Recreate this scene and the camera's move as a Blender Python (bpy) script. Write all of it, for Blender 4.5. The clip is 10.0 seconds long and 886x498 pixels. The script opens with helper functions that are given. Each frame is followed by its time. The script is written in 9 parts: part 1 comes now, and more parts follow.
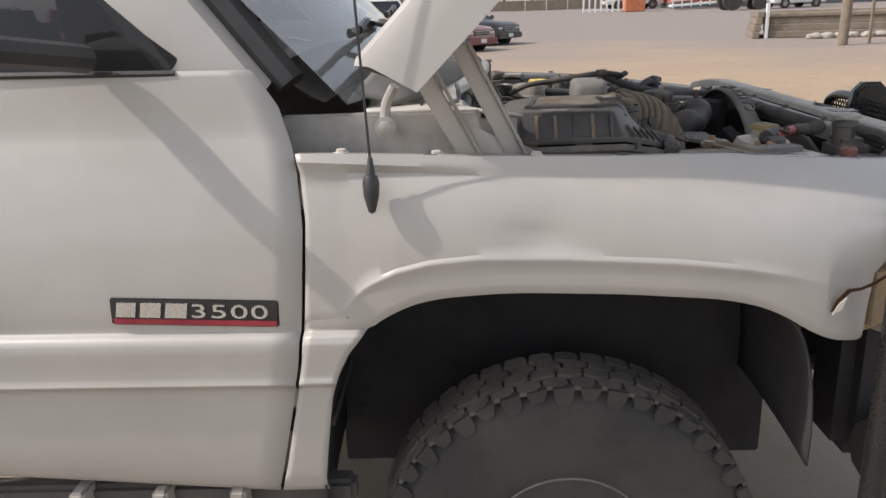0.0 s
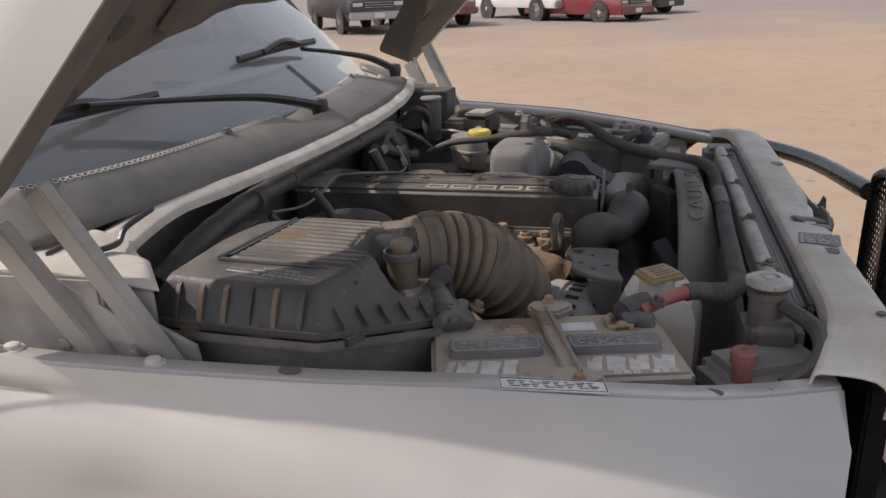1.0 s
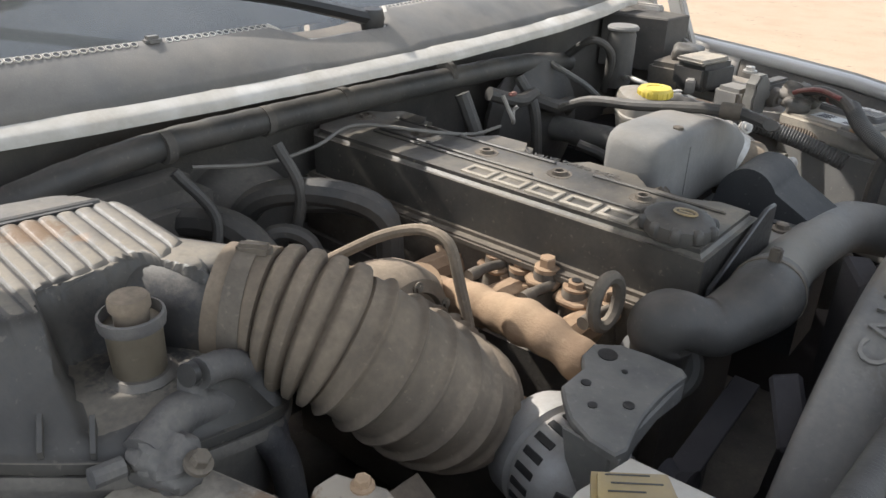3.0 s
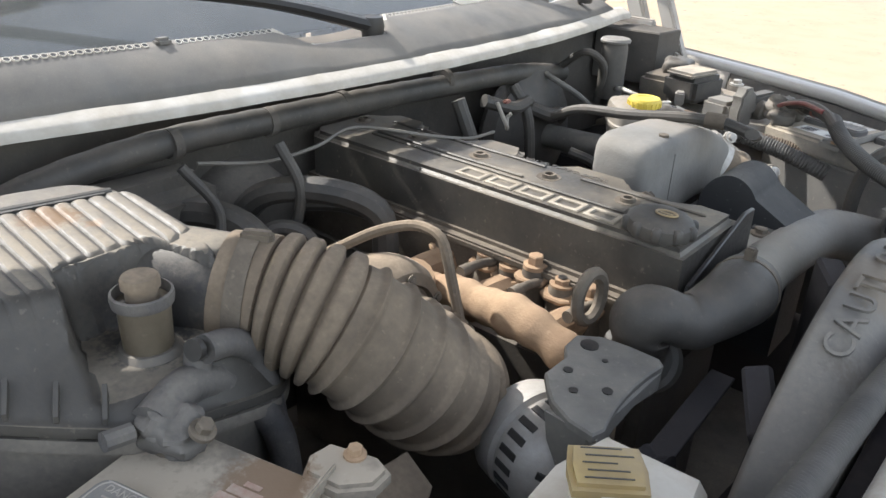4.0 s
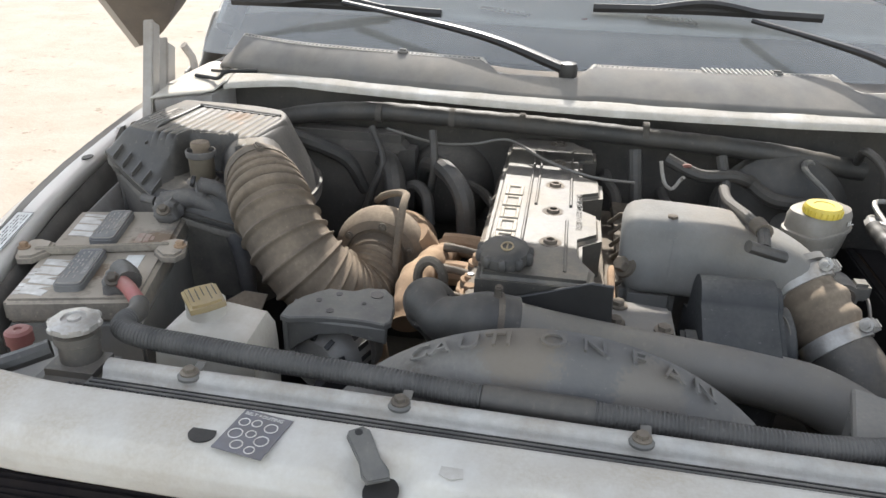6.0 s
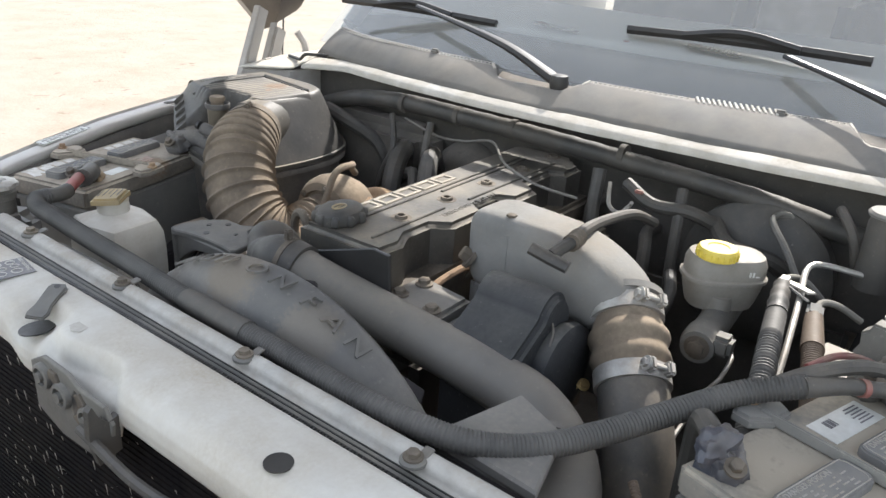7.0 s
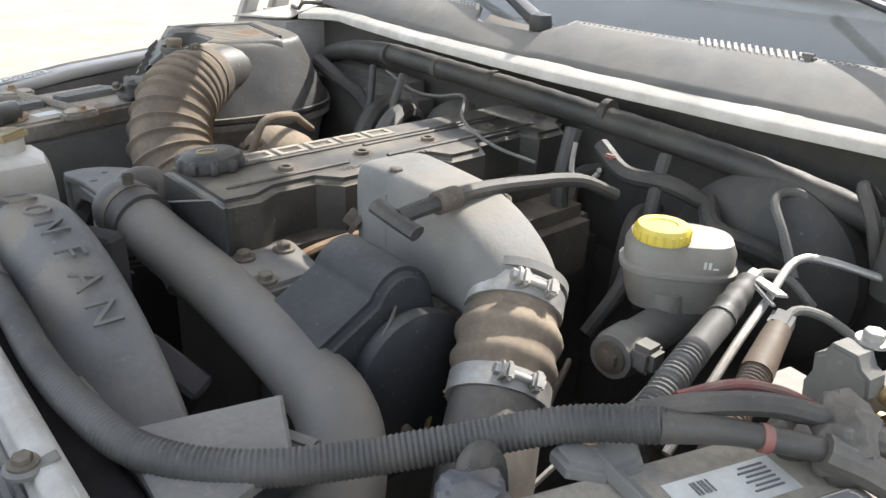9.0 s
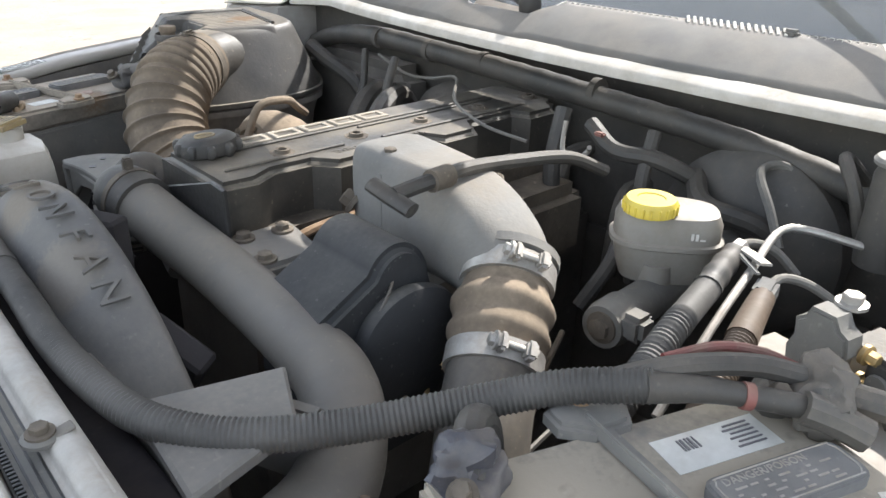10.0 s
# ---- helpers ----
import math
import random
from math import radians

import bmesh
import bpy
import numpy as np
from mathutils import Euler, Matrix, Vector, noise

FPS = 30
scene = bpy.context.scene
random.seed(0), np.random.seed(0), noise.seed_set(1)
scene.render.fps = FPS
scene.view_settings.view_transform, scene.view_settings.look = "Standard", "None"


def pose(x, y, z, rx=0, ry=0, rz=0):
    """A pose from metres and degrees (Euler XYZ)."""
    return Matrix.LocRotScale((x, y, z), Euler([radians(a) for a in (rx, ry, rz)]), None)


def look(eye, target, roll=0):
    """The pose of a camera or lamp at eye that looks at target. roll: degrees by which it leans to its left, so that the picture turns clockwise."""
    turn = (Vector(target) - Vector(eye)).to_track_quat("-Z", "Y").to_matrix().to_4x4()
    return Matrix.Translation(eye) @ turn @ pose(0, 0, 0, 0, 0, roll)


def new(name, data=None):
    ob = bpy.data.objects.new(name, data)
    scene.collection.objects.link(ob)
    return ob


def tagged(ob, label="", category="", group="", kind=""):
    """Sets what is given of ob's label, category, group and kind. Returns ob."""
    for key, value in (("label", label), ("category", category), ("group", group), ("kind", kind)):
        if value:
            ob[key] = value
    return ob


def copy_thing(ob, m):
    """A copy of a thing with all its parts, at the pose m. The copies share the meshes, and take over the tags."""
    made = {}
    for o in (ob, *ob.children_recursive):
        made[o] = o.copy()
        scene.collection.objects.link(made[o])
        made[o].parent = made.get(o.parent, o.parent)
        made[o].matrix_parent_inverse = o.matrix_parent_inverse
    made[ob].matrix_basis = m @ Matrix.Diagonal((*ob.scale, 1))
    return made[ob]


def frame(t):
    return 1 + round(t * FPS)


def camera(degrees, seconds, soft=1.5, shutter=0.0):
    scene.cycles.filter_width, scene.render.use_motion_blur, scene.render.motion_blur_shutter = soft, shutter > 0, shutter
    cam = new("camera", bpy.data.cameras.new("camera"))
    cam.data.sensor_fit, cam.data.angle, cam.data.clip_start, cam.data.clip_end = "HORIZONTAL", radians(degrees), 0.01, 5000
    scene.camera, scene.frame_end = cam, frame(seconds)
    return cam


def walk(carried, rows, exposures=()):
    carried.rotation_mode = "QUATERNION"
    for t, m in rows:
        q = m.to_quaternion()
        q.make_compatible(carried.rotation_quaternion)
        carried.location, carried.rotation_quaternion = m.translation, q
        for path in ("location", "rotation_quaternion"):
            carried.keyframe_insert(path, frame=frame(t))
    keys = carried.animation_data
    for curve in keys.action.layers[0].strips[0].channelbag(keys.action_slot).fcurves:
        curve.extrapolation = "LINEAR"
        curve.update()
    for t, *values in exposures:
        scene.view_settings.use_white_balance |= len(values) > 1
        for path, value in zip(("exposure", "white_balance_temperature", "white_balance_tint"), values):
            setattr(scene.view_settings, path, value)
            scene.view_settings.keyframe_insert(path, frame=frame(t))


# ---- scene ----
cam = camera(59.7, 10.0)
PATH = [
    (0, (0.066, 0.080, 1.358), (0.022, 1.990, 0.767), -2.0),
    (0.3, (0.298, 0.287, 1.427), (0.222, 2.216, 0.903), -3.2),
    (0.5, (0.449, 0.446, 1.442), (0.299, 2.385, 0.975), -4.2),
    (0.6, (0.518, 0.516, 1.449), (0.365, 2.457, 0.992), -2.4),
    (0.8, (0.627, 0.636, 1.469), (0.304, 2.520, 0.881), -1.9),
    (1, (0.705, 0.742, 1.507), (0.269, 2.578, 0.843), -2.0),
    (1.2, (0.762, 0.896, 1.504), (0.214, 2.693, 0.819), 0.2),
    (1.5, (0.824, 1.125, 1.496), (0.116, 2.837, 0.742), 1.8),
    (2, (0.888, 1.388, 1.479), (-0.185, 2.857, 0.648), 1.4),
    (2.5, (0.897, 1.474, 1.459), (-0.225, 2.869, 0.568), 2.5),
    (2.7, (0.909, 1.471, 1.464), (-0.238, 2.846, 0.573), 1.4),
    (4, (0.954, 1.431, 1.468), (-0.194, 2.823, 0.604), 2.6),
    (4.2, (1.016, 1.425, 1.489), (-0.304, 2.721, 0.728), 3.5),
    (4.5, (1.163, 1.449, 1.532), (-0.440, 2.378, 0.778), 5.7),
    (4.7, (1.233, 1.476, 1.546), (-0.440, 2.194, 0.719), 5.8),
    (5, (1.349, 1.603, 1.537), (-0.370, 2.221, 0.723), 6.3),
    (5.2, (1.407, 1.714, 1.537), (-0.321, 2.217, 0.665), 8.6),
    (6.3, (1.616, 2.530, 1.589), (-0.112, 1.955, 0.761), 2.3),
    (6.5, (1.578, 2.680, 1.566), (-0.068, 1.931, 0.713), 4.9),
    (7, (1.429, 3.006, 1.546), (-0.070, 1.948, 0.750), 3.8),
    (7.5, (1.231, 3.178, 1.483), (-0.173, 2.037, 0.629), 6.9),
    (8, (1.073, 3.159, 1.439), (-0.191, 1.876, 0.571), 3.1),
    (8.5, (1.042, 3.140, 1.431), (-0.189, 1.798, 0.602), 2.8),
    (9, (1.036, 3.136, 1.432), (-0.200, 1.798, 0.606), 2.6),
    (9.5, (1.039, 3.137, 1.433), (-0.191, 1.798, 0.598), 2.1),
    (10, (1.052, 3.155, 1.433), (-0.183, 1.837, 0.573), 1.7),
]
walk(cam, [(t, look(eye, target, roll)) for t, eye, target, roll in PATH],
     [(0.0, 0.60, 6500, 14), (0.3, 0.66, 6350, 13), (0.6, 0.60, 6400, 16), (1.0, 0.50, 6600, 18), (1.5, 0.47, 6800, 19), (2.5, 1.16, 6500, 11), (4.0, 1.77, 6400, 10), (4.3, 1.83, 6400, 10), (6.3, 1.66, 6500, 10), (7.5, 1.79, 6450, 10), (10.0, 1.90, 6400, 10)])


# ---- world, sun, exposure ----
SUN_ELEVATION, SUN_AZIMUTH = 43.0, 187.0     # azimuth: direction towards the sun, degrees from +x, anticlockwise
world = bpy.data.worlds.new("sky")
scene.world = world
world.use_nodes = True
wn = world.node_tree.nodes
wl = world.node_tree.links
sky = wn.new("ShaderNodeTexSky")
sky.sky_type = "NISHITA"
sky.sun_disc = False
sky.sun_elevation = radians(SUN_ELEVATION)
sky.sun_rotation = radians(90.0 - SUN_AZIMUTH)
sky.air_density = 1.3
sky.dust_density = 1.6
sky.ozone_density = 1.0
wn["Background"].inputs["Strength"].default_value = 0.15
haze = wn.new("ShaderNodeHueSaturation")     # dusty, pale sky
haze.inputs["Saturation"].default_value = 0.45
wl.new(sky.outputs["Color"], haze.inputs["Color"])
wl.new(haze.outputs["Color"], wn["Background"].inputs["Color"])

sun_data = bpy.data.lights.new("sun", "SUN")
sun_data.energy = 2.5
sun_data.angle = radians(0.8)
sun_data.color = (1.0, 0.955, 0.89)
sun = new("sun", sun_data)
_el, _az = radians(SUN_ELEVATION), radians(SUN_AZIMUTH)
_to = Vector((math.cos(_el) * math.cos(_az), math.cos(_el) * math.sin(_az), math.sin(_el)))
sun.matrix_world = look(_to * 30, (0, 0, 0))


# ---- materials ----
def _nodes(name):
    m = bpy.data.materials.new(name)
    m.use_nodes = True
    nt = m.node_tree
    return m, nt, nt.nodes, nt.links, nt.nodes["Principled BSDF"]


def _noise(nt, scale, detail=4.0, rough=0.55, vec=None):
    n = nt.nodes.new("ShaderNodeTexNoise")
    n.inputs["Scale"].default_value = scale
    n.inputs["Detail"].default_value = detail
    n.inputs["Roughness"].default_value = rough
    if vec is not None:
        nt.links.new(vec, n.inputs["Vector"])
    return n


def _ramp(nt, src, a, b, va=0.0, vb=1.0):
    r = nt.nodes.new("ShaderNodeMapRange")
    r.inputs["From Min"].default_value, r.inputs["From Max"].default_value = a, b
    r.inputs["To Min"].default_value, r.inputs["To Max"].default_value = va, vb
    nt.links.new(src, r.inputs["Value"])
    return r.outputs["Result"]


def _mix(nt, fac, a, b):
    m = nt.nodes.new("ShaderNodeMix")
    m.data_type = "RGBA"
    for sock, v in ((m.inputs["Factor"], fac), (m.inputs["A"], a), (m.inputs["B"], b)):
        if isinstance(v, (tuple, list)):
            sock.default_value = (*v, 1.0) if len(v) == 3 else v
        elif isinstance(v, (int, float)):
            sock.default_value = v
        else:
            nt.links.new(v, sock)
    return m.outputs["Result"]


def _math(nt, op, a, b=0.0):
    m = nt.nodes.new("ShaderNodeMath")
    m.operation = op
    for i, v in enumerate((a, b)):
        if isinstance(v, (int, float)):
            m.inputs[i].default_value = v
        else:
            nt.links.new(v, m.inputs[i])
    return m.outputs[0]


DUST = (0.30, 0.25, 0.19)


def worn(name, base, base2=None, rough=0.6, metal=0.0, dust=0.3, dust_col=DUST, scale=18.0, bump=0.15, coat=0.0, spec=0.5, upward=0.5, fine=160.0, up0=-0.2, stains=()):
    """A worn surface: two-tone blotches, fine grain, and road dust that has settled in patches and on faces that look up."""
    m, nt, N, L, b = _nodes(name)
    geo = N.new("ShaderNodeNewGeometry")
    tc = N.new("ShaderNodeTexCoord")
    pos = geo.outputs["Position"]
    big = _noise(nt, scale, 5, 0.6, pos)
    small = _noise(nt, fine, 3, 0.6, pos)
    base2 = base2 or tuple(c * 0.7 for c in base)
    col = _mix(nt, _ramp(nt, big.outputs["Fac"], 0.35, 0.7), base, base2)
    sep = N.new("ShaderNodeSeparateXYZ")
    L.new(geo.outputs["Normal"], sep.inputs[0])
    up = _ramp(nt, sep.outputs["Z"], up0, 0.95, 1.0 - upward, 1.0)
    patch = _noise(nt, scale * 0.45, 6, 0.62, pos)
    d = _math(nt, "MULTIPLY", _ramp(nt, patch.outputs["Fac"], 0.36, 0.66, 0.12, 1.3), up)
    d = _math(nt, "MULTIPLY", d, _ramp(nt, small.outputs["Fac"], 0.3, 0.7, 0.75, 1.2))
    d = _math(nt, "MINIMUM", _math(nt, "MULTIPLY", d, dust), 1.0)
    col = _mix(nt, d, col, dust_col)
    speck = _noise(nt, fine * 0.9, 2, 0.5, pos)
    col = _mix(nt, _ramp(nt, speck.outputs["Fac"], 0.66, 0.74, 0.0, 0.22 * min(1.0, dust * 1.6)), col, tuple(min(1.0, c * 1.35) for c in dust_col))
    grease = _noise(nt, scale * 1.9, 3, 0.7, pos)
    col = _mix(nt, _ramp(nt, grease.outputs["Fac"], 0.62, 0.78, 0.0, 0.5 * min(1.0, dust * 1.6)), col, base2)
    for x, y, z, r, tone in stains:
        far = N.new("ShaderNodeVectorMath")
        far.operation = "DISTANCE"
        L.new(pos, far.inputs[0])
        far.inputs[1].default_value = (x, y, z)
        edge = _math(nt, "ADD", far.outputs["Value"], _ramp(nt, patch.outputs["Fac"], 0.3, 0.7, -r * 0.3, r * 0.3))
        edge = _math(nt, "ADD", edge, _ramp(nt, small.outputs["Fac"], 0.3, 0.7, -r * 0.2, r * 0.2))
        col = _mix(nt, _ramp(nt, edge, r * 1.05, r * 0.7, 0.0, 0.9), col, tone)
    L.new(col, b.inputs["Base Color"])
    r = _math(nt, "ADD", rough, _math(nt, "MULTIPLY", d, 0.35))
    r = _math(nt, "ADD", r, _ramp(nt, small.outputs["Fac"], 0.3, 0.7, -0.06, 0.06))
    L.new(_math(nt, "MINIMUM", r, 1.0), b.inputs["Roughness"])
    b.inputs["Specular IOR Level"].default_value = spec
    if metal:
        L.new(_math(nt, "MULTIPLY", metal, _math(nt, "SUBTRACT", 1.0, d)), b.inputs["Metallic"])
    if coat:
        b.inputs["Coat Weight"].default_value = coat
        b.inputs["Coat Roughness"].default_value = 0.12
    if bump:
        bn = N.new("ShaderNodeBump")
        bn.inputs["Strength"].default_value = bump
        bn.inputs["Distance"].default_value = 0.002
        L.new(_math(nt, "ADD", small.outputs["Fac"], _math(nt, "MULTIPLY", big.outputs["Fac"], 0.7)), bn.inputs["Height"])
        L.new(bn.outputs["Normal"], b.inputs["Normal"])
    return m


PAINT = worn("silver_paint", (0.43, 0.412, 0.38), (0.37, 0.352, 0.325), rough=0.42, metal=0.2, dust=0.30, dust_col=(0.46, 0.40, 0.33), scale=3.5, bump=0.03, coat=0.3, fine=400, upward=0.35)
PAINT_DULL = worn("silver_paint_dusty", (0.60, 0.58, 0.53), (0.50, 0.475, 0.43), rough=0.78, dust=0.7, dust_col=(0.42, 0.37, 0.30), scale=16.0, bump=0.12, upward=0.4, fine=220, spec=0.25)
PAINT_IN = worn("grimy_inner_paint", (0.42, 0.40, 0.375), (0.27, 0.25, 0.225), rough=0.7, dust=0.45, scale=12.0, bump=0.1)
HOOD_UNDER = worn("hood_underside", (0.115, 0.10, 0.09), (0.07, 0.06, 0.055), rough=0.75, dust=0.3, scale=8.0, upward=0.2)
LIP = worn("worn_lip_paint", (0.58, 0.56, 0.52), (0.42, 0.395, 0.35), rough=0.7, dust=0.55, dust_col=(0.36, 0.315, 0.255), scale=20.0, bump=0.15, fine=200, spec=0.25)
COWL = worn("grey_cowl_plastic", (0.140, 0.138, 0.132), (0.104, 0.102, 0.097), rough=0.75, spec=0.25, dust=0.34, dust_col=(0.33, 0.29, 0.24), scale=14.0, bump=0.12, fine=500)
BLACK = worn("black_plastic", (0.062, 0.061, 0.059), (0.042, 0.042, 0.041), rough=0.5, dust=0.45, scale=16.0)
TORN = worn("torn_rusty_sheet", (0.060, 0.028, 0.020), (0.03, 0.016, 0.012), rough=0.9, spec=0.1, dust=0.03, scale=60.0)
GUARD = worn("gloss_black_tube", (0.012, 0.012, 0.013), (0.009, 0.009, 0.010), rough=0.28, dust=0.05, scale=16.0, bump=0.04)
BLACK_CLEAN = worn("black_satin", (0.022, 0.022, 0.023), (0.016, 0.016, 0.016), rough=0.42, dust=0.06, scale=16.0)
BOX = worn("filter_box_plastic", (0.040, 0.038, 0.036), (0.024, 0.023, 0.022), rough=0.5, dust=0.95, dust_col=(0.205, 0.178, 0.14), scale=15.0, upward=0.80, up0=0.93, stains=((0.412, 1.708, 1.135, 0.055, (0.028, 0.027, 0.028)), (0.262, 1.70, 1.162, 0.034, (0.13, 0.075, 0.035)), (0.30, 1.72, 1.162, 0.014, (0.15, 0.09, 0.045)), (0.20, 1.52, 1.09, 0.03, (0.16, 0.10, 0.06))))
HOSE = worn("dusty_rubber_hose", (0.10, 0.078, 0.056), (0.055, 0.043, 0.033), rough=0.78, dust=0.9, dust_col=(0.26, 0.205, 0.148), scale=13.0, upward=0.4)
RUBBER = worn("black_rubber", (0.042, 0.041, 0.039), (0.028, 0.027, 0.026), rough=0.55, dust=0.32, dust_col=(0.21, 0.18, 0.145), scale=20.0)
LOOM = worn("corrugated_loom", (0.06, 0.056, 0.052), (0.042, 0.04, 0.037), rough=0.6, dust=0.36, dust_col=(0.19, 0.178, 0.16), scale=25.0)
COVER = worn("valve_cover_plastic", (0.032, 0.031, 0.030), (0.020, 0.0195, 0.019), rough=0.45, dust=0.52, dust_col=(0.29, 0.25, 0.19), scale=16.0, upward=0.85)
FBOX = worn("filter_cover_plastic", (0.034, 0.035, 0.038), (0.024, 0.025, 0.026), rough=0.7, spec=0.25, dust=0.42, dust_col=(0.22, 0.21, 0.19), scale=12.0, upward=0.95, up0=0.5)
PRINT_DIM = worn("faded_print", (0.36, 0.345, 0.32), (0.24, 0.225, 0.20), rough=0.6, dust=0.6, scale=60.0, bump=0.0)
ALTERN = worn("bright_aluminium", (0.40, 0.39, 0.37), (0.30, 0.29, 0.275), rough=0.5, metal=0.25, dust=0.35, scale=30.0, bump=0.3)
RAISED = worn("raised_cover_print", (0.36, 0.32, 0.26), (0.25, 0.22, 0.17), rough=0.6, dust=0.3, scale=30.0)
ALU = worn("cast_aluminium", (0.215, 0.213, 0.205), (0.165, 0.163, 0.156), rough=0.78, metal=0.1, dust=0.35, spec=0.3, scale=14.0, bump=0.3)
PIPE_ALU = worn("aluminised_pipe", (0.155, 0.147, 0.135), (0.12, 0.113, 0.104), rough=0.55, metal=0.25, dust=0.45, dust_col=(0.25, 0.22, 0.175), scale=10.0, bump=0.08)
STEEL = worn("zinc_steel", (0.50, 0.485, 0.46), (0.36, 0.345, 0.32), rough=0.45, metal=0.75, dust=0.35, scale=40.0)
DARK_STEEL = worn("dirty_iron", (0.085, 0.07, 0.055), (0.05, 0.042, 0.035), rough=0.7, metal=0.2, dust=0.5, scale=24.0, bump=0.4)
BRACKET = worn("painted_bracket", (0.11, 0.107, 0.10), (0.08, 0.078, 0.073), rough=0.6, dust=0.55, dust_col=(0.26, 0.24, 0.20), scale=20.0)
RUST = worn("rusty_iron", (0.20, 0.125, 0.075), (0.30, 0.20, 0.125), rough=0.85, dust=0.5, dust_col=(0.42, 0.30, 0.19), scale=22.0, bump=0.4)
HOUSING = worn("dark_wheel_liner", (0.045, 0.042, 0.044), (0.030, 0.028, 0.030), rough=0.9, dust=0.3, dust_col=(0.085, 0.075, 0.068), scale=9.0, spec=0.15)
AMBER = worn("amber_gauge_plastic", (0.085, 0.070, 0.048), (0.06, 0.048, 0.034), rough=0.4, dust=0.5, dust_col=(0.19, 0.16, 0.12), scale=30.0, bump=0.03)
# Bay grime; its dark tone also paints shade on the dashboard edge and wing.
GRIME_SHADE = worn("bay_grime_shade", (0.060, 0.056, 0.052), (0.040, 0.037, 0.034), rough=0.75, dust=0.5, dust_col=(0.19, 0.165, 0.135), scale=14.0, bump=0.3)
BATT = worn("battery_case", (0.065, 0.06, 0.056), (0.045, 0.042, 0.04), rough=0.6, dust=1.5, dust_col=(0.36, 0.31, 0.245), scale=13.0, upward=0.7, stains=((0.59, 1.69, 1.062, 0.04, (0.20, 0.135, 0.085)), (0.70, 1.65, 1.06, 0.03, (0.17, 0.12, 0.08))))
BATT_PALE = worn("battery_case_pale", (0.16, 0.155, 0.145), (0.11, 0.105, 0.10), rough=0.7, dust=1.5, dust_col=(0.36, 0.315, 0.25), scale=14.0, upward=0.6)
BATT_SIDE = worn("battery_side", (0.17, 0.168, 0.162), (0.12, 0.118, 0.115), rough=0.6, dust=0.6, dust_col=(0.34, 0.31, 0.26), scale=9.0)
PRINT = worn("worn_white_print", (0.68, 0.66, 0.62), (0.50, 0.47, 0.42), rough=0.6, dust=0.35, scale=60.0, bump=0.0)
PAD = worn("battery_pad", (0.15, 0.15, 0.15), (0.10, 0.10, 0.10), rough=0.7, dust=0.5, dust_col=(0.27, 0.25, 0.22), scale=22.0)
WHITE_PL = worn("aged_white_plastic", (0.56, 0.53, 0.47), (0.45, 0.41, 0.34), rough=0.45, dust=0.5, dust_col=(0.36, 0.29, 0.20), scale=15.0, bump=0.03)
RES_PL = worn("reservoir_plastic", (0.26, 0.245, 0.22), (0.18, 0.165, 0.14), rough=0.45, dust=0.45, dust_col=(0.24, 0.20, 0.15), scale=20.0, bump=0.03)
YELLOW = worn("yellow_plastic", (0.72, 0.56, 0.07), (0.62, 0.47, 0.06), rough=0.42, dust=0.22, scale=40.0, bump=0.05)
YELLOW_OLD = worn("faded_yellow_plastic", (0.40, 0.29, 0.11), (0.29, 0.21, 0.10), rough=0.55, dust=0.7, scale=25.0)
RED_CABLE = worn("red_cable", (0.20, 0.032, 0.034), (0.13, 0.028, 0.028), rough=0.5, dust=0.5, scale=30.0)
RED_CAP = worn("faded_red_cap", (0.24, 0.075, 0.065), (0.18, 0.06, 0.05), rough=0.6, dust=0.4, scale=30.0)
BLUE = worn("blue_grease", (0.050, 0.056, 0.078), (0.028, 0.032, 0.046), rough=0.4, dust=0.35, scale=30.0)
BRASS = worn("gold_passivated", (0.50, 0.36, 0.16), (0.42, 0.30, 0.14), rough=0.35, metal=0.8, dust=0.15, scale=30.0)
CORE = worn("condenser_core", (0.010, 0.009, 0.011), (0.014, 0.012, 0.013), rough=0.9, spec=0.1, dust=0.04, scale=30.0)
LABEL = worn("grey_label", (0.14, 0.14, 0.16), (0.10, 0.10, 0.11), rough=0.5, dust=0.2, scale=40.0, bump=0.0)
WHITE_LABEL = worn("white_label", (0.70, 0.70, 0.66), (0.60, 0.60, 0.56), rough=0.5, dust=0.2, scale=50.0, bump=0.0)
INK = worn("dark_ink", (0.05, 0.05, 0.05), rough=0.6, dust=0.1, bump=0.0)
TYRE = worn("tyre_rubber", (0.040, 0.038, 0.036), (0.028, 0.027, 0.026), rough=0.85, dust=0.22, dust_col=(0.17, 0.145, 0.12), scale=10.0, upward=0.2)
TREAD = worn("dusty_tread", (0.10, 0.09, 0.08), (0.07, 0.062, 0.055), rough=0.9, dust=0.6, dust_col=(0.24, 0.20, 0.16), scale=12.0, upward=0.2)
BADGE_RED = worn("badge_red", (0.35, 0.02, 0.04), rough=0.4, dust=0.15, bump=0.0)
CHROME = worn("badge_chrome", (0.72, 0.70, 0.67), (0.62, 0.60, 0.57), rough=0.25, metal=0.8, dust=0.1, bump=0.0)
DASH = worn("dashboard_vinyl", (0.40, 0.40, 0.39), (0.34, 0.34, 0.33), rough=0.7, dust=0.15, scale=6.0)
SEAT = worn("seat_fabric", (0.12, 0.115, 0.11), rough=0.9, dust=0.1, scale=9.0)
BROWN = worn("brown_aged_rubber", (0.105, 0.070, 0.045), (0.065, 0.046, 0.032), rough=0.65, dust=0.18, scale=40.0)
BOX_SIDE = worn("dusty_box_side", (0.085, 0.079, 0.072), (0.055, 0.051, 0.047), rough=0.7, dust=0.8, dust_col=(0.20, 0.178, 0.15), scale=18.0, bump=0.2, upward=0.1)
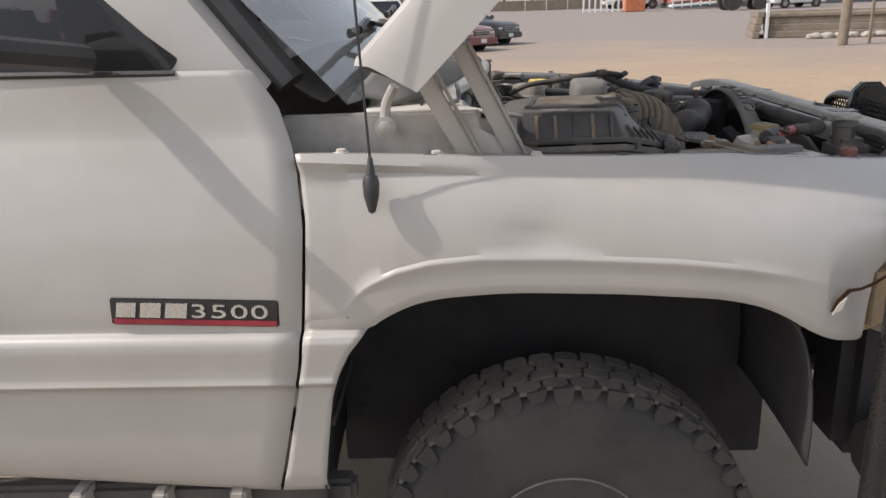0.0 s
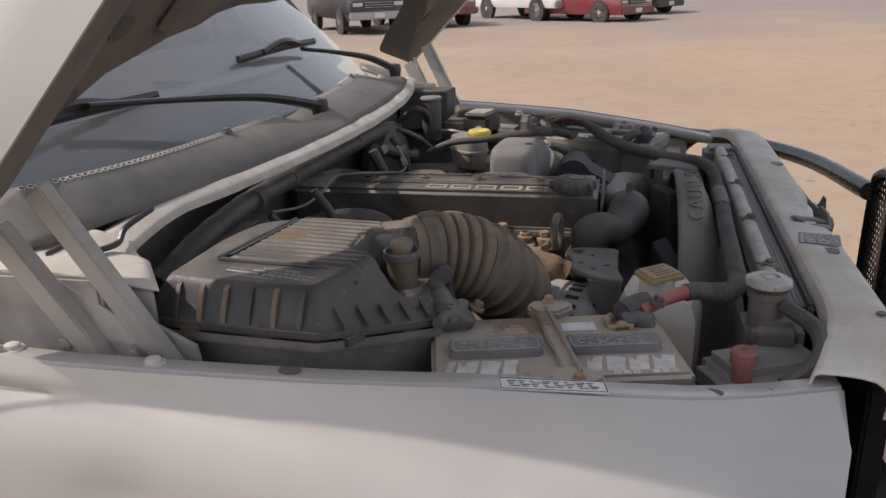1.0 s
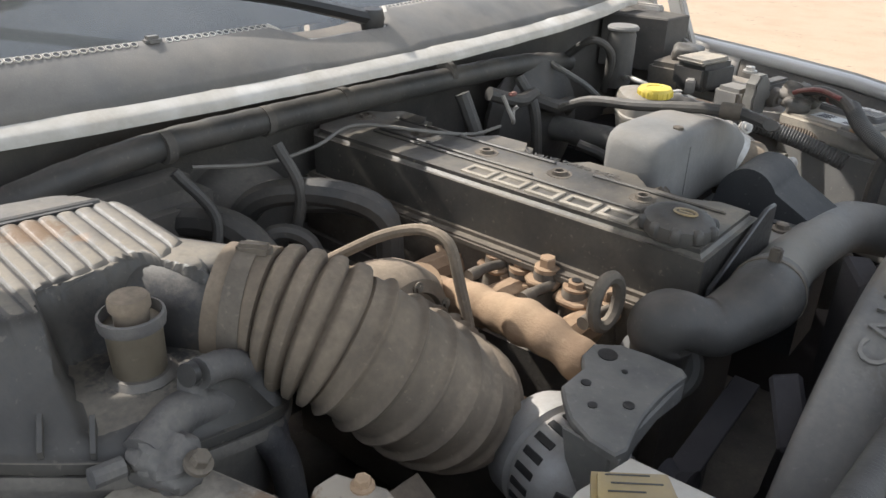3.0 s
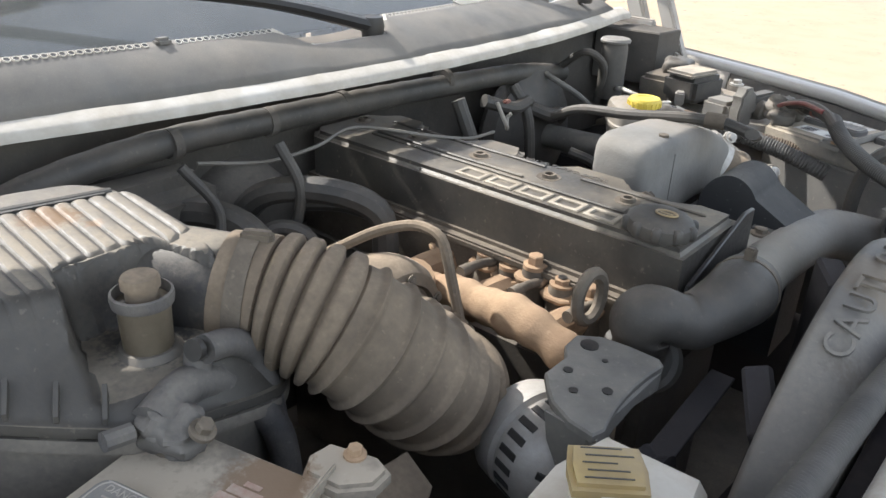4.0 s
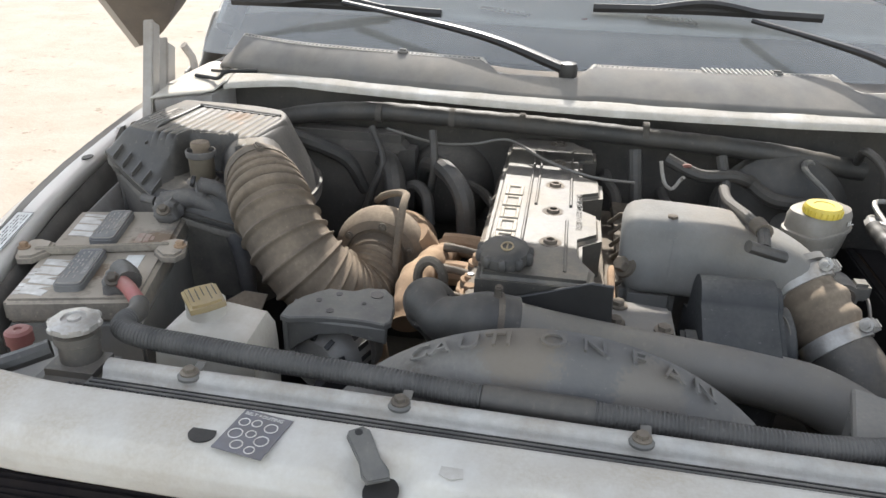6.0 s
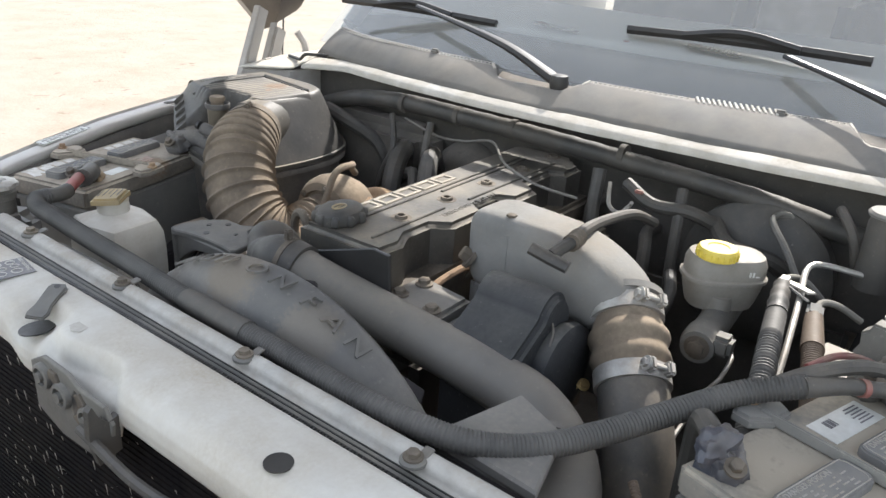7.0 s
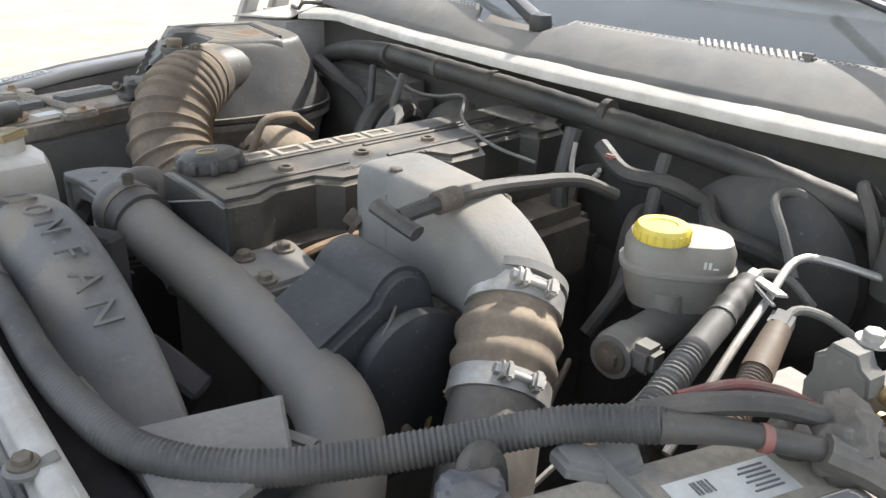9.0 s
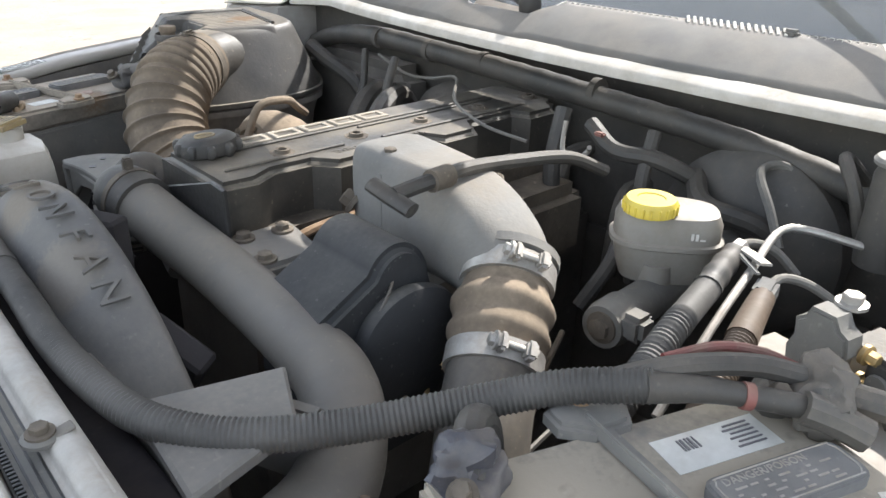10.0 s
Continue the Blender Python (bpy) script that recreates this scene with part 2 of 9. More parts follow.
BOOT = worn("greasy_dusty_boot", (0.058, 0.056, 0.060), (0.038, 0.037, 0.040), rough=0.6, dust=0.75, dust_col=(0.175, 0.16, 0.14), scale=30.0, bump=0.5)
TAN = worn("tan_tape", (0.34, 0.24, 0.14), (0.25, 0.17, 0.10), rough=0.7, dust=0.4, scale=40)


def glass_material(name, tint, rough=0.02, alpha=0.2, ior=1.85):
    m, nt, N, L, b = _nodes(name)
    out = N["Material Output"]
    tr = N.new("ShaderNodeBsdfTransparent")
    tr.inputs["Color"].default_value = (*tint, 1)
    gl = N.new("ShaderNodeBsdfGlossy")
    gl.inputs["Roughness"].default_value = rough
    fr = N.new("ShaderNodeFresnel")
    fr.inputs["IOR"].default_value = ior
    geo = N.new("ShaderNodeNewGeometry")
    haze = N.new("ShaderNodeBsdfDiffuse")
    haze.inputs["Color"].default_value = (0.72, 0.71, 0.66, 1)
    nz = _noise(nt, 2.2, 4, 0.5, geo.outputs["Position"])
    m1 = N.new("ShaderNodeMixShader")
    L.new(_ramp(nt, nz.outputs["Fac"], 0.3, 0.75, alpha * 0.75, alpha), m1.inputs["Fac"])
    L.new(tr.outputs[0], m1.inputs[1])
    L.new(haze.outputs[0], m1.inputs[2])
    mx = N.new("ShaderNodeMixShader")
    L.new(fr.outputs[0], mx.inputs["Fac"])
    L.new(m1.outputs[0], mx.inputs[1])
    L.new(gl.outputs[0], mx.inputs[2])
    L.new(mx.outputs[0], out.inputs["Surface"])
    return m


GLASS = glass_material("windscreen_glass", (0.80, 0.84, 0.82), alpha=0.27)
SIDE_GLASS = glass_material("tinted_side_glass", (0.07, 0.07, 0.08), alpha=0.03, ior=1.35)


def sand_material():
    m, nt, N, L, b = _nodes("sandy_ground")
    geo = N.new("ShaderNodeNewGeometry")
    pos = geo.outputs["Position"]
    n1 = _noise(nt, 0.12, 6, 0.6, pos)
    n2 = _noise(nt, 2.2, 7, 0.65, pos)
    n3 = _noise(nt, 38.0, 4, 0.6, pos)
    c = _mix(nt, _ramp(nt, n1.outputs["Fac"], 0.35, 0.65), (0.35, 0.262, 0.178), (0.30, 0.228, 0.16))
    c = _mix(nt, _ramp(nt, n2.outputs["Fac"], 0.45, 0.80, 0.0, 0.7), c, (0.27, 0.187, 0.12))
    c = _mix(nt, _ramp(nt, n3.outputs["Fac"], 0.60, 0.75, 0.0, 0.6), c, (0.30, 0.20, 0.13))
    sep = N.new("ShaderNodeSeparateXYZ")
    L.new(pos, sep.inputs[0])
    far = _ramp(nt, _math(nt, "ADD", sep.outputs["Y"], _ramp(nt, n1.outputs["Fac"], 0.3, 0.7, -9, 9)), 15.0, 34.0)
    c = _mix(nt, far, c, (0.235, 0.20, 0.175))
    pale = _ramp(nt, _math(nt, "ADD", sep.outputs["Y"], _ramp(nt, n1.outputs["Fac"], 0.3, 0.7, -1.5, 1.5)), 5.0, 1.0)
    c = _mix(nt, pale, c, _mix(nt, _ramp(nt, n2.outputs["Fac"], 0.40, 0.70), (0.285, 0.25, 0.205), (0.25, 0.208, 0.162)))
    n4 = _noise(nt, 7.0, 3, 0.7, pos)     # scattered darker crumbs and tracks
    c = _mix(nt, _ramp(nt, n4.outputs["Fac"], 0.64, 0.70, 0.0, 0.75), c, (0.17, 0.128, 0.092))
    L.new(c, b.inputs["Base Color"])
    b.inputs["Roughness"].default_value = 0.95
    b.inputs["Specular IOR Level"].default_value = 0.2
    bn = N.new("ShaderNodeBump")
    bn.inputs["Strength"].default_value = 0.5
    bn.inputs["Distance"].default_value = 0.03
    L.new(_math(nt, "ADD", n2.outputs["Fac"], _math(nt, "MULTIPLY", n3.outputs["Fac"], 0.3)), bn.inputs["Height"])
    L.new(bn.outputs["Normal"], b.inputs["Normal"])
    return m


SAND = sand_material()


def plain(name, col, rough=0.6, metal=0.0, coat=0.0):
    return worn(name, col, tuple(c * 0.85 for c in col), rough=rough, metal=metal, dust=0.12, scale=1.5, bump=0.0, coat=coat, fine=60)


# ---- mesh helpers ----
def mesh_object(name, verts, faces, mat, parent=None, label="", smooth=30.0):
    me = bpy.data.meshes.new(name)
    me.from_pydata([tuple(v) for v in verts], [], faces)
    me.validate()
    me.materials.append(mat)
    bm = bmesh.new()
    bm.from_mesh(me)
    bmesh.ops.recalc_face_normals(bm, faces=bm.faces)
    bm.to_mesh(me)
    bm.free()
    if smooth:
        me.shade_smooth()
        me.set_sharp_from_angle(angle=radians(smooth))
    ob = new(name, me)
    if parent is not None:
        ob.parent = parent
        ob.matrix_parent_inverse = parent.matrix_world.inverted()
    if label:
        ob["label"] = label
    return ob


def part(name, bm, mat, parent=None, label="", smooth=35.0):
    bmesh.ops.recalc_face_normals(bm, faces=bm.faces)
    me = bpy.data.meshes.new(name)
    bm.to_mesh(me)
    bm.free()
    me.materials.append(mat)
    if smooth:
        me.shade_smooth()
        me.set_sharp_from_angle(angle=radians(smooth))
    ob = new(name, me)
    if parent is not None:
        ob.parent = parent
        ob.matrix_parent_inverse = parent.matrix_world.inverted()
    if label:
        ob["label"] = label
    return ob


def pieces(name, bm, mat, parent=None, label="", smooth=35.0):
    """Like part(), but every separate island of the bmesh becomes a part of its own."""
    seen, out = set(), []
    bm.verts.ensure_lookup_table()
    for v in bm.verts:
        if v in seen:
            continue
        stack, isle = [v], []
        seen.add(v)
        while stack:
            w = stack.pop()
            isle.append(w)
            for e in w.link_edges:
                o = e.other_vert(w)
                if o not in seen:
                    seen.add(o)
                    stack.append(o)
        nb = bmesh.new()
        put = {w: nb.verts.new(w.co) for w in isle}
        for f in {f for w in isle for f in w.link_faces}:
            nb.faces.new([put[w] for w in f.verts])
        out.append(part(name, nb, mat, parent, label, smooth))
    bm.free()
    return out


def thing(name, at, label, category, group="", kind=""):
    ob = new(name)
    ob.empty_display_size = 0.05
    ob.matrix_world = Matrix.Translation(at)
    bpy.context.view_layer.update()
    return tagged(ob, label, category, group, kind)


def block(sx, sy, sz, m=None, bevel=0.004, seg=2, bm=None):
    """A bevelled box of that size about the origin, moved by m."""
    b = bmesh.new()
    bmesh.ops.create_cube(b, size=1.0)
    bmesh.ops.scale(b, vec=(sx, sy, sz), verts=b.verts)
    if bevel:
        bmesh.ops.bevel(b, geom=b.edges[:], offset=min(bevel, 0.45 * min(sx, sy, sz)), segments=seg, affect="EDGES")
    if m is not None:
        bmesh.ops.transform(b, matrix=m, verts=b.verts)
    return join(bm, b)


def join(bm, b):
    if bm is None:
        return b
    me = bpy.data.meshes.new("tmp")
    b.to_mesh(me)
    b.free()
    bm.from_mesh(me)
    bpy.data.meshes.remove(me)
    return bm


def prism(outline, depth, m=None, bevel=0.0, seg=2, bm=None):
    """Outline in x, y, raised by depth along z (from 0), moved by m."""
    b = bmesh.new()
    lo = [b.verts.new((x, y, 0)) for x, y in outline]
    hi = [b.verts.new((x, y, depth)) for x, y in outline]
    n = len(outline)
    b.faces.new(lo[::-1])
    top = b.faces.new(hi)
    for i in range(n):
        b.faces.new((lo[i], lo[(i + 1) % n], hi[(i + 1) % n], hi[i]))
    bmesh.ops.recalc_face_normals(b, faces=b.faces)
    if bevel:
        bmesh.ops.bevel(b, geom=list(top.edges), offset=bevel, segments=seg, affect="EDGES")
    if m is not None:
        bmesh.ops.transform(b, matrix=m, verts=b.verts)
    return join(bm, b)


def lathe(profile, m=None, seg=24, bm=None, squash=(1, 1)):
    """Profile of (radius, z) turned about z."""
    b = bmesh.new()
    rings = []
    for r, z in profile:
        if r < 1e-6:
            rings.append([b.verts.new((0, 0, z))])
        else:
            rings.append([b.verts.new((r * squash[0] * math.cos(2 * math.pi * i / seg), r * squash[1] * math.sin(2 * math.pi * i / seg), z)) for i in range(seg)])
    for p, q in zip(rings, rings[1:]):
        for i in range(seg):
            j = (i + 1) % seg
            if len(p) == 1 and len(q) == 1:
                continue
            if len(p) == 1:
                b.faces.new((p[0], q[i], q[j]))
            elif len(q) == 1:
                b.faces.new((p[i], q[0], p[j]))
            else:
                b.faces.new((p[i], q[i], q[j], p[j]))
    for ring in (rings[0], rings[-1]):
        if len(ring) > 1:
            b.faces.new(ring)
    if m is not None:
        bmesh.ops.transform(b, matrix=m, verts=b.verts)
    return join(bm, b)


def spline(points, n):
    """Catmull-Rom through the points, n samples, about evenly spaced."""
    P = [Vector(p) for p in points]
    P = [P[0] * 2 - P[1]] + P + [P[-1] * 2 - P[-2]]
    dense = []
    for a, b, c, d in zip(P, P[1:], P[2:], P[3:]):
        for k in range(24):
            t = k / 24
            dense.append(0.5 * ((2 * b) + (c - a) * t + (2 * a - 5 * b + 4 * c - d) * t * t + (3 * b - 3 * c + d - a) * t ** 3))
    dense.append(P[-2])
    length = [0.0]
    for a, b in zip(dense, dense[1:]):
        length.append(length[-1] + (b - a).length)
    out, j = [], 0
    for i in range(n):
        s = length[-1] * i / (n - 1)
        while j < len(length) - 2 and length[j + 1] < s:
            j += 1
        f = (s - length[j]) / max(1e-9, length[j + 1] - length[j])
        out.append(dense[j].lerp(dense[j + 1], f))
    return out, length[-1]


def tube(points, radius, n=24, seg=12, bm=None, caps=True, oval=1.0):
    """A tube along a smooth line through the points. radius: a number, or a function of (share of the way, metres along)."""
    line, total = spline(points, n)
    b = bmesh.new()
    rings, up = [], None
    for i, p in enumerate(line):
        t = (line[min(i + 1, n - 1)] - line[max(i - 1, 0)]).normalized()
        if up is None:
            up = Vector((0, 0, 1)) if abs(t.z) < 0.9 else Vector((1, 0, 0))
        side = t.cross(up).normalized()
        up = side.cross(t).normalized()
        f = i / (n - 1)
        r = radius(f, f * total) if callable(radius) else radius
        rings.append([b.verts.new(p + (side * math.cos(2 * math.pi * k / seg) + up * math.sin(2 * math.pi * k / seg) * oval) * r) for k in range(seg)])
    for p, q in zip(rings, rings[1:]):
        for k in range(seg):
            b.faces.new((p[k], p[(k + 1) % seg], q[(k + 1) % seg], q[k]))
    if caps:
        b.faces.new(rings[0])
        b.faces.new(rings[-1])
    return join(bm, b)


def grid(fn, nu, nv, name, mat, parent=None, label="", smooth=40.0, thick=0.0):
    """A sheet of nu by nv points fn(u, v), u and v from 0 to 1, with its thickness on the far side."""
    verts = [fn(i / (nu - 1), j / (nv - 1)) for i in range(nu) for j in range(nv)]
    faces = [(i * nv + j, i * nv + j + 1, (i + 1) * nv + j + 1, (i + 1) * nv + j) for i in range(nu - 1) for j in range(nv - 1)]
    ob = mesh_object(name, verts, faces, mat, parent, label, smooth)
    if thick:
        md = ob.modifiers.new("thickness", "SOLIDIFY")
        md.thickness, md.offset = thick, 0.0
    return ob


def bolt(at, axis=(0, 0, 1), r=0.008, h=0.007, washer=1.5, bm=None):
    m = Matrix.Translation(at) @ Vector((0, 0, 1)).rotation_difference(Vector(axis)).to_matrix().to_4x4()
    b = lathe([(0, 0), (r * washer, 0), (r * washer, h * 0.3), (r, h * 0.35)], m, 16)
    b = lathe([(r, h * 0.3), (r, h * 0.92), (r * 0.85, h), (0, h)], m, 6, b)
    return join(bm, b)


def lerp_table(table, x):
    for (a, u), (b, v) in zip(table, table[1:]):
        if x <= b:
            return u + (v - u) * max(0.0, min(1.0, (x - a) / (b - a)))
    return table[-1][1]


def bars(name, mat, parent, m, rows, depth=0.0012):
    """Marks that cannot be read, as thin bars: rows of (x, y, width, height) on the plane of m."""
    b = None
    for x, y, w, h in rows:
        b = prism([(x, y), (x + w, y), (x + w, y + h), (x, y + h)], depth, m, 0, 1, b)
    return part(name, b, mat, parent, smooth=0) if len(rows) > 24 or len(rows) == 1 else pieces(name, b, mat, parent, smooth=0)


def lettering(name, text, size, mat, parent, m, depth=0.0008, align="LEFT"):
    cu = bpy.data.curves.new(name, "FONT")
    cu.body, cu.size, cu.extrude, cu.align_x = text, size, depth, align
    cu.resolution_u = 3
    tmp = bpy.data.objects.new("tmp", cu)
    scene.collection.objects.link(tmp)
    me = bpy.data.meshes.new_from_object(tmp.evaluated_get(bpy.context.evaluated_depsgraph_get()))
    bpy.data.objects.remove(tmp)
    me.materials.clear()
    me.materials.append(mat)
    me.name = name
    me.transform(m)
    ob = new(name, me)
    ob.parent = parent
    ob.matrix_parent_inverse = parent.matrix_world.inverted()
    return ob


# ---- ground ----
GROUND = -0.09
MID = 2.35            # the truck's centre line lies along y = MID, its nose towards +x


def ground_height(x, y):
    z = GROUND + min(1.15, max(0.0, y - 36.0) * 0.023)
    far = max(0.0, min(1.0, (math.hypot(x, y) - 6) / 8))
    return z + far * 0.05 * noise.noise((x * 0.15, y * 0.15, 0.0)) + 0.012 * min(1.0, far * 4 + 0.4) * noise.noise((x * 1.1, y * 1.1, 3.0))


def ground_line():
    near = [i * 0.5 for i in range(-24, 25)]
    far = [14, 17, 20, 24, 28, 33, 39, 46, 55, 66, 80, 100, 140, 220, 400, 800, 1600]
    return [-f for f in reversed(far)] + near + far


_gl = ground_line()
_n = len(_gl)
ground = mesh_object("ground", [(x + 0.5, y + 2.0, ground_height(x + 0.5, y + 2.0)) for x in _gl for y in _gl],
                     [(i * _n + j, i * _n + j + 1, (i + 1) * _n + j + 1, (i + 1) * _n + j) for i in range(_n - 1) for j in range(_n - 1)], SAND)
tagged(ground, "dry orange-tan sandy lot with scattered wheel marks", "ground", kind="structure")


# ---- the truck's body ----
truck = thing("pickup_truck", (0.272, MID, GROUND), "silver-beige pickup truck, dusty, bonnet raised, front wing torn", "pickup truck")

DOOR = [(1.418, 1.272), (1.412, 1.24), (1.401, 1.165), (1.392, 1.142), (1.387, 1.128), (1.371, 1.08), (1.352, 1.0), (1.341, 0.92), (1.337, 0.86), (1.3385, 0.829), (1.3375, 0.824), (1.3225, 0.817), (1.3180, 0.806),
        (1.3205, 0.742), (1.3170, 0.731), (1.3230, 0.724), (1.3320, 0.718), (1.331, 0.62), (1.336, 0.53), (1.345, 0.505), (1.355, 0.49), (1.365, 0.488)]
SEAM = [(0.49, -0.288), (0.546, -0.272), (0.657, -0.246), (0.774, -0.221), (0.873, -0.210), (1.011, -0.200), (1.114, -0.208), (1.146, -0.215), (1.209, -0.234), (1.246, -0.258), (1.30, -0.30)]
ARCH = [(-0.200, 0.50), (-0.197, 0.522), (-0.186, 0.60), (-0.171, 0.699), (-0.155, 0.745), (-0.134, 0.787), (-0.105, 0.822), (-0.07, 0.850), (-0.03, 0.869), (0.011, 0.881), (0.148, 0.889),
        (0.343, 0.881), (0.537, 0.865), (0.627, 0.837), (0.68, 0.797), (0.70, 0.777), (0.9, 0.777)]


FLANGE = [(-0.21, 1.418), (0.0, 1.424), (0.1, 1.428), (0.2, 1.438), (0.3, 1.450), (0.4, 1.463), (0.5, 1.482), (0.6, 1.504), (0.7, 1.527), (0.8, 1.554), (0.87, 1.585), (0.97, 1.64)]
CREASE = [(-0.20, 0.800), (-0.15, 0.845), (-0.127, 0.876), (-0.111, 0.894), (-0.096, 0.907), (-0.046, 0.930), (0.013, 0.944), (0.1, 0.951), (0.244, 0.947), (0.436, 0.934), (0.552, 0.920), (0.629, 0.905), (0.75, 0.870), (0.97, 0.84)]


def wing_rows(x):
    """The wing's section at x: (y, z) from the inner lip over the crown down to the wheel arch."""
    zf = 1.118 - 0.05 * x - 0.06 * max(0.0, x - 0.55)
    w_ = max(0.006, min(0.045, (x + 0.16) * 0.4))
    yi = lerp_table(FLANGE, x)
    low = sum(lerp_table(ARCH, x + d * w_) for d in (-1, -0.6, -0.2, 0.2, 0.6, 1)) / 6
    if x < -0.090:
        low = max(low, 0.829)
    nose = 0.052 * max(0.0, (x - 0.60) / 0.30) ** 2
    crease = max(lerp_table(CREASE, x), low + 0.030)
    ridge = max(0.0, min(1.0, (x + 0.14) / 0.05)) * max(0.0, min(1.0, (0.66 - x) / 0.12))
    out = [(yi + 0.002, zf - 0.018), (yi, zf - 0.004), (yi - 0.004, zf), (yi - 0.030, zf + 0.002), (yi - 0.034, zf - 0.005), (yi - 0.040, zf - 0.005), (yi - 0.044, zf + 0.004)]
    a, b = yi - 0.044, 1.392 + nose * 0.6
    if b > a - 0.006:
        b = a - 0.006
    drop = lerp_table([(-0.2, 0.008), (0.0, 0.012), (0.2, 0.020), (0.4, 0.034), (0.6, 0.056), (0.88, 0.066)], x)
    zc, ze = zf - drop, crease + 0.006
    out += [(a + (b - a) * 0.5, zf - 0.35 * drop), (b, zc)]
    dent = 0.010 * math.exp(-((x - 0.20) / 0.06) ** 2)
    for f, y in ((0.08, 1.380), (0.20, 1.366), (0.40, 1.352), (0.65, 1.343 + dent * 0.5), (0.88, 1.337 + dent)):
        out.append((y + nose, zc + (ze - zc) * f))
    out += [(1.3350 + nose, ze), (1.3340 - 0.0048 * ridge + nose, crease + 0.0018), (1.3336 - 0.0052 * ridge + nose, crease - 0.002), (1.3335 - 0.0022 * ridge + nose, crease - 0.008), (1.3330 - 0.0012 * ridge + nose, crease - 0.020)]
    out += [(1.3305 + nose, low + 0.018), (1.3310 + nose, low + 0.006), (1.334 + nose, low), (1.346 + nose, low - 0.001)]
    f = max(0.0, min(1.0, (x + 0.20) / 0.15))
    side = [(z, y) for y, z in reversed(DOOR)]
    return [(y if z > zc - 0.002 else lerp_table(side, z) * (1 - f) + y * f, z) for y, z in out]


def wing(side, torn):
    xs = [-0.205, -0.195, -0.18, -0.165, -0.150, -0.138, -0.112, -0.089, -0.065, -0.045, -0.02, 0.0, 0.04, 0.08, 0.122, 0.16, 0.2, 0.25, 0.3, 0.338, 0.4, 0.46, 0.526, 0.56, 0.59, 0.622, 0.65, 0.674, 0.70, 0.73, 0.76, 0.79, 0.82, 0.85, 0.88, 0.91, 0.935, 0.955, 0.965]
    xs = sorted(set(xs + [round(-0.13 + 0.014 * k, 4) for k in range(62)]))
    verts, faces, n = [], [], len(wing_rows(0.0))
    for x in xs:
        for k, (y, z) in enumerate(wing_rows(x)):
            cut = 0.0
            if z < 1.03:
                cut = max(0.0, x - lerp_table([(0.79, 0.772), (0.90, 0.787), (0.93, 0.83), (0.955, 0.89), (0.985, 0.935), (1.02, 0.955)], z))
                if torn and x > 0.70 and 0.83 < z < 0.9:
                    y += 0.005
            y = y if side > 0 else 2 * MID - y
            rear = lerp_table(SEAM, z) + 0.003
            xx = x - cut if x > -0.10 else rear + (x + 0.205) / 0.105 * (-0.10 - rear)
            verts.append((xx, y, z))
    for i in range(len(xs) - 1):
        for j in range(n - 1):
            faces.append((i * n + j, i * n + j + 1, (i + 1) * n + j + 1, (i + 1) * n + j))
    ob = mesh_object("wing", verts, faces, PAINT, truck, "dented silver wing with a torn front edge" if torn else "silver wing", 45)
    md = ob.modifiers.new("sheet", "SOLIDIFY")
    md.thickness, md.offset = 0.003, 0.0
    return ob


wing_near = wing(1, True)
wing_far = wing(-1, False)

# the torn edge of the near wing: a bent strip of bare metal and a crack
b = prism([(0.704, 0.836), (0.712, 0.858), (0.730, 0.878), (0.752, 0.880), (0.772, 0.890), (0.792, 0.903), (0.793, 0.899), (0.774, 0.884), (0.752, 0.875), (0.735, 0.872), (0.718, 0.855), (0.709, 0.838)], 0.002, Matrix(((1, 0, 0, 0), (0, 0, 1, 1.3325), (0, 1, 0, 0), (0, 0, 0, 1))), 0, 1)
part("torn_edge", b, TORN, wing_near, "rusty torn sheet edge", smooth=0)
b = prism([(0.706, 0.832), (0.714, 0.850), (0.728, 0.864), (0.722, 0.842)], 0.003, Matrix(((1, 0, 0, 0), (0, 0, 1, 1.329), (0, 1, 0, 0), (0, 0, 0, 1))), 0.001, 1)
part("bent_flap", b, PAINT_DULL, wing_near, "bent pale flake of sheet")

# clips and holes along the near wing's flange
for x, y, z in ((0.205, 1.424, 1.108), (-0.135, 1.408, 1.126), (0.03, 1.414, 1.117)):
    part("flange_bolt", bolt((x, y, z), r=0.009, h=0.008), PAINT_DULL, wing_near)
b = None
for x, y, z in ((0.815, 1.540, 1.0625), (0.872, 1.566, 1.0555), (0.36, 1.443, 1.1030), (0.02, 1.408, 1.119)):
    b = lathe([(0, 0), (0.011, 0), (0.011, 0.0012), (0, 0.0012)], Matrix.Translation((x, y, z)) @ Matrix.Diagonal((1.25, 0.8, 1, 1)), 16, b)
pieces("flange_hole", b, GRIME_SHADE, wing_near, "dark slotted holes")
sticker = part("sticker", block(0.118, 0.027, 0.0014, Matrix.Translation((0.645, 1.489, 1.0848)) @ pose(0, 0, 0, -3, 4.2, 12.0), 0), WHITE_LABEL, wing_near, "small white label with dark border")
bars("sticker_print", INK, sticker, Matrix.Translation((0.645, 1.489, 1.0857)) @ pose(0, 0, 0, -3, 4.2, 12.0), [(-0.050 + 0.001 * r + 0.0125 * i, 0.0060 - 0.0042 * r, 0.0105 - 0.003 * ((i + r) % 3), 0.0013) for r in range(4) for i in range(8)] + [(-0.058, -0.0128, 0.116, 0.001), (-0.058, 0.0118, 0.116, 0.001), (-0.058, -0.0118, 0.001, 0.0236), (0.057, -0.0118, 0.001, 0.0236)], 0.0004)

# door and sill


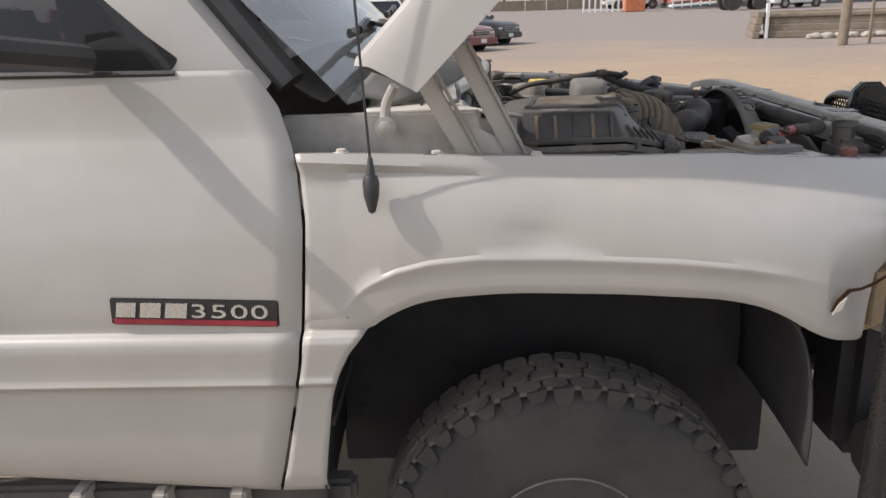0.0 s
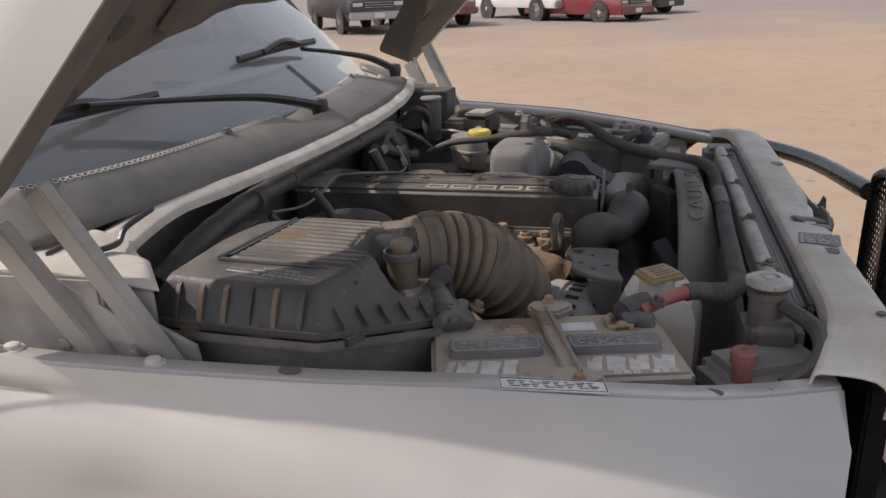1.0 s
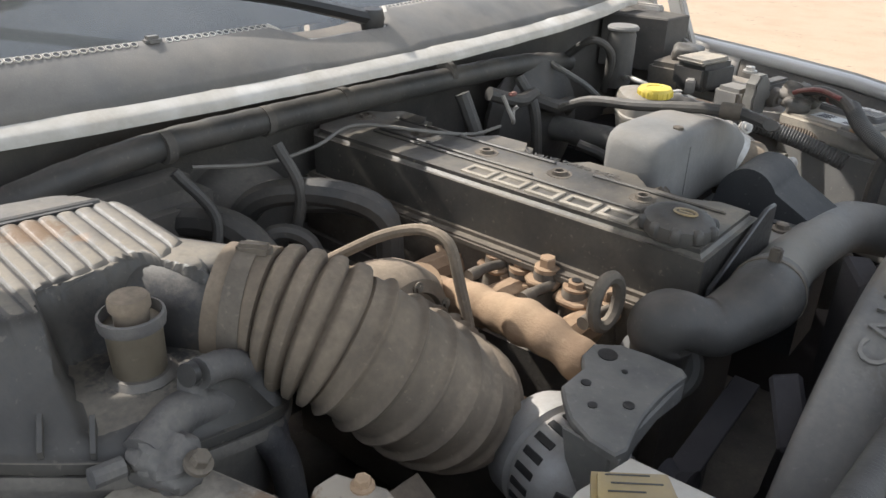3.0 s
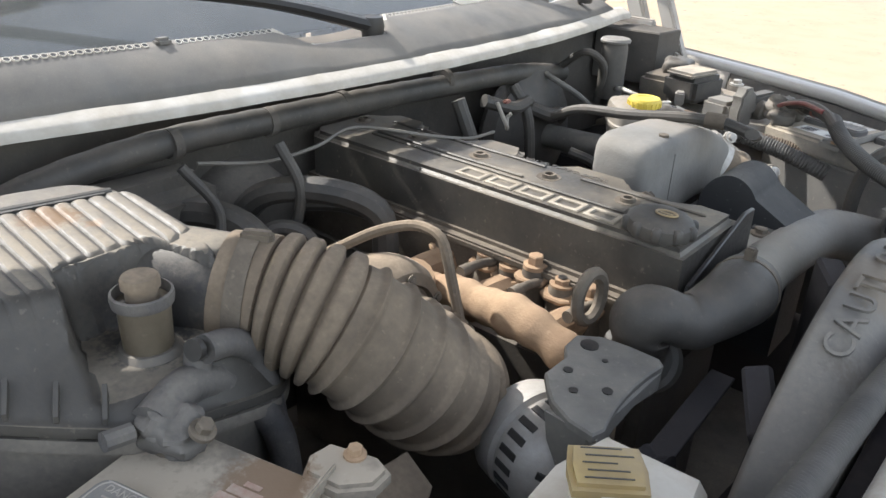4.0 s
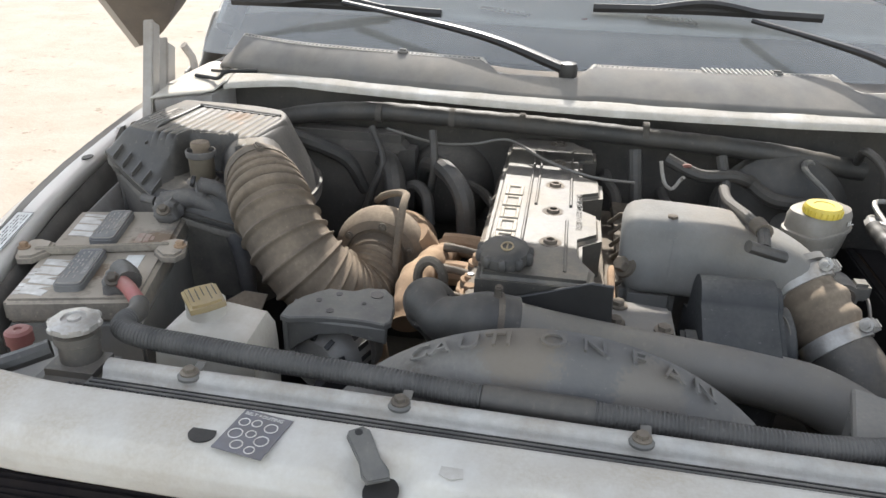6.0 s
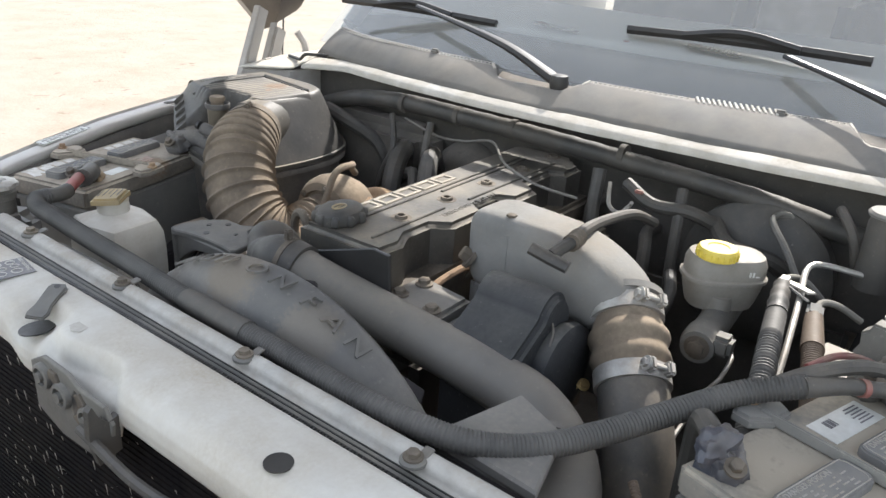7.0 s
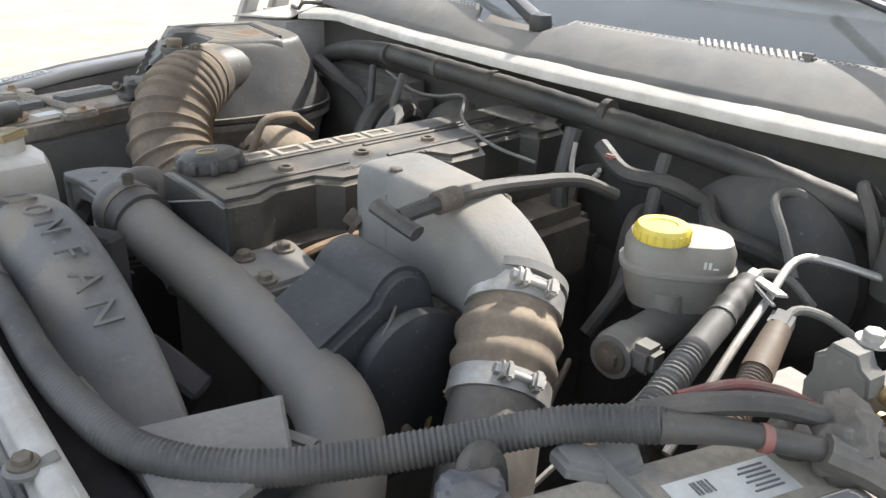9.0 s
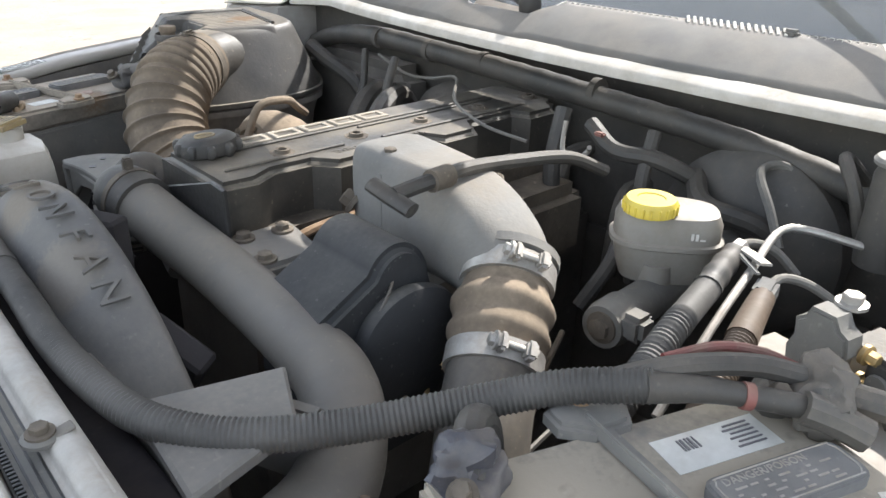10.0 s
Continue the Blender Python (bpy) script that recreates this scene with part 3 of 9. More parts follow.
def door_panel(side):
    def at(u, v):
        k = v * (len(DOOR) - 1)
        i = min(int(k), len(DOOR) - 2)
        y, z = (DOOR[i][c] + (DOOR[i + 1][c] - DOOR[i][c]) * (k - i) for c in (0, 1))
        x1 = lerp_table(SEAM, z) - 0.003
        return (-1.32 + (x1 + 1.32) * u, y if side > 0 else 2 * MID - y, z + 0.012 * (1 - u) + 0.075 * (1 - u) * max(0.0, min(1.0, (0.60 - z) / 0.08)))
    return grid(at, 22, 61, "door", PAINT, truck, "silver front door with raised model badge" if side > 0 else "silver front door", 50, 0.004)


door_near = door_panel(1)
door_far = door_panel(-1)


def wing_tail(side):
    """The strip of wing between the door seam and the wheel arch."""
    inv = [(z, x) for x, z in ARCH[1:8]]

    def at(u, v):
        k = v * (len(DOOR) - 1 - 9) + 9
        i = min(int(k), len(DOOR) - 2)
        y, z = (DOOR[i][c] + (DOOR[i + 1][c] - DOOR[i][c]) * (k - i) for c in (0, 1))
        x0 = lerp_table(SEAM, z) + 0.003
        x1 = -0.158
        if z < 0.832:
            x1 = max(x0 + 0.012, lerp_table(inv, z))
        return (x0 + (x1 - x0) * u, y if side > 0 else 2 * MID - y, z)
    return grid(at, 7, 72, "wing_tail", PAINT, truck, "", 50, 0.003)


wing_tail(1)
wing_tail(-1)
for s in (1, -1):
    b = block(1.6, 0.05, 0.05, Matrix.Translation((-0.95, MID + s * -0.95, 0.465)), 0.01)
    part("sill", b, GRIME_SHADE, truck)
    for x in (-0.52, -0.37, -0.68):
        part("step_bracket", block(0.03, 0.06, 0.05, Matrix.Translation((x, MID - s * 0.985, 0.475)), 0.006), PAINT_IN, truck)

# model badge on the near door: brand word as plain shapes, the number as it reads
badge = part("badge", block(0.296, 0.006, 0.050, Matrix.Translation((-0.402, 1.335, 0.866)) @ pose(0, 0, 0, 0, 2.6, 0), 0.003), BLACK_CLEAN, door_near, "black badge with silver characters and a red underline")
bm_ = Matrix.Translation((-0.402, 1.3315, 0.866)) @ pose(0, 0, 0, 0, 2.6, 0) @ pose(0, 0, 0, 90, 0, 0)
for k, ch in enumerate("3500"):
    lettering("badge_digit", ch, 0.037, CHROME, badge, bm_ @ Matrix.Translation((-0.008 + 0.0355 * k, -0.008, 0.001)) @ Matrix.Diagonal((1.80, 0.98, 1, 1)), 0.0012)
for x, shape in ((-0.138, [(0, 0), (0.034, 0), (0.038, 0.027), (0.004, 0.027)]), (-0.096, [(0, 0), (0.036, 0), (0.040, 0.027), (0.004, 0.027)]), (-0.052, [(0, 0), (0.038, 0), (0.042, 0.027), (0.004, 0.027)])):
    part("badge_mark", prism(shape, 0.0024, bm_ @ Matrix.Translation((x, -0.009, 0))), CHROME, badge, "silver raised shape", smooth=0)
part("badge_stripe", prism([(-0.142, -0.022), (0.144, -0.022), (0.144, -0.012), (-0.142, -0.012)], 0.001, bm_), BADGE_RED, badge, "red stripe", smooth=0)


# ---- wheels ----
def wheel(side, x, name="wheel"):
    y0 = 1.425 if side > 0 else 2 * MID - 1.425
    w = thing(name, (x, y0, 0.270), "", "")
    w.parent = truck
    w.matrix_parent_inverse = truck.matrix_world.inverted()
    turn = Matrix.Translation((x, y0, 0.270)) @ pose(0, 0, 0, -90 * side, 0, 0)
    R = 0.392
    prof = [(r * 1.018 + (0.010 if r > 0.24 else 0.0), z * (0.70 if z > 0 else 1.0)) for r, z in ((0.176, 0.012), (0.184, 0.0), (0.205, -0.006), (0.25, -0.010), (0.30, -0.012), (0.335, -0.006), (0.352, 0.004), (0.362, 0.018), (0.366, 0.03), (0.366, 0.22), (0.352, 0.245), (0.30, 0.26), (0.22, 0.25), (0.205, 0.24))]
    tyre = part("tyre", lathe([(r, z) for r, z in prof], turn, 72), TYRE, w, "black all-terrain tyre, dusty tread")
    b = None
    count = 46
    for i in range(count):
        a = 360 / count * i
        for row, (z0, z1, skew, da) in enumerate(((0.003, 0.038, 7, 0.0), (0.042, 0.074, -9, 0.5), (0.078, 0.108, 9, 0.0), (0.112, 0.148, -7, 0.5))):
            half = R * math.radians(360 / count) * 0.5 * 0.90
            jut = 0.006 if (row == 0 and i % 2) else 0.0
            sh = [(-half, z0 - jut), (half * 0.5, z0 - jut - 0.003), (half, z0 + 0.006), (half * 0.9, z1 - 0.008), (half * 0.4, z1), (-half * 0.9, z1 - 0.002)]
            drop = 0.010 if row == 0 else 0.0
            m = turn @ pose(0, 0, 0, 0, 0, a + da * 360 / count) @ Matrix.Translation((R - 0.011, 0, 0)) @ Matrix(((0, 0, 1, 0), (1, 0, 0, 0), (0, 1, 0, 0), (0, 0, 0, 1))) @ pose(0, 0, 0, 0, 0, skew * 0.5)
            b = prism(sh, 0.011 - drop * 0.25, m, 0, 1, b)
    part("tread", b, TREAD, tyre, "dusty chunky tread blocks", smooth=0)
    b = None
    for i in range(count):
        m = turn @ pose(0, 0, 0, 0, 0, 360 / count * (i + 0.25)) @ Matrix.Translation((0, 0, -0.0105))
        deep = 0.362 if i % 2 else 0.350
        b = prism([(deep, -0.012), (deep + 0.014, -0.019), (R - 0.004, -0.021), (R - 0.002, 0.019), (deep + 0.018, 0.017), (deep + 0.002, 0.008)], 0.018, m, 0.003, 1, b)
    part("shoulder_lug", b, TYRE, tyre, smooth=30)
    part("rim", lathe([(0.183, 0.014), (0.177, 0.004), (0.171, 0.014), (0.163, 0.03), (0.152, 0.035), (0.143, 0.02), (0.12, 0.012), (0.09, 0.03), (0.06, 0.03), (0.055, -0.02), (0.03, -0.025), (0, -0.025)], turn, 48), STEEL, w, "silver steel rim")
    return w


wheel(1, 0.272)
wheel(-1, 0.272)
# wheel housings, dark inside
liner, _len = spline([(x, 0, z) for x, z in ((-0.202, 0.40), (-0.198, 0.525), (-0.180, 0.65), (-0.152, 0.755), (-0.105, 0.824), (0.0, 0.881), (0.122, 0.892), (0.338, 0.885), (0.526, 0.869), (0.600, 0.848), (0.660, 0.795), (0.690, 0.70), (0.700, 0.60), (0.700, 0.52))], 49)
for s in (1, -1):
    def housing(u, v, s=s):
        p = liner[round(u * 48)]
        y = 1.343 + 0.43 * v
        k = 1.0 + 0.05 * v * (2 - v)
        return (0.26 + (p[0] - 0.26) * k, y if s > 0 else 2 * MID - y, 0.45 + (p[2] + 0.004 - 0.45) * k)
    grid(housing, 48, 8, "wheel_housing", HOUSING, truck, "dark muddy wheel housing lining", 60, 0.004)
    b = block(1.02, 0.02, 0.62, Matrix.Translation((0.28, MID - s * 0.572, 0.60)), 0.004)
    part("housing_back", b, HOUSING, truck)
    b = tube([(-0.2, MID - s * 0.55, 0.42), (0.27, MID - s * 0.5, 0.36), (0.9, MID - s * 0.42, 0.44)], 0.045, 12, 10)
    part("chassis_rail", b, HOUSING, truck)
    part("axle", tube([(0.272, MID, 0.32), (0.272, MID - s * 0.7, 0.335)], 0.045, 4, 10), GRIME_SHADE, truck)

# cab: pillars, roof, back wall, floor, windows
def cab():
    rx = -0.74
    for s in (1, -1):
        def Y(y, s=s):
            return y if s > 0 else 2 * MID - y
        low, high = Vector((-0.262, Y(1.425), 1.235)), Vector((rx, Y(1.53), 1.80))
        b = bmesh.new()
        rings = []
        for p in (low, low.lerp(high, 0.5) + Vector((0, 0, 0.012)), high):
            rings.append([b.verts.new(p + Vector(o)) for o in ((0.0, 0, 0.0), (0.01, Y(1.47) - Y(1.425), 0.02), (-0.10, Y(1.49) - Y(1.425), -0.02), (-0.125, Y(1.452) - Y(1.425), -0.035), (-0.125, Y(1.425) - Y(1.425), -0.035), (-0.07, Y(1.418) - Y(1.425), -0.018))])
        for p, q in zip(rings, rings[1:]):
            for k in range(6):
                b.faces.new((p[k], p[(k + 1) % 6], q[(k + 1) % 6], q[k]))
        b.faces.new(rings[0])
        b.faces.new(rings[-1])
        part("windscreen_pillar", b, PAINT, truck, smooth=40)
        trim = tube([low + Vector((0.035, Y(1.475) - Y(1.425), 0.005)), low.lerp(high, 0.5) + Vector((0.035, Y(1.477) - Y(1.425), 0.018)), high + Vector((0.035, Y(1.48) - Y(1.425), 0.0))], 0.032, 10, 8)
        part("pillar_trim", trim, BLACK_CLEAN, truck, "black windscreen edge trim")
        pane = mesh_object("side_window", [(-0.434, Y(1.430), 1.270), (-0.418, Y(1.431), 1.277), (-0.409, Y(1.433), 1.290), (-0.412, Y(1.436), 1.305), (-0.469, Y(1.455), 1.392), (-0.80, Y(1.545), 1.78), (-1.32, Y(1.545), 1.80), (-1.32, Y(1.432), 1.272)], [tuple(range(8))], SIDE_GLASS, truck, "dark tinted side window", 0)
        pane.visible_shadow = False
        part("window_seal", tube([(-1.32, Y(1.416), 1.281), (-0.8, Y(1.414), 1.277), (-0.41, Y(1.418), 1.270)], 0.006, 10, 6), BLACK_CLEAN, truck)
        # mirror
        mir = part("door_mirror", block(0.14, 0.24, 0.20, Matrix.Translation((-0.66, Y(1.09), 1.365)) @ pose(0, 0, 0, 0, 0, 10 * s), 0.035, 4), BLACK_CLEAN, truck, "black plastic door mirror")
        part("mirror_arm", tube([(-0.64, Y(1.19), 1.33), (-0.55, Y(1.40), 1.30)], 0.024, 5, 8), BLACK_CLEAN, mir)
    # roof and rear
    def roof(u, v):
        y = 1.53 + (2 * MID - 3.06) * v
        x = rx + 0.02 - 1.35 * u + 0.06 * (1 - (2 * v - 1) ** 2) * (1 - u)
        return (x, y, 1.80 + 0.055 * (1 - (2 * v - 1) ** 4) * (0.3 + 0.7 * min(1, 3 * u)))
    grid(roof, 8, 17, "roof", PAINT, truck, "", 40, 0.02)
    part("cab_back", block(0.03, 1.72, 1.25, Matrix.Translation((-2.05, MID, 1.17)), 0.01), PAINT_IN, truck)
    part("cab_floor", block(1.9, 1.75, 0.04, Matrix.Translation((-1.15, MID, 0.56)), 0.01), GRIME_SHADE, truck)
    for s in (1, -1):
        part("cab_side", block(0.74, 0.03, 0.75, Matrix.Translation((-1.7, MID - s * 0.985, 0.90)), 0.01), PAINT, truck)
        part("rear_pillar", block(0.16, 0.05, 0.54, Matrix.Translation((-1.40, MID - s * 0.86, 1.53)) @ pose(0, 0, 0, s * -11, 0, 0), 0.01), PAINT, truck)


cab()


def screen(u, v):
    """Windscreen: u up the glass, v across."""
    t = 2 * v - 1
    half = 0.90 - 0.10 * u
    y = MID + half * t
    x = 0.005 - 0.13 * t * t - (0.70 - 0.02 * t * t) * u + 0.02 * math.sin(math.pi * u)
    return (x, y, 1.205 + 0.61 * u + 0.012 * math.sin(math.pi * u))


windscreen = grid(screen, 8, 21, "windscreen", GLASS, truck, "dusty laminated windscreen", 60)
windscreen.visible_shadow = False
part("screen_header", tube([screen(1, v / 8) for v in range(9)], 0.03, 18, 8), PAINT, truck)


DASH_RISE = [(0.0, 1.236), (0.03, 1.250), (0.06, 1.272), (0.085, 1.298), (0.105, 1.316), (0.13, 1.324), (0.22, 1.332), (0.45, 1.342), (0.50, 1.32), (0.56, 1.22), (0.62, 1.08)]


def dash(u, v, a=0.0, c=0.62):
    """The dashboard's top: u runs back from the windscreen's foot, v across."""
    t = 2 * v - 1
    d = a + (c - a) * u
    return (-0.05 - 0.12 * t * t - d, MID + 0.86 * t, lerp_table(DASH_RISE, d) - 0.030 * abs(t) ** 6)


dashboard = grid(lambda u, v: dash(u, v, 0.088, 0.62), 24, 17, "dashboard", DASH, truck, "pale grey vinyl dashboard top", 50, 0.006)
# Shadow at the windscreen's foot, put into this strip's dark grime colour.
grid(lambda u, v: dash(u, v, 0.0, 0.0875), 8, 17, "dash_front", GRIME_SHADE, dashboard, "dashboard edge below the glass, its shadow put into the dark colour", 50, 0.004)
for x, y in ((-0.168, 2.151), (-0.170, 2.510)):
    vent = part("dash_vent", prism([(-0.052, -0.016), (0.050, -0.016), (0.056, 0.0), (0.050, 0.017), (-0.050, 0.017), (-0.056, 0.0)], 0.004, Matrix.Translation((x, y, 1.3250)) @ pose(0, 0, 0, 0, 5, 90), 0.001, 1), BLACK, dashboard, "dark slotted demister vent")
    b = None
    for k in range(10):
        b = block(0.030, 0.0045, 0.003, Matrix.Translation((x, y - 0.045 + 0.010 * k, 1.3295)) @ pose(0, 0, 0, 0, 5, 8), 0, 1, b)
    pieces("vent_slat", b, DASH, vent, smooth=0)
part("dash_mark", lathe([(0.007, 0), (0.007, 0.002), (0, 0.002)], Matrix.Translation((-0.162, 2.325, 1.3200)), 12), RED_CAP, dashboard, "small red spot")
slip = thing("paper_slip", (-0.24, 1.675, 1.310), "white paper slip lying on the dashboard", "paper")
part("sheet", prism([(-0.022, -0.045), (0.020, -0.047), (0.022, 0.046), (-0.020, 0.044)], 0.0012, Matrix.Translation((-0.245, 1.675, 1.3140)) @ pose(0, 0, 0, 3, 12, 14), 0, 1), WHITE_LABEL, slip, smooth=0)
for y in (1.98, 2.75):
    seat = thing("seat", (-1.2, y, 0.58), "", "")
    seat.parent = truck
    seat.matrix_parent_inverse = truck.matrix_world.inverted()
    part("seat_back", block(0.16, 0.52, 0.62, Matrix.Translation((-1.38, y, 1.10)) @ pose(0, 0, 0, 0, -14, 0), 0.06, 3), SEAT, seat)
    part("seat_cushion", block(0.5, 0.52, 0.18, Matrix.Translation((-1.1, y, 0.78)), 0.05, 3), SEAT, seat)
part("steering_wheel", tube([(-0.72 - 0.12 * math.sin(a) * 0.5, 2.75 + 0.19 * math.cos(a), 1.12 + 0.17 * math.sin(a)) for a in [math.pi * 2 * k / 16 for k in range(17)]], 0.014, 48, 8), BLACK_CLEAN, truck, "black steering wheel")


# ---- cowl panel, lip, wipers ----
def cowl_rear(y):
    t = (y - 2.25) / 0.65
    out = max(0.0, (1.80 - y) / 0.22)
    return Vector((0.045 - 0.085 * t * t - 0.035 * out * out, y, 1.265 - 0.004 * t * t))


def cowl_front(y):
    t = (y - 2.40) / 0.65
    return Vector((0.143 - 0.082 * t * t, y, 1.216 - 0.008 * t * t))


NOTCHES = ((2.135, 2.345), (2.815, 2.99))


def notch_depth(y):
    for a, c in NOTCHES:
        if a < y < c:
            e = min(y - a, c - y)
            return 0.44 * min(1.0, e / 0.03)
    return 0.0


def cowl_sheet(u, v):
    y = 1.528 + (3.135 - 1.528) * v
    r, f = cowl_rear(y), cowl_front(y)
    fall = max(0.0, min(1.0, (1.580 - y) / 0.052))
    r += Vector((-0.020, 0.0, -0.052)) * fall
    f += Vector((-0.045, 0.0, -0.010)) * fall
    d = notch_depth(y)
    s = d + (1 - d) * u
    p = r.lerp(f, s)
    p.z += 0.006 * math.sin(math.pi * s) - 0.006 * (1 if u == 0 and d > 0 else 0)
    return p


cowl = grid(cowl_sheet, 8, 154, "cowl_panel", COWL, truck, "dull grey plastic cowl panel below the windscreen", 50, 0.004)
# comb of drain teeth along the rear edge, with their clips
spans = [(1.588, 1.945), (1.985, 2.125), (2.365, 2.55), (2.71, 2.80)]
holes, rims = None, None
for a, c in spans:
    y = a
    while y < c:
        m = Matrix.Translation(cowl_rear(y) + Vector((0.006, 0, -0.0016))) @ pose(0, 0, 0, 0, 26, 0)
        holes = lathe([(0, 0), (0.0034, 0), (0.0034, 0.0018), (0, 0.0018)], m, 8, holes)
        rims = lathe([(0.0034, 0.0005), (0.0036, 0.0024), (0.0045, 0.0024), (0.0048, 0.0005)], m, 10, rims)
        y += 0.0098
pieces("drain_hole", holes, BLACK_CLEAN, cowl, smooth=0)
pieces("drain_rim", rims, PAINT_DULL, cowl, "pale worn rims of the drain holes")
b = None
b = None
for k in range(15):
    p = cowl_rear(2.56 + 0.0095 * k)
    b = block(0.020, 0.0045, 0.003, Matrix.Translation(p + Vector((0.006, 0, 0.002))) @ pose(0, 0, 0, 0, 20, 35), 0.001, 1, b)
pieces("louvre_slat", b, PAINT_DULL, cowl, "pale worn louvre slats")
for y in (1.965, 2.70):
    p = cowl_rear(y)
    part("cowl_clip", block(0.016, 0.022, 0.012, Matrix.Translation(p + Vector((0.004, 0, 0.001))), 0.004), COWL, cowl)
for a, c in NOTCHES:
    b = tube([cowl_rear(a) + Vector((0.004, -0.008, 0)), cowl_rear(a + 0.03).lerp(cowl_front(a + 0.03), 0.42), cowl_rear((a + c) / 2).lerp(cowl_front((a + c) / 2), 0.45), cowl_rear(c - 0.025).lerp(cowl_front(c - 0.025), 0.42), cowl_rear(c) + Vector((0.004, 0.008, 0.0))], 0.004, 24, 6)
    part("notch_rim", b, PAINT_DULL, cowl)
    def well(u, v, a=a, c=c):
        y = a + (c - a) * v
        return cowl_rear(y).lerp(cowl_front(y), -0.25 + 0.75 * u) + Vector((0, 0, -0.030 - 0.006 * math.sin(math.pi * v)))
    grid(well, 3, 8, "wiper_well", GRIME_SHADE, cowl, "", 40, 0.002)


def lip_sheet(u, v):
    """The painted lip that carries the bonnet seal: a shallow step, then a drop."""
    y = 1.592 + (3.18 - 1.592) * v
    f = cowl_front(max(1.6, min(3.135, y)))
    f.y = y
    w = 0.46 + 0.14 * v
    outline = ((-0.012, 0.0005), (-0.003 * w, 0.0016), (0.010 * w, -0.0015), (0.029 * w, -0.0065), (0.036 * w, -0.0090), (0.0385 * w, -0.0130), (0.038 * w, -0.0190), (0.010 * w, -0.023))
    k = u * (len(outline) - 1)
    i = min(int(k), len(outline) - 2)
    dx, dz = (outline[i][c] + (outline[i + 1][c] - outline[i][c]) * (k - i) for c in (0, 1))
    wob = 0.003 * noise.noise((y * 9, 0, 0)) + 0.0012 * noise.noise((y * 60, 3, 0))
    near = max(0.0, (1.74 - y) / 0.15)
    return (f.x + dx * (1 + 0.9 * near) + wob + 0.030 * near * near, y, f.z + dz - 0.010 * near)


grid(lip_sheet, 15, 120, "cowl_lip", LIP, truck, "pale painted sheet-metal lip along the cowl", 40, 0.002)
# the stepped end of the lip on the near side
def corner_shelf(u, v):
    """The lip's stepped end: an upper shelf, a step down towards the wing, and a sloping skirt to the bay."""
    y = 1.482 + 0.116 * v
    step = max(0.0, min(1.0, (y - 1.578) / 0.014))
    z = 1.188 + 0.014 * step - 0.10 * max(0.0, 1.50 - y)
    x = -0.10 + (0.205 - 0.85 * max(0.0, y - 1.565)) * u
    if u > 0.72:
        k = (u - 0.72) / 0.28
        x += k * 0.075 * max(0.0, (1.585 - y) / 0.095)
        z -= 0.014 * k
    return (x, y, z)


grid(corner_shelf, 22, 40, "cowl_corner", PAINT_DULL, truck, "pale stepped end of the cowl lip", 30, 0.003)
part("seal_slot", tube([(0.052, 1.518, 1.1920), (0.062, 1.550, 1.1925), (0.071, 1.577, 1.1940), (0.071, 1.595, 1.2075), (0.070, 1.63, 1.2120), (0.068, 1.665, 1.2140)], 0.0042, 40, 6), BLACK_CLEAN, truck, "black rubber seal end")
b = prism([(-0.10, 1.484), (0.176, 1.486), (0.105, 1.575), (-0.02, 1.590)], 0.105, Matrix.Translation((0.0, 0, 1.064)), 0.003, 1)
part("cowl_side", b, PAINT_IN, truck)
b = prism([(0.02, 3.10), (0.17, 3.12), (0.178, 3.214), (0.02, 3.23)], 0.118, Matrix.Translation((0.0, 0, 1.054)), 0.003, 1)
part("cowl_side", b, GRIME_SHADE, truck)


def wiper(pivot, tip, blade_mid, blade_dir, length):
    w = thing("wiper", pivot, "", "")
    w.parent = truck
    w.matrix_parent_inverse = truck.matrix_world.inverted()
    p, q = Vector(pivot), Vector(tip)
    line = [p, p.lerp(q, 0.3) + Vector((0, 0, 0.016)), p.lerp(q, 0.62) + Vector((0, 0, 0.012)), q]
    part("wiper_arm", tube(line, lambda f, s: 0.0165 - 0.0085 * min(1.0, f * 1.3), 26, 8, oval=0.7), BLACK_CLEAN, w, "matt black wiper arm")
    part("wiper_pivot", lathe([(0.016, -0.02), (0.019, 0.0), (0.016, 0.014), (0.0, 0.018)], Matrix.Translation(p), 18), BLACK_CLEAN, w)
    d = Vector(blade_dir).normalized()
    mid = Vector(blade_mid)
    b = tube([mid - d * length / 2, mid + Vector((0, 0, 0.004)), mid + d * length / 2], 0.0065, 14, 6, oval=1.5)
    part("wiper_blade", b, BLACK_CLEAN, w, "black wiper blade")
    b = tube([mid - d * length * 0.24 + Vector((0.004, 0, 0.004)), mid + Vector((0.008, 0, 0.020)), mid + d * length * 0.24 + Vector((0.004, 0, 0.004))], 0.008, 12, 6)
    part("blade_bridge", b, BLACK_CLEAN, w)


wiper((0.075, 2.300, 1.258), (-0.108, 1.800, 1.336), (-0.125, 1.776, 1.322), (-0.005, 1, -0.004), 0.48)
wiper((0.045, 2.985, 1.255), (-0.105, 2.66, 1.345), (-0.125, 2.57, 1.352), (-0.01, 1, 0.006), 0.46)

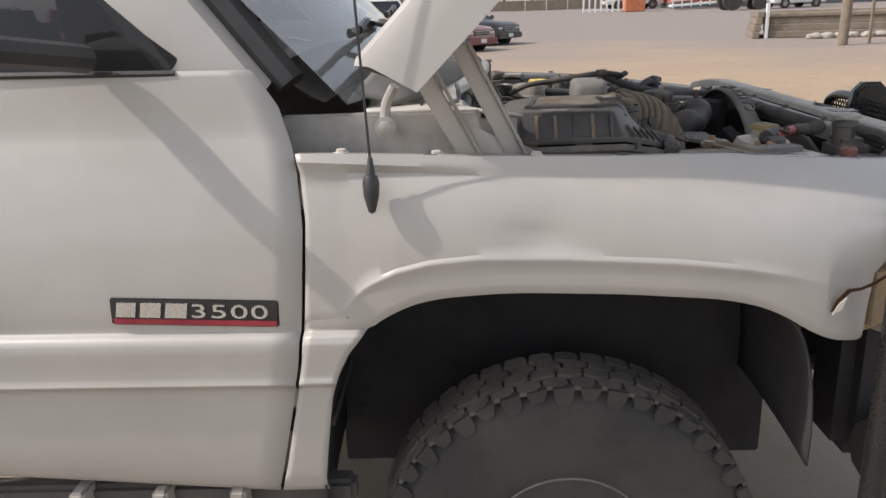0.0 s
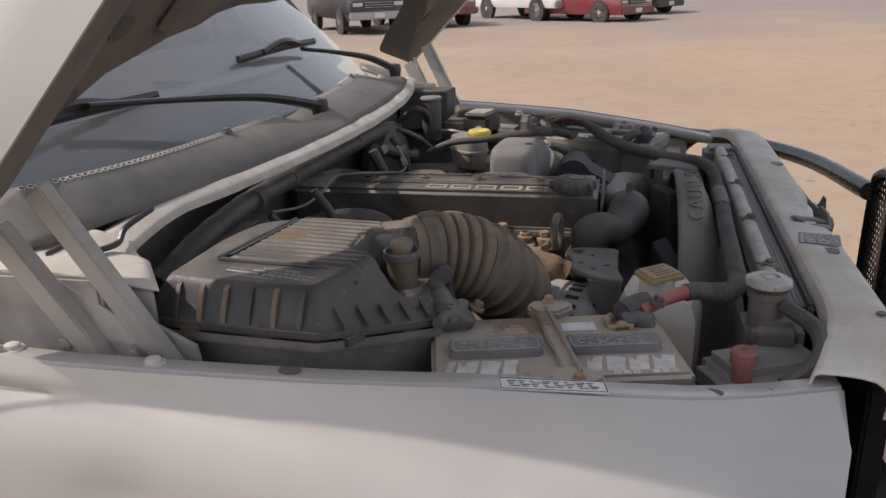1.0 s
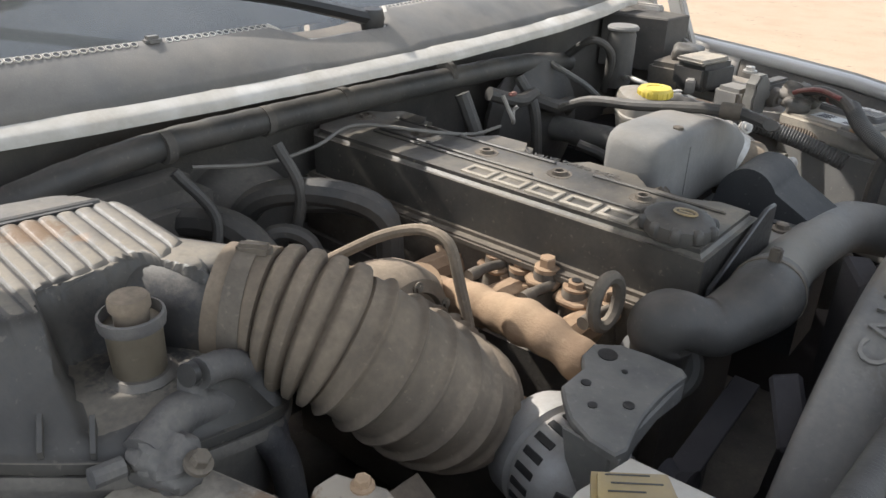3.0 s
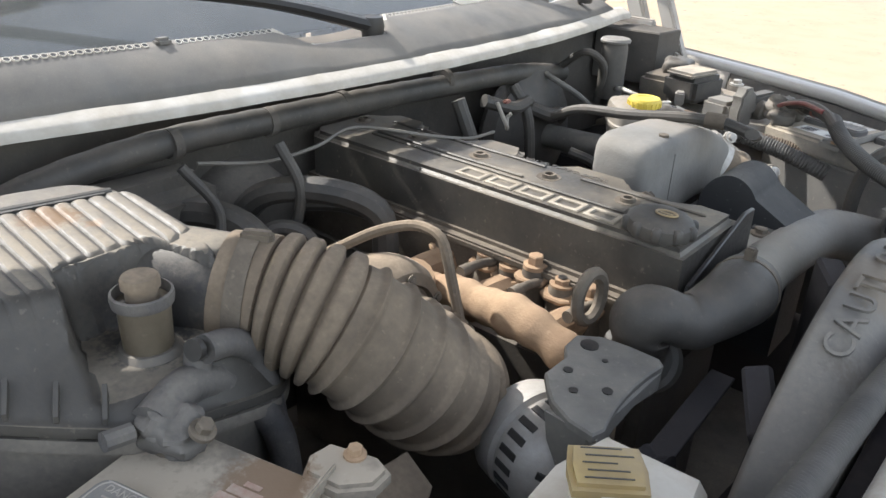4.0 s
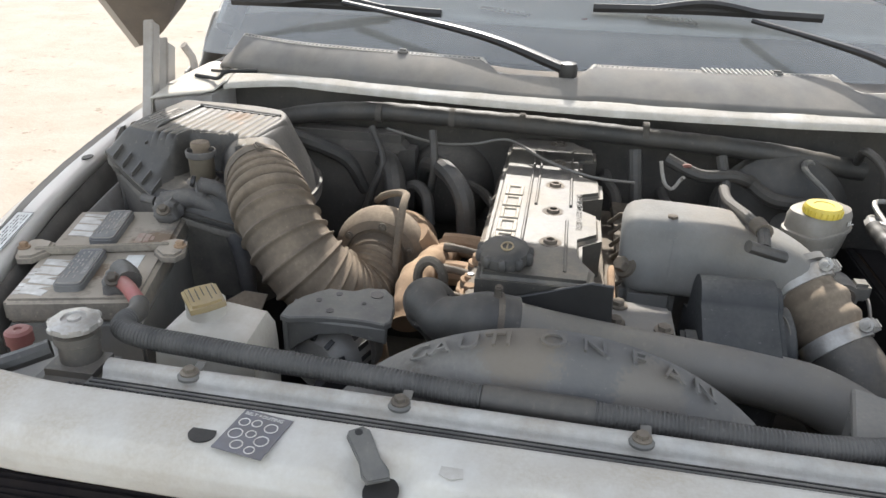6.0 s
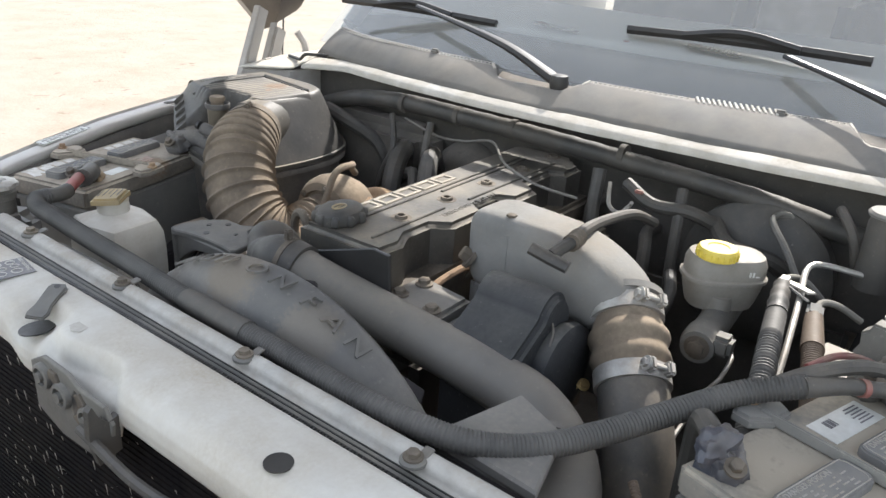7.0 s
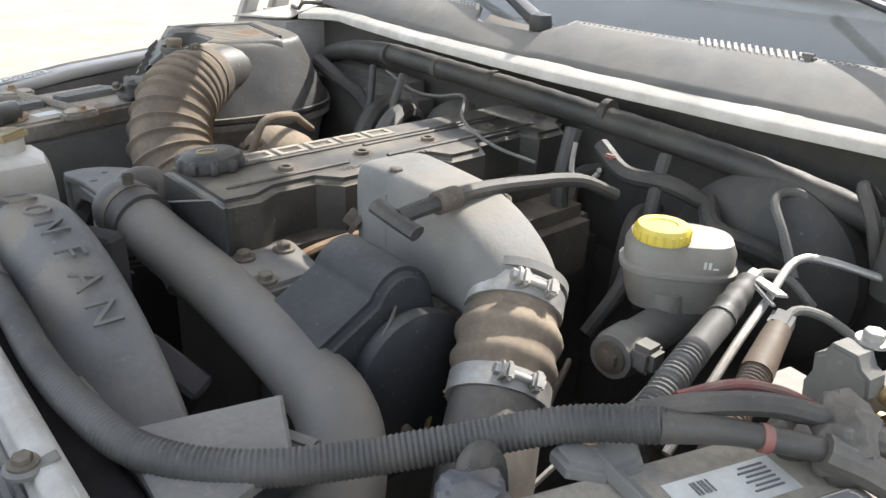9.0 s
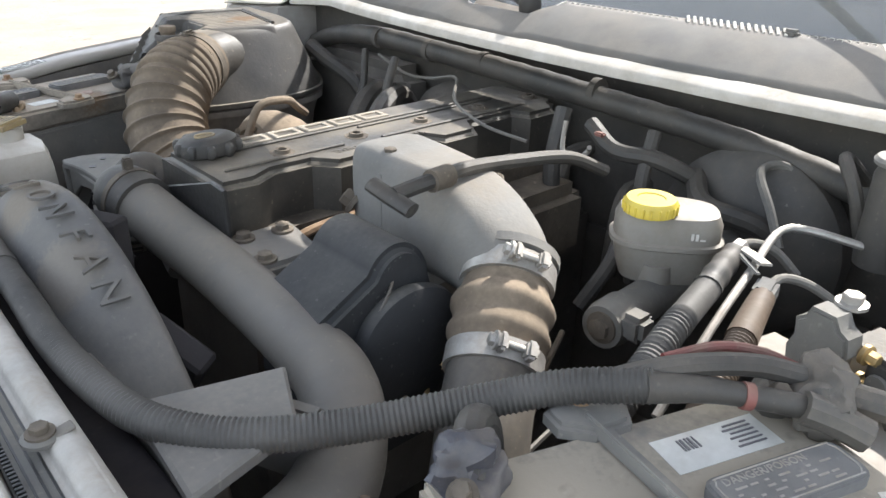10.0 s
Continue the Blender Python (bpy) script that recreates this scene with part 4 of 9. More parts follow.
# antenna on the near wing
ant = thing("antenna", (-0.079, 1.352, 1.08), "", "")
ant.parent = truck
ant.matrix_parent_inverse = truck.matrix_world.inverted()
part("antenna_base", lathe([(0, -0.060), (0.006, -0.056), (0.013, -0.03), (0.0145, -0.008), (0.011, 0.004), (0.008, 0.006), (0.006, 0.02), (0.004, 0.034), (0.0, 0.036)], Matrix.Translation((-0.079, 1.340, 1.095)) @ pose(0, 0, 0, -12, 0, 0), 16), BLACK_CLEAN, ant, "black tapered antenna base")
part("mast", tube([(-0.079, 1.346, 1.125), (-0.088, 1.352, 1.35), (-0.098, 1.36, 1.65), (-0.105, 1.365, 1.95)], 0.0024, 10, 6), BLACK_CLEAN, ant, "thin black whip mast")


# ---- bonnet ----
SLOPE = radians(45.5)
HD = Vector((math.cos(SLOPE), 0, math.sin(SLOPE)))
HN = Vector((-math.sin(SLOPE), 0, math.cos(SLOPE)))
HO = Vector((-0.015, 0.0, 1.212))
HOOD_EDGE = 1.358
HOOD_LONG = 1.14


def hood_rear(y):
    e = min(y - HOOD_EDGE, 2 * MID - HOOD_EDGE - y)
    return lerp_table([(0.0, 0.026), (0.03, 0.032), (0.07, 0.056), (0.11, 0.100), (0.15, 0.170), (0.20, 0.230), (0.30, 0.275), (0.5, 0.31), (1.0, 0.335)], e)


def hood_point(y, s, top):
    e = min(y - HOOD_EDGE, 2 * MID - HOOD_EDGE - y)
    u = hood_rear(y) * (1 - s) + HOOD_LONG * s
    if top:
        n = lerp_table([(0.0, 0.0), (0.006, 0.045), (0.012, 0.086), (0.020, 0.104), (0.040, 0.112), (0.3, 0.125), (1.0, 0.14)], e)
        u -= lerp_table([(0.0, 0.0), (0.020, 0.044), (0.15, 0.035), (1.0, 0.02)], e) * (1 - s)
    else:
        n = lerp_table([(0.0, 0.0), (0.012, 0.004), (0.04, 0.010), (0.10, 0.026), (0.14, 0.05), (0.3, 0.055), (1.0, 0.075)], e)
        n += 0.012 * math.exp(-((e - 0.45) / 0.05) ** 2)
    return HO + HD * u + HN * n + Vector((0, y, 0))


def hood_shell():
    es = [0, 0.006, 0.012, 0.02, 0.028, 0.04, 0.058, 0.08, 0.10, 0.12, 0.14, 0.16, 0.18, 0.2, 0.25, 0.3, 0.36, 0.42, 0.48, 0.55, 0.65, 0.78, 0.96]
    ys = [HOOD_EDGE + e for e in es] + [2 * MID - HOOD_EDGE - e for e in reversed(es[:-1])]
    ns = 12
    verts, faces, ny = [], [], len(ys)
    for top in (True, False):
        for y in ys:
            for j in range(ns):
                verts.append(hood_point(y, j / (ns - 1), top))
    off = ny * ns
    for i in range(ny - 1):
        for j in range(ns - 1):
            a = i * ns + j
            faces.append((a, a + 1, a + ns + 1, a + ns))
            faces.append((off + a, off + a + ns, off + a + ns + 1, off + a + 1))
        for j in (0, ns - 1):
            a = i * ns + j
            faces.append((a, a + ns, off + a + ns, off + a))
    return verts, faces


v_, f_ = hood_shell()
hood = mesh_object("bonnet", v_, f_, PAINT, truck, "raised silver bonnet with a dark dusty underside", 40)
hood.data.materials.append(HOOD_UNDER)
for p in hood.data.polygons:
    c = p.center
    e = min(c.y - HOOD_EDGE, 2 * MID - HOOD_EDGE - c.y)
    if p.normal.dot(HN) < -0.2 and e > 0.012:
        p.material_index = 1
# ribs on the underside
for y in (1.62, 2.35, 3.08):
    pts = [hood_point(y, s, False) - HN * 0.006 for s in (0.05, 0.35, 0.65, 0.95)]
    part("bonnet_rib", tube(pts, 0.022, 10, 8, oval=0.6), HOOD_UNDER, hood)
b = None
for y, s in ((1.50, 0.05), (1.52, 0.13), (2 * MID - 1.5, 0.05), (2 * MID - 1.52, 0.13), (2 * MID - 1.47, 0.22)):
    p = hood_point(y, s, False) - HN * 0.004
    b = lathe([(0, 0), (0.018, 0), (0.018, 0.004), (0, 0.004)], Matrix.Translation(p) @ HN.to_track_quat("Z", "Y").to_matrix().to_4x4(), 14, b)
pieces("bonnet_hole", b, GRIME_SHADE, hood, "dark holes in the inner panel")


def bar_between(p, q, w, t, side=(0, 1, 0), bevel=0.002, bm=None):
    p, q = Vector(p), Vector(q)
    d = (q - p)
    z = d.normalized()
    x = Vector(side).normalized()
    x = (x - z * x.dot(z)).normalized()
    y = z.cross(x)
    m = Matrix.Translation((p + q) / 2) @ Matrix((x, y, z)).transposed().to_4x4()
    return block(t, w, d.length, m, bevel, 2, bm)


for s in (1, -1):
    def Y(y, s=s):
        return y if s > 0 else 2 * MID - y
    hinge = part("bonnet_hinge", bar_between((0.105, Y(1.470), 1.070), (0.012, Y(1.446), 1.245), 0.034, 0.008), PAINT, truck, "dusty painted hinge linkage")
    part("hinge_link", bar_between((0.185, Y(1.478), 1.075), (0.072, Y(1.450), 1.300), 0.030, 0.007), PAINT, hinge)
    part("hinge_plate", prism([(0.05, 0), (0.23, -0.01), (0.22, 0.07), (0.16, 0.10), (0.06, 0.09)], 0.005, Matrix.Translation((0, Y(1.492), 1.03)) @ pose(0, 0, 0, 90, 0, 0), 0.001, 1), PAINT_IN, hinge)
    for x0, y0, z0, x1, y1, z1 in ((0.125, 1.466, 1.075, 0.030, 1.440, 1.262), (0.205, 1.474, 1.078, 0.088, 1.446, 1.308)):
        part("hinge_fold", bar_between((x0, Y(y0), z0), (x1, Y(y1), z1), 0.006, 0.022), PAINT_IN, hinge)
    part("hinge_web", prism([(0.015, 1.06), (0.19, 1.055), (0.175, 1.12), (0.11, 1.150), (0.06, 1.180), (0.02, 1.165)], 0.004, Matrix(((1, 0, 0, 0), (0, 0, 1, Y(1.4725)), (0, 1, 0, 0), (0, 0, 0, 1))), 0.001, 1), PAINT_IN, hinge)
    for x, z in ((0.055, 1.10), (0.150, 1.092)):
        part("web_bolt", bolt((x, Y(1.474), z), (0, -s, 0), 0.009, 0.010), STEEL, hinge)
    part("hinge_stub", tube([(-0.062, Y(1.457), 1.158), (-0.058, Y(1.46), 1.20), (-0.04, Y(1.45), 1.235)], 0.009, 8, 8), PAINT_IN, hinge)
    part("hinge_stud", bolt((-0.060, Y(1.452), 1.163), (0, -s, 0), 0.013, 0.014), STEEL, hinge)
    part("cowl_wall", block(0.36, 0.02, 0.17, Matrix.Translation((-0.07, Y(1.486), 1.10)), 0.004), PAINT_IN, truck, "grimy painted side of the cowl")

# ---- engine bay walls ----
part("firewall", block(0.02, 1.66, 0.29, Matrix.Translation((0.0, MID, 1.050)), 0.01), GRIME_SHADE, truck, "dark grimy firewall")
for s in (1, -1):
    part("firewall_end", block(0.014, 0.115, 0.16, Matrix.Translation((-0.004, MID - s * 0.873, 1.000)), 0.004), GRIME_SHADE, truck)
part("firewall_foot", block(0.02, 1.10, 0.34, Matrix.Translation((0.0, MID, 0.735)), 0.01), GRIME_SHADE, truck)
for s in (1, -1):
    def apron(u, v, s=s):
        x = -0.02 + 0.92 * u
        y = 1.448 + 0.115 * x + 0.03 * max(0.0, x - 0.4) + 0.02 * v
        return (x, y if s > 0 else 2 * MID - y, 1.07 - 0.05 * x - (0.175 + 0.6 * max(0.0, abs(x - 0.27) - 0.42)) * v)
    grid(apron, 10, 4, "inner_wing", PAINT_IN, truck, "", 50, 0.004)
for s in (1, -1):
    # Front part: shade of the gap beside the battery put into the colour.
    for x0, x1, mat, words in ((-0.06, 0.30, PAINT_IN, "dusty painted inner face of the wing"), (0.303, 0.80, GRIME_SHADE, "grimy inner face of the wing")):
        def wing_inner(u, v, s=s, x0=x0, x1=x1):
            x = x0 + (x1 - x0) * u
            y = lerp_table(FLANGE, x) + 0.003 + 0.034 * v ** 0.7
            return (x, y if s > 0 else 2 * MID - y, 1.101 - 0.05 * x - 0.06 * max(0.0, x - 0.55) - 0.185 * v + 0.004 * math.sin(9 * x + 3 * v))
        grid(wing_inner, 24, 8, "wing_inner", mat, truck, words, 60, 0.003)
part("bay_floor", block(1.1, 1.10, 0.02, Matrix.Translation((0.45, MID, 0.50)), 0.004), GRIME_SHADE, truck)
b = prism([(-0.02, 1.475), (0.16, 1.49), (0.16, 1.53), (-0.02, 1.53)], 0.006, Matrix.Translation((0, 0, 1.075)), 0.001, 1)
part("bay_ledge", b, PAINT_DULL, truck)
# the far wing's inner ledge carries boxes
def far_ledge(u, v):
    x = 0.05 + 0.83 * u
    y = 2 * MID - (1.445 + 0.115 * x + 0.03 * max(0.0, x - 0.4)) - 0.09 * v
    return (x, y, 1.045 - 0.045 * x - 0.02 * v)


grid(far_ledge, 8, 4, "inner_wing_ledge", PAINT_DULL, truck, "", 50, 0.004)


def pillow(sx, sy, sz, q, m, nu=28, nv=18, lump=0.0):
    """A rounded box: a ball whose sections are superellipses of power q."""
    b = bmesh.new()
    pw = lambda t: math.copysign(abs(t) ** (2 / q), t)
    rows = []
    for j in range(1, nv):
        c = -math.pi / 2 + math.pi * j / nv
        rows.append([b.verts.new(m @ Vector((sx / 2 * pw(math.cos(c)) * pw(math.cos(2 * math.pi * i / nu)), sy / 2 * pw(math.cos(c)) * pw(math.sin(2 * math.pi * i / nu)), sz / 2 * pw(math.sin(c))))) for i in range(nu)])
    for r0, r1 in zip(rows, rows[1:]):
        for i in range(nu):
            b.faces.new((r0[i], r0[(i + 1) % nu], r1[(i + 1) % nu], r1[i]))
    b.faces.new(rows[0])
    b.faces.new(rows[-1])
    if lump:
        for v in b.verts:
            v.co += (v.co - m.translation).normalized() * lump * (noise.noise(v.co * 55) + 0.6 * noise.noise(v.co * 120))
    return b


# ---- engine ----
engine = thing("engine", (0.36, 2.29, 0.51), "dusty in-line diesel engine with black plastic rocker cover", "engine")
part("engine_block", block(0.66, 0.26, 0.42, Matrix.Translation((0.33, 2.29, 0.73)), 0.02), GRIME_SHADE, engine)
part("cylinder_head", block(0.63, 0.20, 0.10, Matrix.Translation((0.345, 2.285, 0.985)), 0.008), DARK_STEEL, engine, "grimy iron cylinder head")
part("head_ledge", block(0.60, 0.022, 0.012, Matrix.Translation((0.36, 2.190, 1.024)), 0.003), DARK_STEEL, engine, "grimy head edge")
part("gasket_line", block(0.59, 0.004, 0.004, Matrix.Translation((0.365, 2.1975, 1.030)), 0.001, 1), RUST, engine, "thin rust-coloured gasket edge")

COVER_OUT = [(0.667, 2.200), (0.667, 2.358), (0.618, 2.362), (0.585, 2.345), (0.530, 2.345), (0.505, 2.374), (0.425, 2.374), (0.400, 2.345), (0.345, 2.345), (0.325, 2.380), (0.262, 2.380), (0.238, 2.345),
             (0.15, 2.345), (0.135, 2.372), (0.075, 2.372), (0.055, 2.345), (0.03, 2.33), (0.03, 2.215), (0.05, 2.197)]
cover = part("rocker_cover", prism(COVER_OUT, 0.082, Matrix.Translation((0, 0, 1.022)), 0.009, 3), COVER, engine, "dusty black ribbed rocker cover")
b = None
for y, x0, x1 in ((2.255, 0.12, 0.64), (2.320, 0.46, 0.64), (2.325, 0.10, 0.40), (2.268, 0.12, 0.40)):
    b = block(x1 - x0, 0.005, 0.005, Matrix.Translation(((x0 + x1) / 2, y, 1.105)), 0.0015, 1, b)
pieces("cover_rib", b, COVER, cover)
b = None
w_ = 0.044
for k in range(5):
    x = 0.322 + 0.051 * k
    b = prism([(x, 2.214), (x + w_, 2.214), (x + w_, 2.220), (x, 2.220)], 0.004, Matrix.Translation((0, 0, 1.1025)), 0.001, 1, b)
    b = prism([(x, 2.238), (x + w_, 2.238), (x + w_, 2.244), (x, 2.244)], 0.004, Matrix.Translation((0, 0, 1.1025)), 0.001, 1, b)
    for dx in (0.0, w_ - 0.007):
        b = prism([(x + dx, 2.220), (x + dx + 0.007, 2.220), (x + dx + 0.007, 2.238), (x + dx, 2.238)], 0.004, Matrix.Translation((0, 0, 1.1025)), 0.001, 1, b)
pieces("raised_mark", b, RAISED, cover, "pale raised moulded marks")
lettering("cover_text", "24 VALVE TURBO DIESEL", 0.0145, BLACK, cover, Matrix.Translation((0.335, 2.334, 1.1035)) @ pose(0, 0, 0, 0, 0, 0), 0.0012)
for x in (0.06, 0.18, 0.302, 0.423, 0.544):
    ring = part("cover_bolt", lathe([(0.006, 0.0), (0.006, 0.006), (0.010, 0.006), (0.0105, 0.001), (0.017, 0.0015), (0.017, 0.0)], Matrix.Translation((x, 2.297, 1.103)), 18), DARK_STEEL, cover, "dirty flanged bolt in a round recess")
oil = part("oil_cap", lathe([(0.030, -0.052), (0.033, -0.012), (0.033, 0.0), (0.037, 0.003), (0.0385, 0.010), (0.0365, 0.019), (0.030, 0.024), (0.020, 0.0255), (0.010, 0.024), (0, 0.024)], Matrix.Translation((0.618, 2.236, 1.102)) @ pose(0, 0, 0, 4, 3, 0) @ Matrix.Diagonal((1.08, 0.94, 1, 1)), 28), RUBBER, cover, "black filler cap with worn yellow mark")
for k in range(10):
    a = 2 * math.pi * k / 10
    part("cap_grip", pillow(0.016, 0.012, 0.018, 3.0, Matrix.Translation((0.618 + 0.038 * math.cos(a), 2.236 + 0.034 * math.sin(a), 1.113)) @ pose(0, 0, 0, 0, 0, math.degrees(a)), 10, 8), RUBBER, oil)
part("oil_cap_mark", tube([(0.623 + 0.013 * math.cos(a), 2.239 + 0.008 * math.sin(a), 1.1278) for a in [2 * math.pi * k / 18 for k in range(19)]], 0.0014, 36, 6), YELLOW_OLD, oil, "worn yellow oval")
bars("oil_cap_sign", YELLOW_OLD, oil, Matrix.Translation((0.623, 2.239, 1.1275)), [(-0.008, -0.0012, 0.016, 0.0024)], 0.0008)

# exhaust manifold on the near side, with its ports, nozzles and bolts
mani = part("exhaust_manifold", tube([(0.30, 2.120, 0.965), (0.38, 2.112, 0.982), (0.46, 2.100, 1.0), (0.53, 2.092, 1.008), (0.575, 2.090, 1.000), (0.612, 2.098, 0.978)], lambda f, s: 0.0245 + 0.0022 * math.sin(s * 62) + 0.0012 * math.sin(s * 171 + 1), 70, 24), RUST, engine, "sandy rust-coated exhaust manifold")
for x in (0.33, 0.44, 0.55):
    part("manifold_port", tube([(x, 2.108, 0.982), (x + 0.005, 2.15, 0.985), (x + 0.008, 2.20, 0.98)], 0.022, 8, 10), RUST, mani)
for x, y, z, tall in ((0.330, 2.196, 1.008, 0), (0.406, 2.192, 1.012, 0), (0.445, 2.190, 1.006, 1), (0.485, 2.186, 1.022, 1), (0.530, 2.180, 1.016, 0), (0.568, 2.184, 1.010, 1)):
    nut = part("injector_nut", bolt((x, y, z + 0.004), r=0.0105, h=0.010 + 0.008 * tall, washer=1.5), RUST, engine, "rust-tinted hex nut on a flange")
    part("nut_boss", lathe([(0.021, -0.05), (0.0165, -0.020), (0.0165, -0.002), (0.0150, 0.004), (0, 0.004)], Matrix.Translation((x, y, z)), 16), DARK_STEEL, nut)
    part("nut_flange", prism([(-0.022, -0.008), (-0.012, -0.015), (0.012, -0.015), (0.022, -0.008), (0.022, 0.008), (0.012, 0.013), (-0.012, 0.013), (-0.022, 0.008)], 0.006, Matrix.Translation((x, y - 0.006, z - 0.010)) @ pose(0, 0, 0, 12, 0, 0), 0.002, 1), RUST, nut)
    if not tall:
        part("nut_bore", lathe([(0, 0), (0.0058, 0), (0.0058, 0.001), (0, 0.001)], Matrix.Translation((x, y, z + 0.0145)), 12), BLACK_CLEAN, nut)
for x in (0.42, 0.50, 0.58):
    part("coolant_nipple", tube([(x, 2.185, 1.012), (x - 0.002, 2.150, 1.018), (x - 0.004, 2.120, 1.018)], lambda f, s: 0.0062 if f < 0.7 else 0.0078, 10, 12), DARK_STEEL, engine)
hook = part("lifting_ring", tube([(0.597 + 0.004 * math.cos(a), 2.128 + 0.020 * math.cos(a), 1.050 + 0.030 * math.sin(a)) for a in [2 * math.pi * k / 14 for k in range(15)]], 0.0075, 36, 8), DARK_STEEL, engine, "dark iron lifting eye")

# turbo inlet elbow beyond the bellows and its oil line
TX = lambda x, y, z: Matrix.Translation((x, y, z)) @ pose(0, 0, 0, 0, 90, 0)
turbo = part("turbo_housing", lathe([(0.030, -0.070), (0.058, -0.060), (0.070, -0.040), (0.0785, -0.020), (0.081, 0.0), (0.0785, 0.018), (0.070, 0.031), (0.056, 0.036), (0.053, 0.030), (0.048, 0.030), (0.046, 0.060), (0.041, 0.060)], TX(0.392, 2.004, 0.988), 48), HOSE, engine, "tan dust-coated compressor housing")
for k in range(6):
    a = 2 * math.pi * k / 6 + 0.35
    part("housing_bolt", bolt((0.427, 2.004 + 0.062 * math.cos(a), 0.988 + 0.062 * math.sin(a)), (1, 0, 0), 0.005, 0.005), DARK_STEEL, turbo)
part("turbo_outlet", tube([(0.385, 2.060, 1.020), (0.375, 2.078, 0.985), (0.372, 2.080, 0.93), (0.38, 2.06, 0.86)], 0.030, 18, 16), RUST, engine)
part("turbo_body", lathe([(0, -0.06), (0.05, -0.06), (0.065, -0.03), (0.07, 0.0), (0.06, 0.04), (0.04, 0.06), (0, 0.06)], TX(0.29, 2.02, 0.95), 20), RUST, engine)
part("oil_line", tube([(0.300, 1.975, 1.045), (0.332, 1.995, 1.068), (0.362, 2.025, 1.088), (0.395, 2.048, 1.099), (0.425, 2.052, 1.100), (0.442, 2.052, 1.090), (0.455, 2.050, 1.06), (0.480, 2.046, 0.99), (0.50, 2.040, 0.90)], 0.0066, 40, 10), HOSE, engine, "thin metal oil line")
part("oil_line_low", tube([(0.52, 2.03, 0.955), (0.56, 2.035, 0.945), (0.60, 2.05, 0.93), (0.605, 2.06, 0.88)], 0.012, 18, 8), RUST, engine)
part("rear_hose", tube([(0.06, 2.02, 0.98), (0.12, 2.04, 1.06), (0.20, 2.09, 1.075), (0.26, 2.13, 1.05), (0.265, 2.14, 0.98)], 0.019, 24, 10), RUBBER, engine)
part("rear_hose", tube([(0.02, 1.90, 0.95), (0.07, 1.93, 1.04), (0.15, 1.97, 1.05), (0.20, 1.99, 1.0), (0.21, 2.0, 0.90)], 0.022, 24, 10), RUBBER, engine)

# alternator and its bracket
alt = thing("alternator", (0.62, 2.0, 0.86), "aluminium alternator with cooling slots under a steel bracket", "alternator")
MA = Matrix.Translation((0.640, 1.992, 0.940)) @ pose(0, 0, 0, 0, 90, -18) @ Matrix.Diagonal((0.86, 0.86, 0.92, 1))
part("alternator_body", lathe([(0.02, -0.064), (0.050, -0.062), (0.064, -0.054), (0.070, -0.044), (0.071, -0.018), (0.068, -0.016), (0.065, -0.014), (0.065, -0.011), (0.070, -0.009), (0.071, 0.026), (0.064, 0.044), (0.045, 0.060), (0.02, 0.062), (0, 0.062)], MA, 40), ALTERN, alt, "cast aluminium housing")
for k in range(22):
    m = MA @ pose(0, 0, 0, 0, 0, 360 / 22 * k)
    part("slot", block(0.006, 0.0095, 0.027, m @ Matrix.Translation((0.0685, 0, 0.008)), 0.001, 1), BLACK_CLEAN, alt)
    if k % 2:
        part("slot", block(0.006, 0.0085, 0.018, m @ Matrix.Translation((0.055, 0, 0.054)) @ pose(0, 0, 0, 0, -45, 0), 0.001, 1), BLACK_CLEAN, alt)
BRK = [(0.634, 1.985), (0.648, 1.968), (0.664, 1.952), (0.690, 1.940), (0.716, 1.938), (0.720, 1.952), (0.714, 1.975), (0.710, 2.00), (0.708, 2.03), (0.709, 2.06), (0.712, 2.085), (0.704, 2.092), (0.670, 2.090), (0.640, 2.083), (0.620, 2.066), (0.622, 2.040), (0.634, 2.022)]
brk = part("alternator_bracket", prism(BRK, 0.009, Matrix.Translation((0, 0, 1.062)) @ pose(0, 0, 0, 0, 3, 0), 0.002, 1), BRACKET, alt, "grey steel plate with four holes")
part("bracket_flange", prism([(1.940, 0.965), (1.962, 0.985), (1.99, 1.004), (2.03, 1.010), (2.086, 1.000), (2.088, 1.026), (1.940, 1.026)], 0.006, Matrix(((0, 0, 1, 0.7045), (1, 0, 0, 0), (0, 1, 0, 0), (0, 0, 0, 1))), 0.002, 1), BRACKET, brk)
part("bracket_flange", prism([(0.668, 1.000), (0.700, 0.940), (0.716, 0.935), (0.718, 1.026), (0.662, 1.030)], 0.005, Matrix(((1, 0, 0, 0), (0, 0, 1, 1.942), (0, 1, 0, 0), (0, 0, 0, 1))), 0.002, 1), BRACKET, brk)
b = None
for x, y, r in ((0.648, 2.004, 0.0050), (0.666, 2.045, 0.0032), (0.693, 2.003, 0.0056), (0.669, 1.980, 0.0046), (0.640, 2.058, 0.010)):
    b = lathe([(0, 0), (r, 0), (r, 0.0008), (0, 0.0008)], Matrix.Translation((x, y, 1.0712 - x * 0.0524)) @ pose(0, 0, 0, 0, 3, 0), 12, b)
holes_ = pieces("bracket_hole", b, BLACK_CLEAN, brk, "dark bolt holes")
part("pulley", lathe([(0.02, -0.014), (0.038, -0.014), (0.030, 0.0), (0.038, 0.014), (0.02, 0.014)], Matrix.Translation((0.735, 2.035, 0.925)) @ pose(0, 0, 0, 0, 90, 0), 24), HOUSING, alt)
part("belt", block(0.028, 0.22, 0.006, Matrix.Translation((0.735, 2.10, 0.955)) @ pose(0, 0, 0, 8, 0, 0), 0.001, 1), HOUSING, alt)

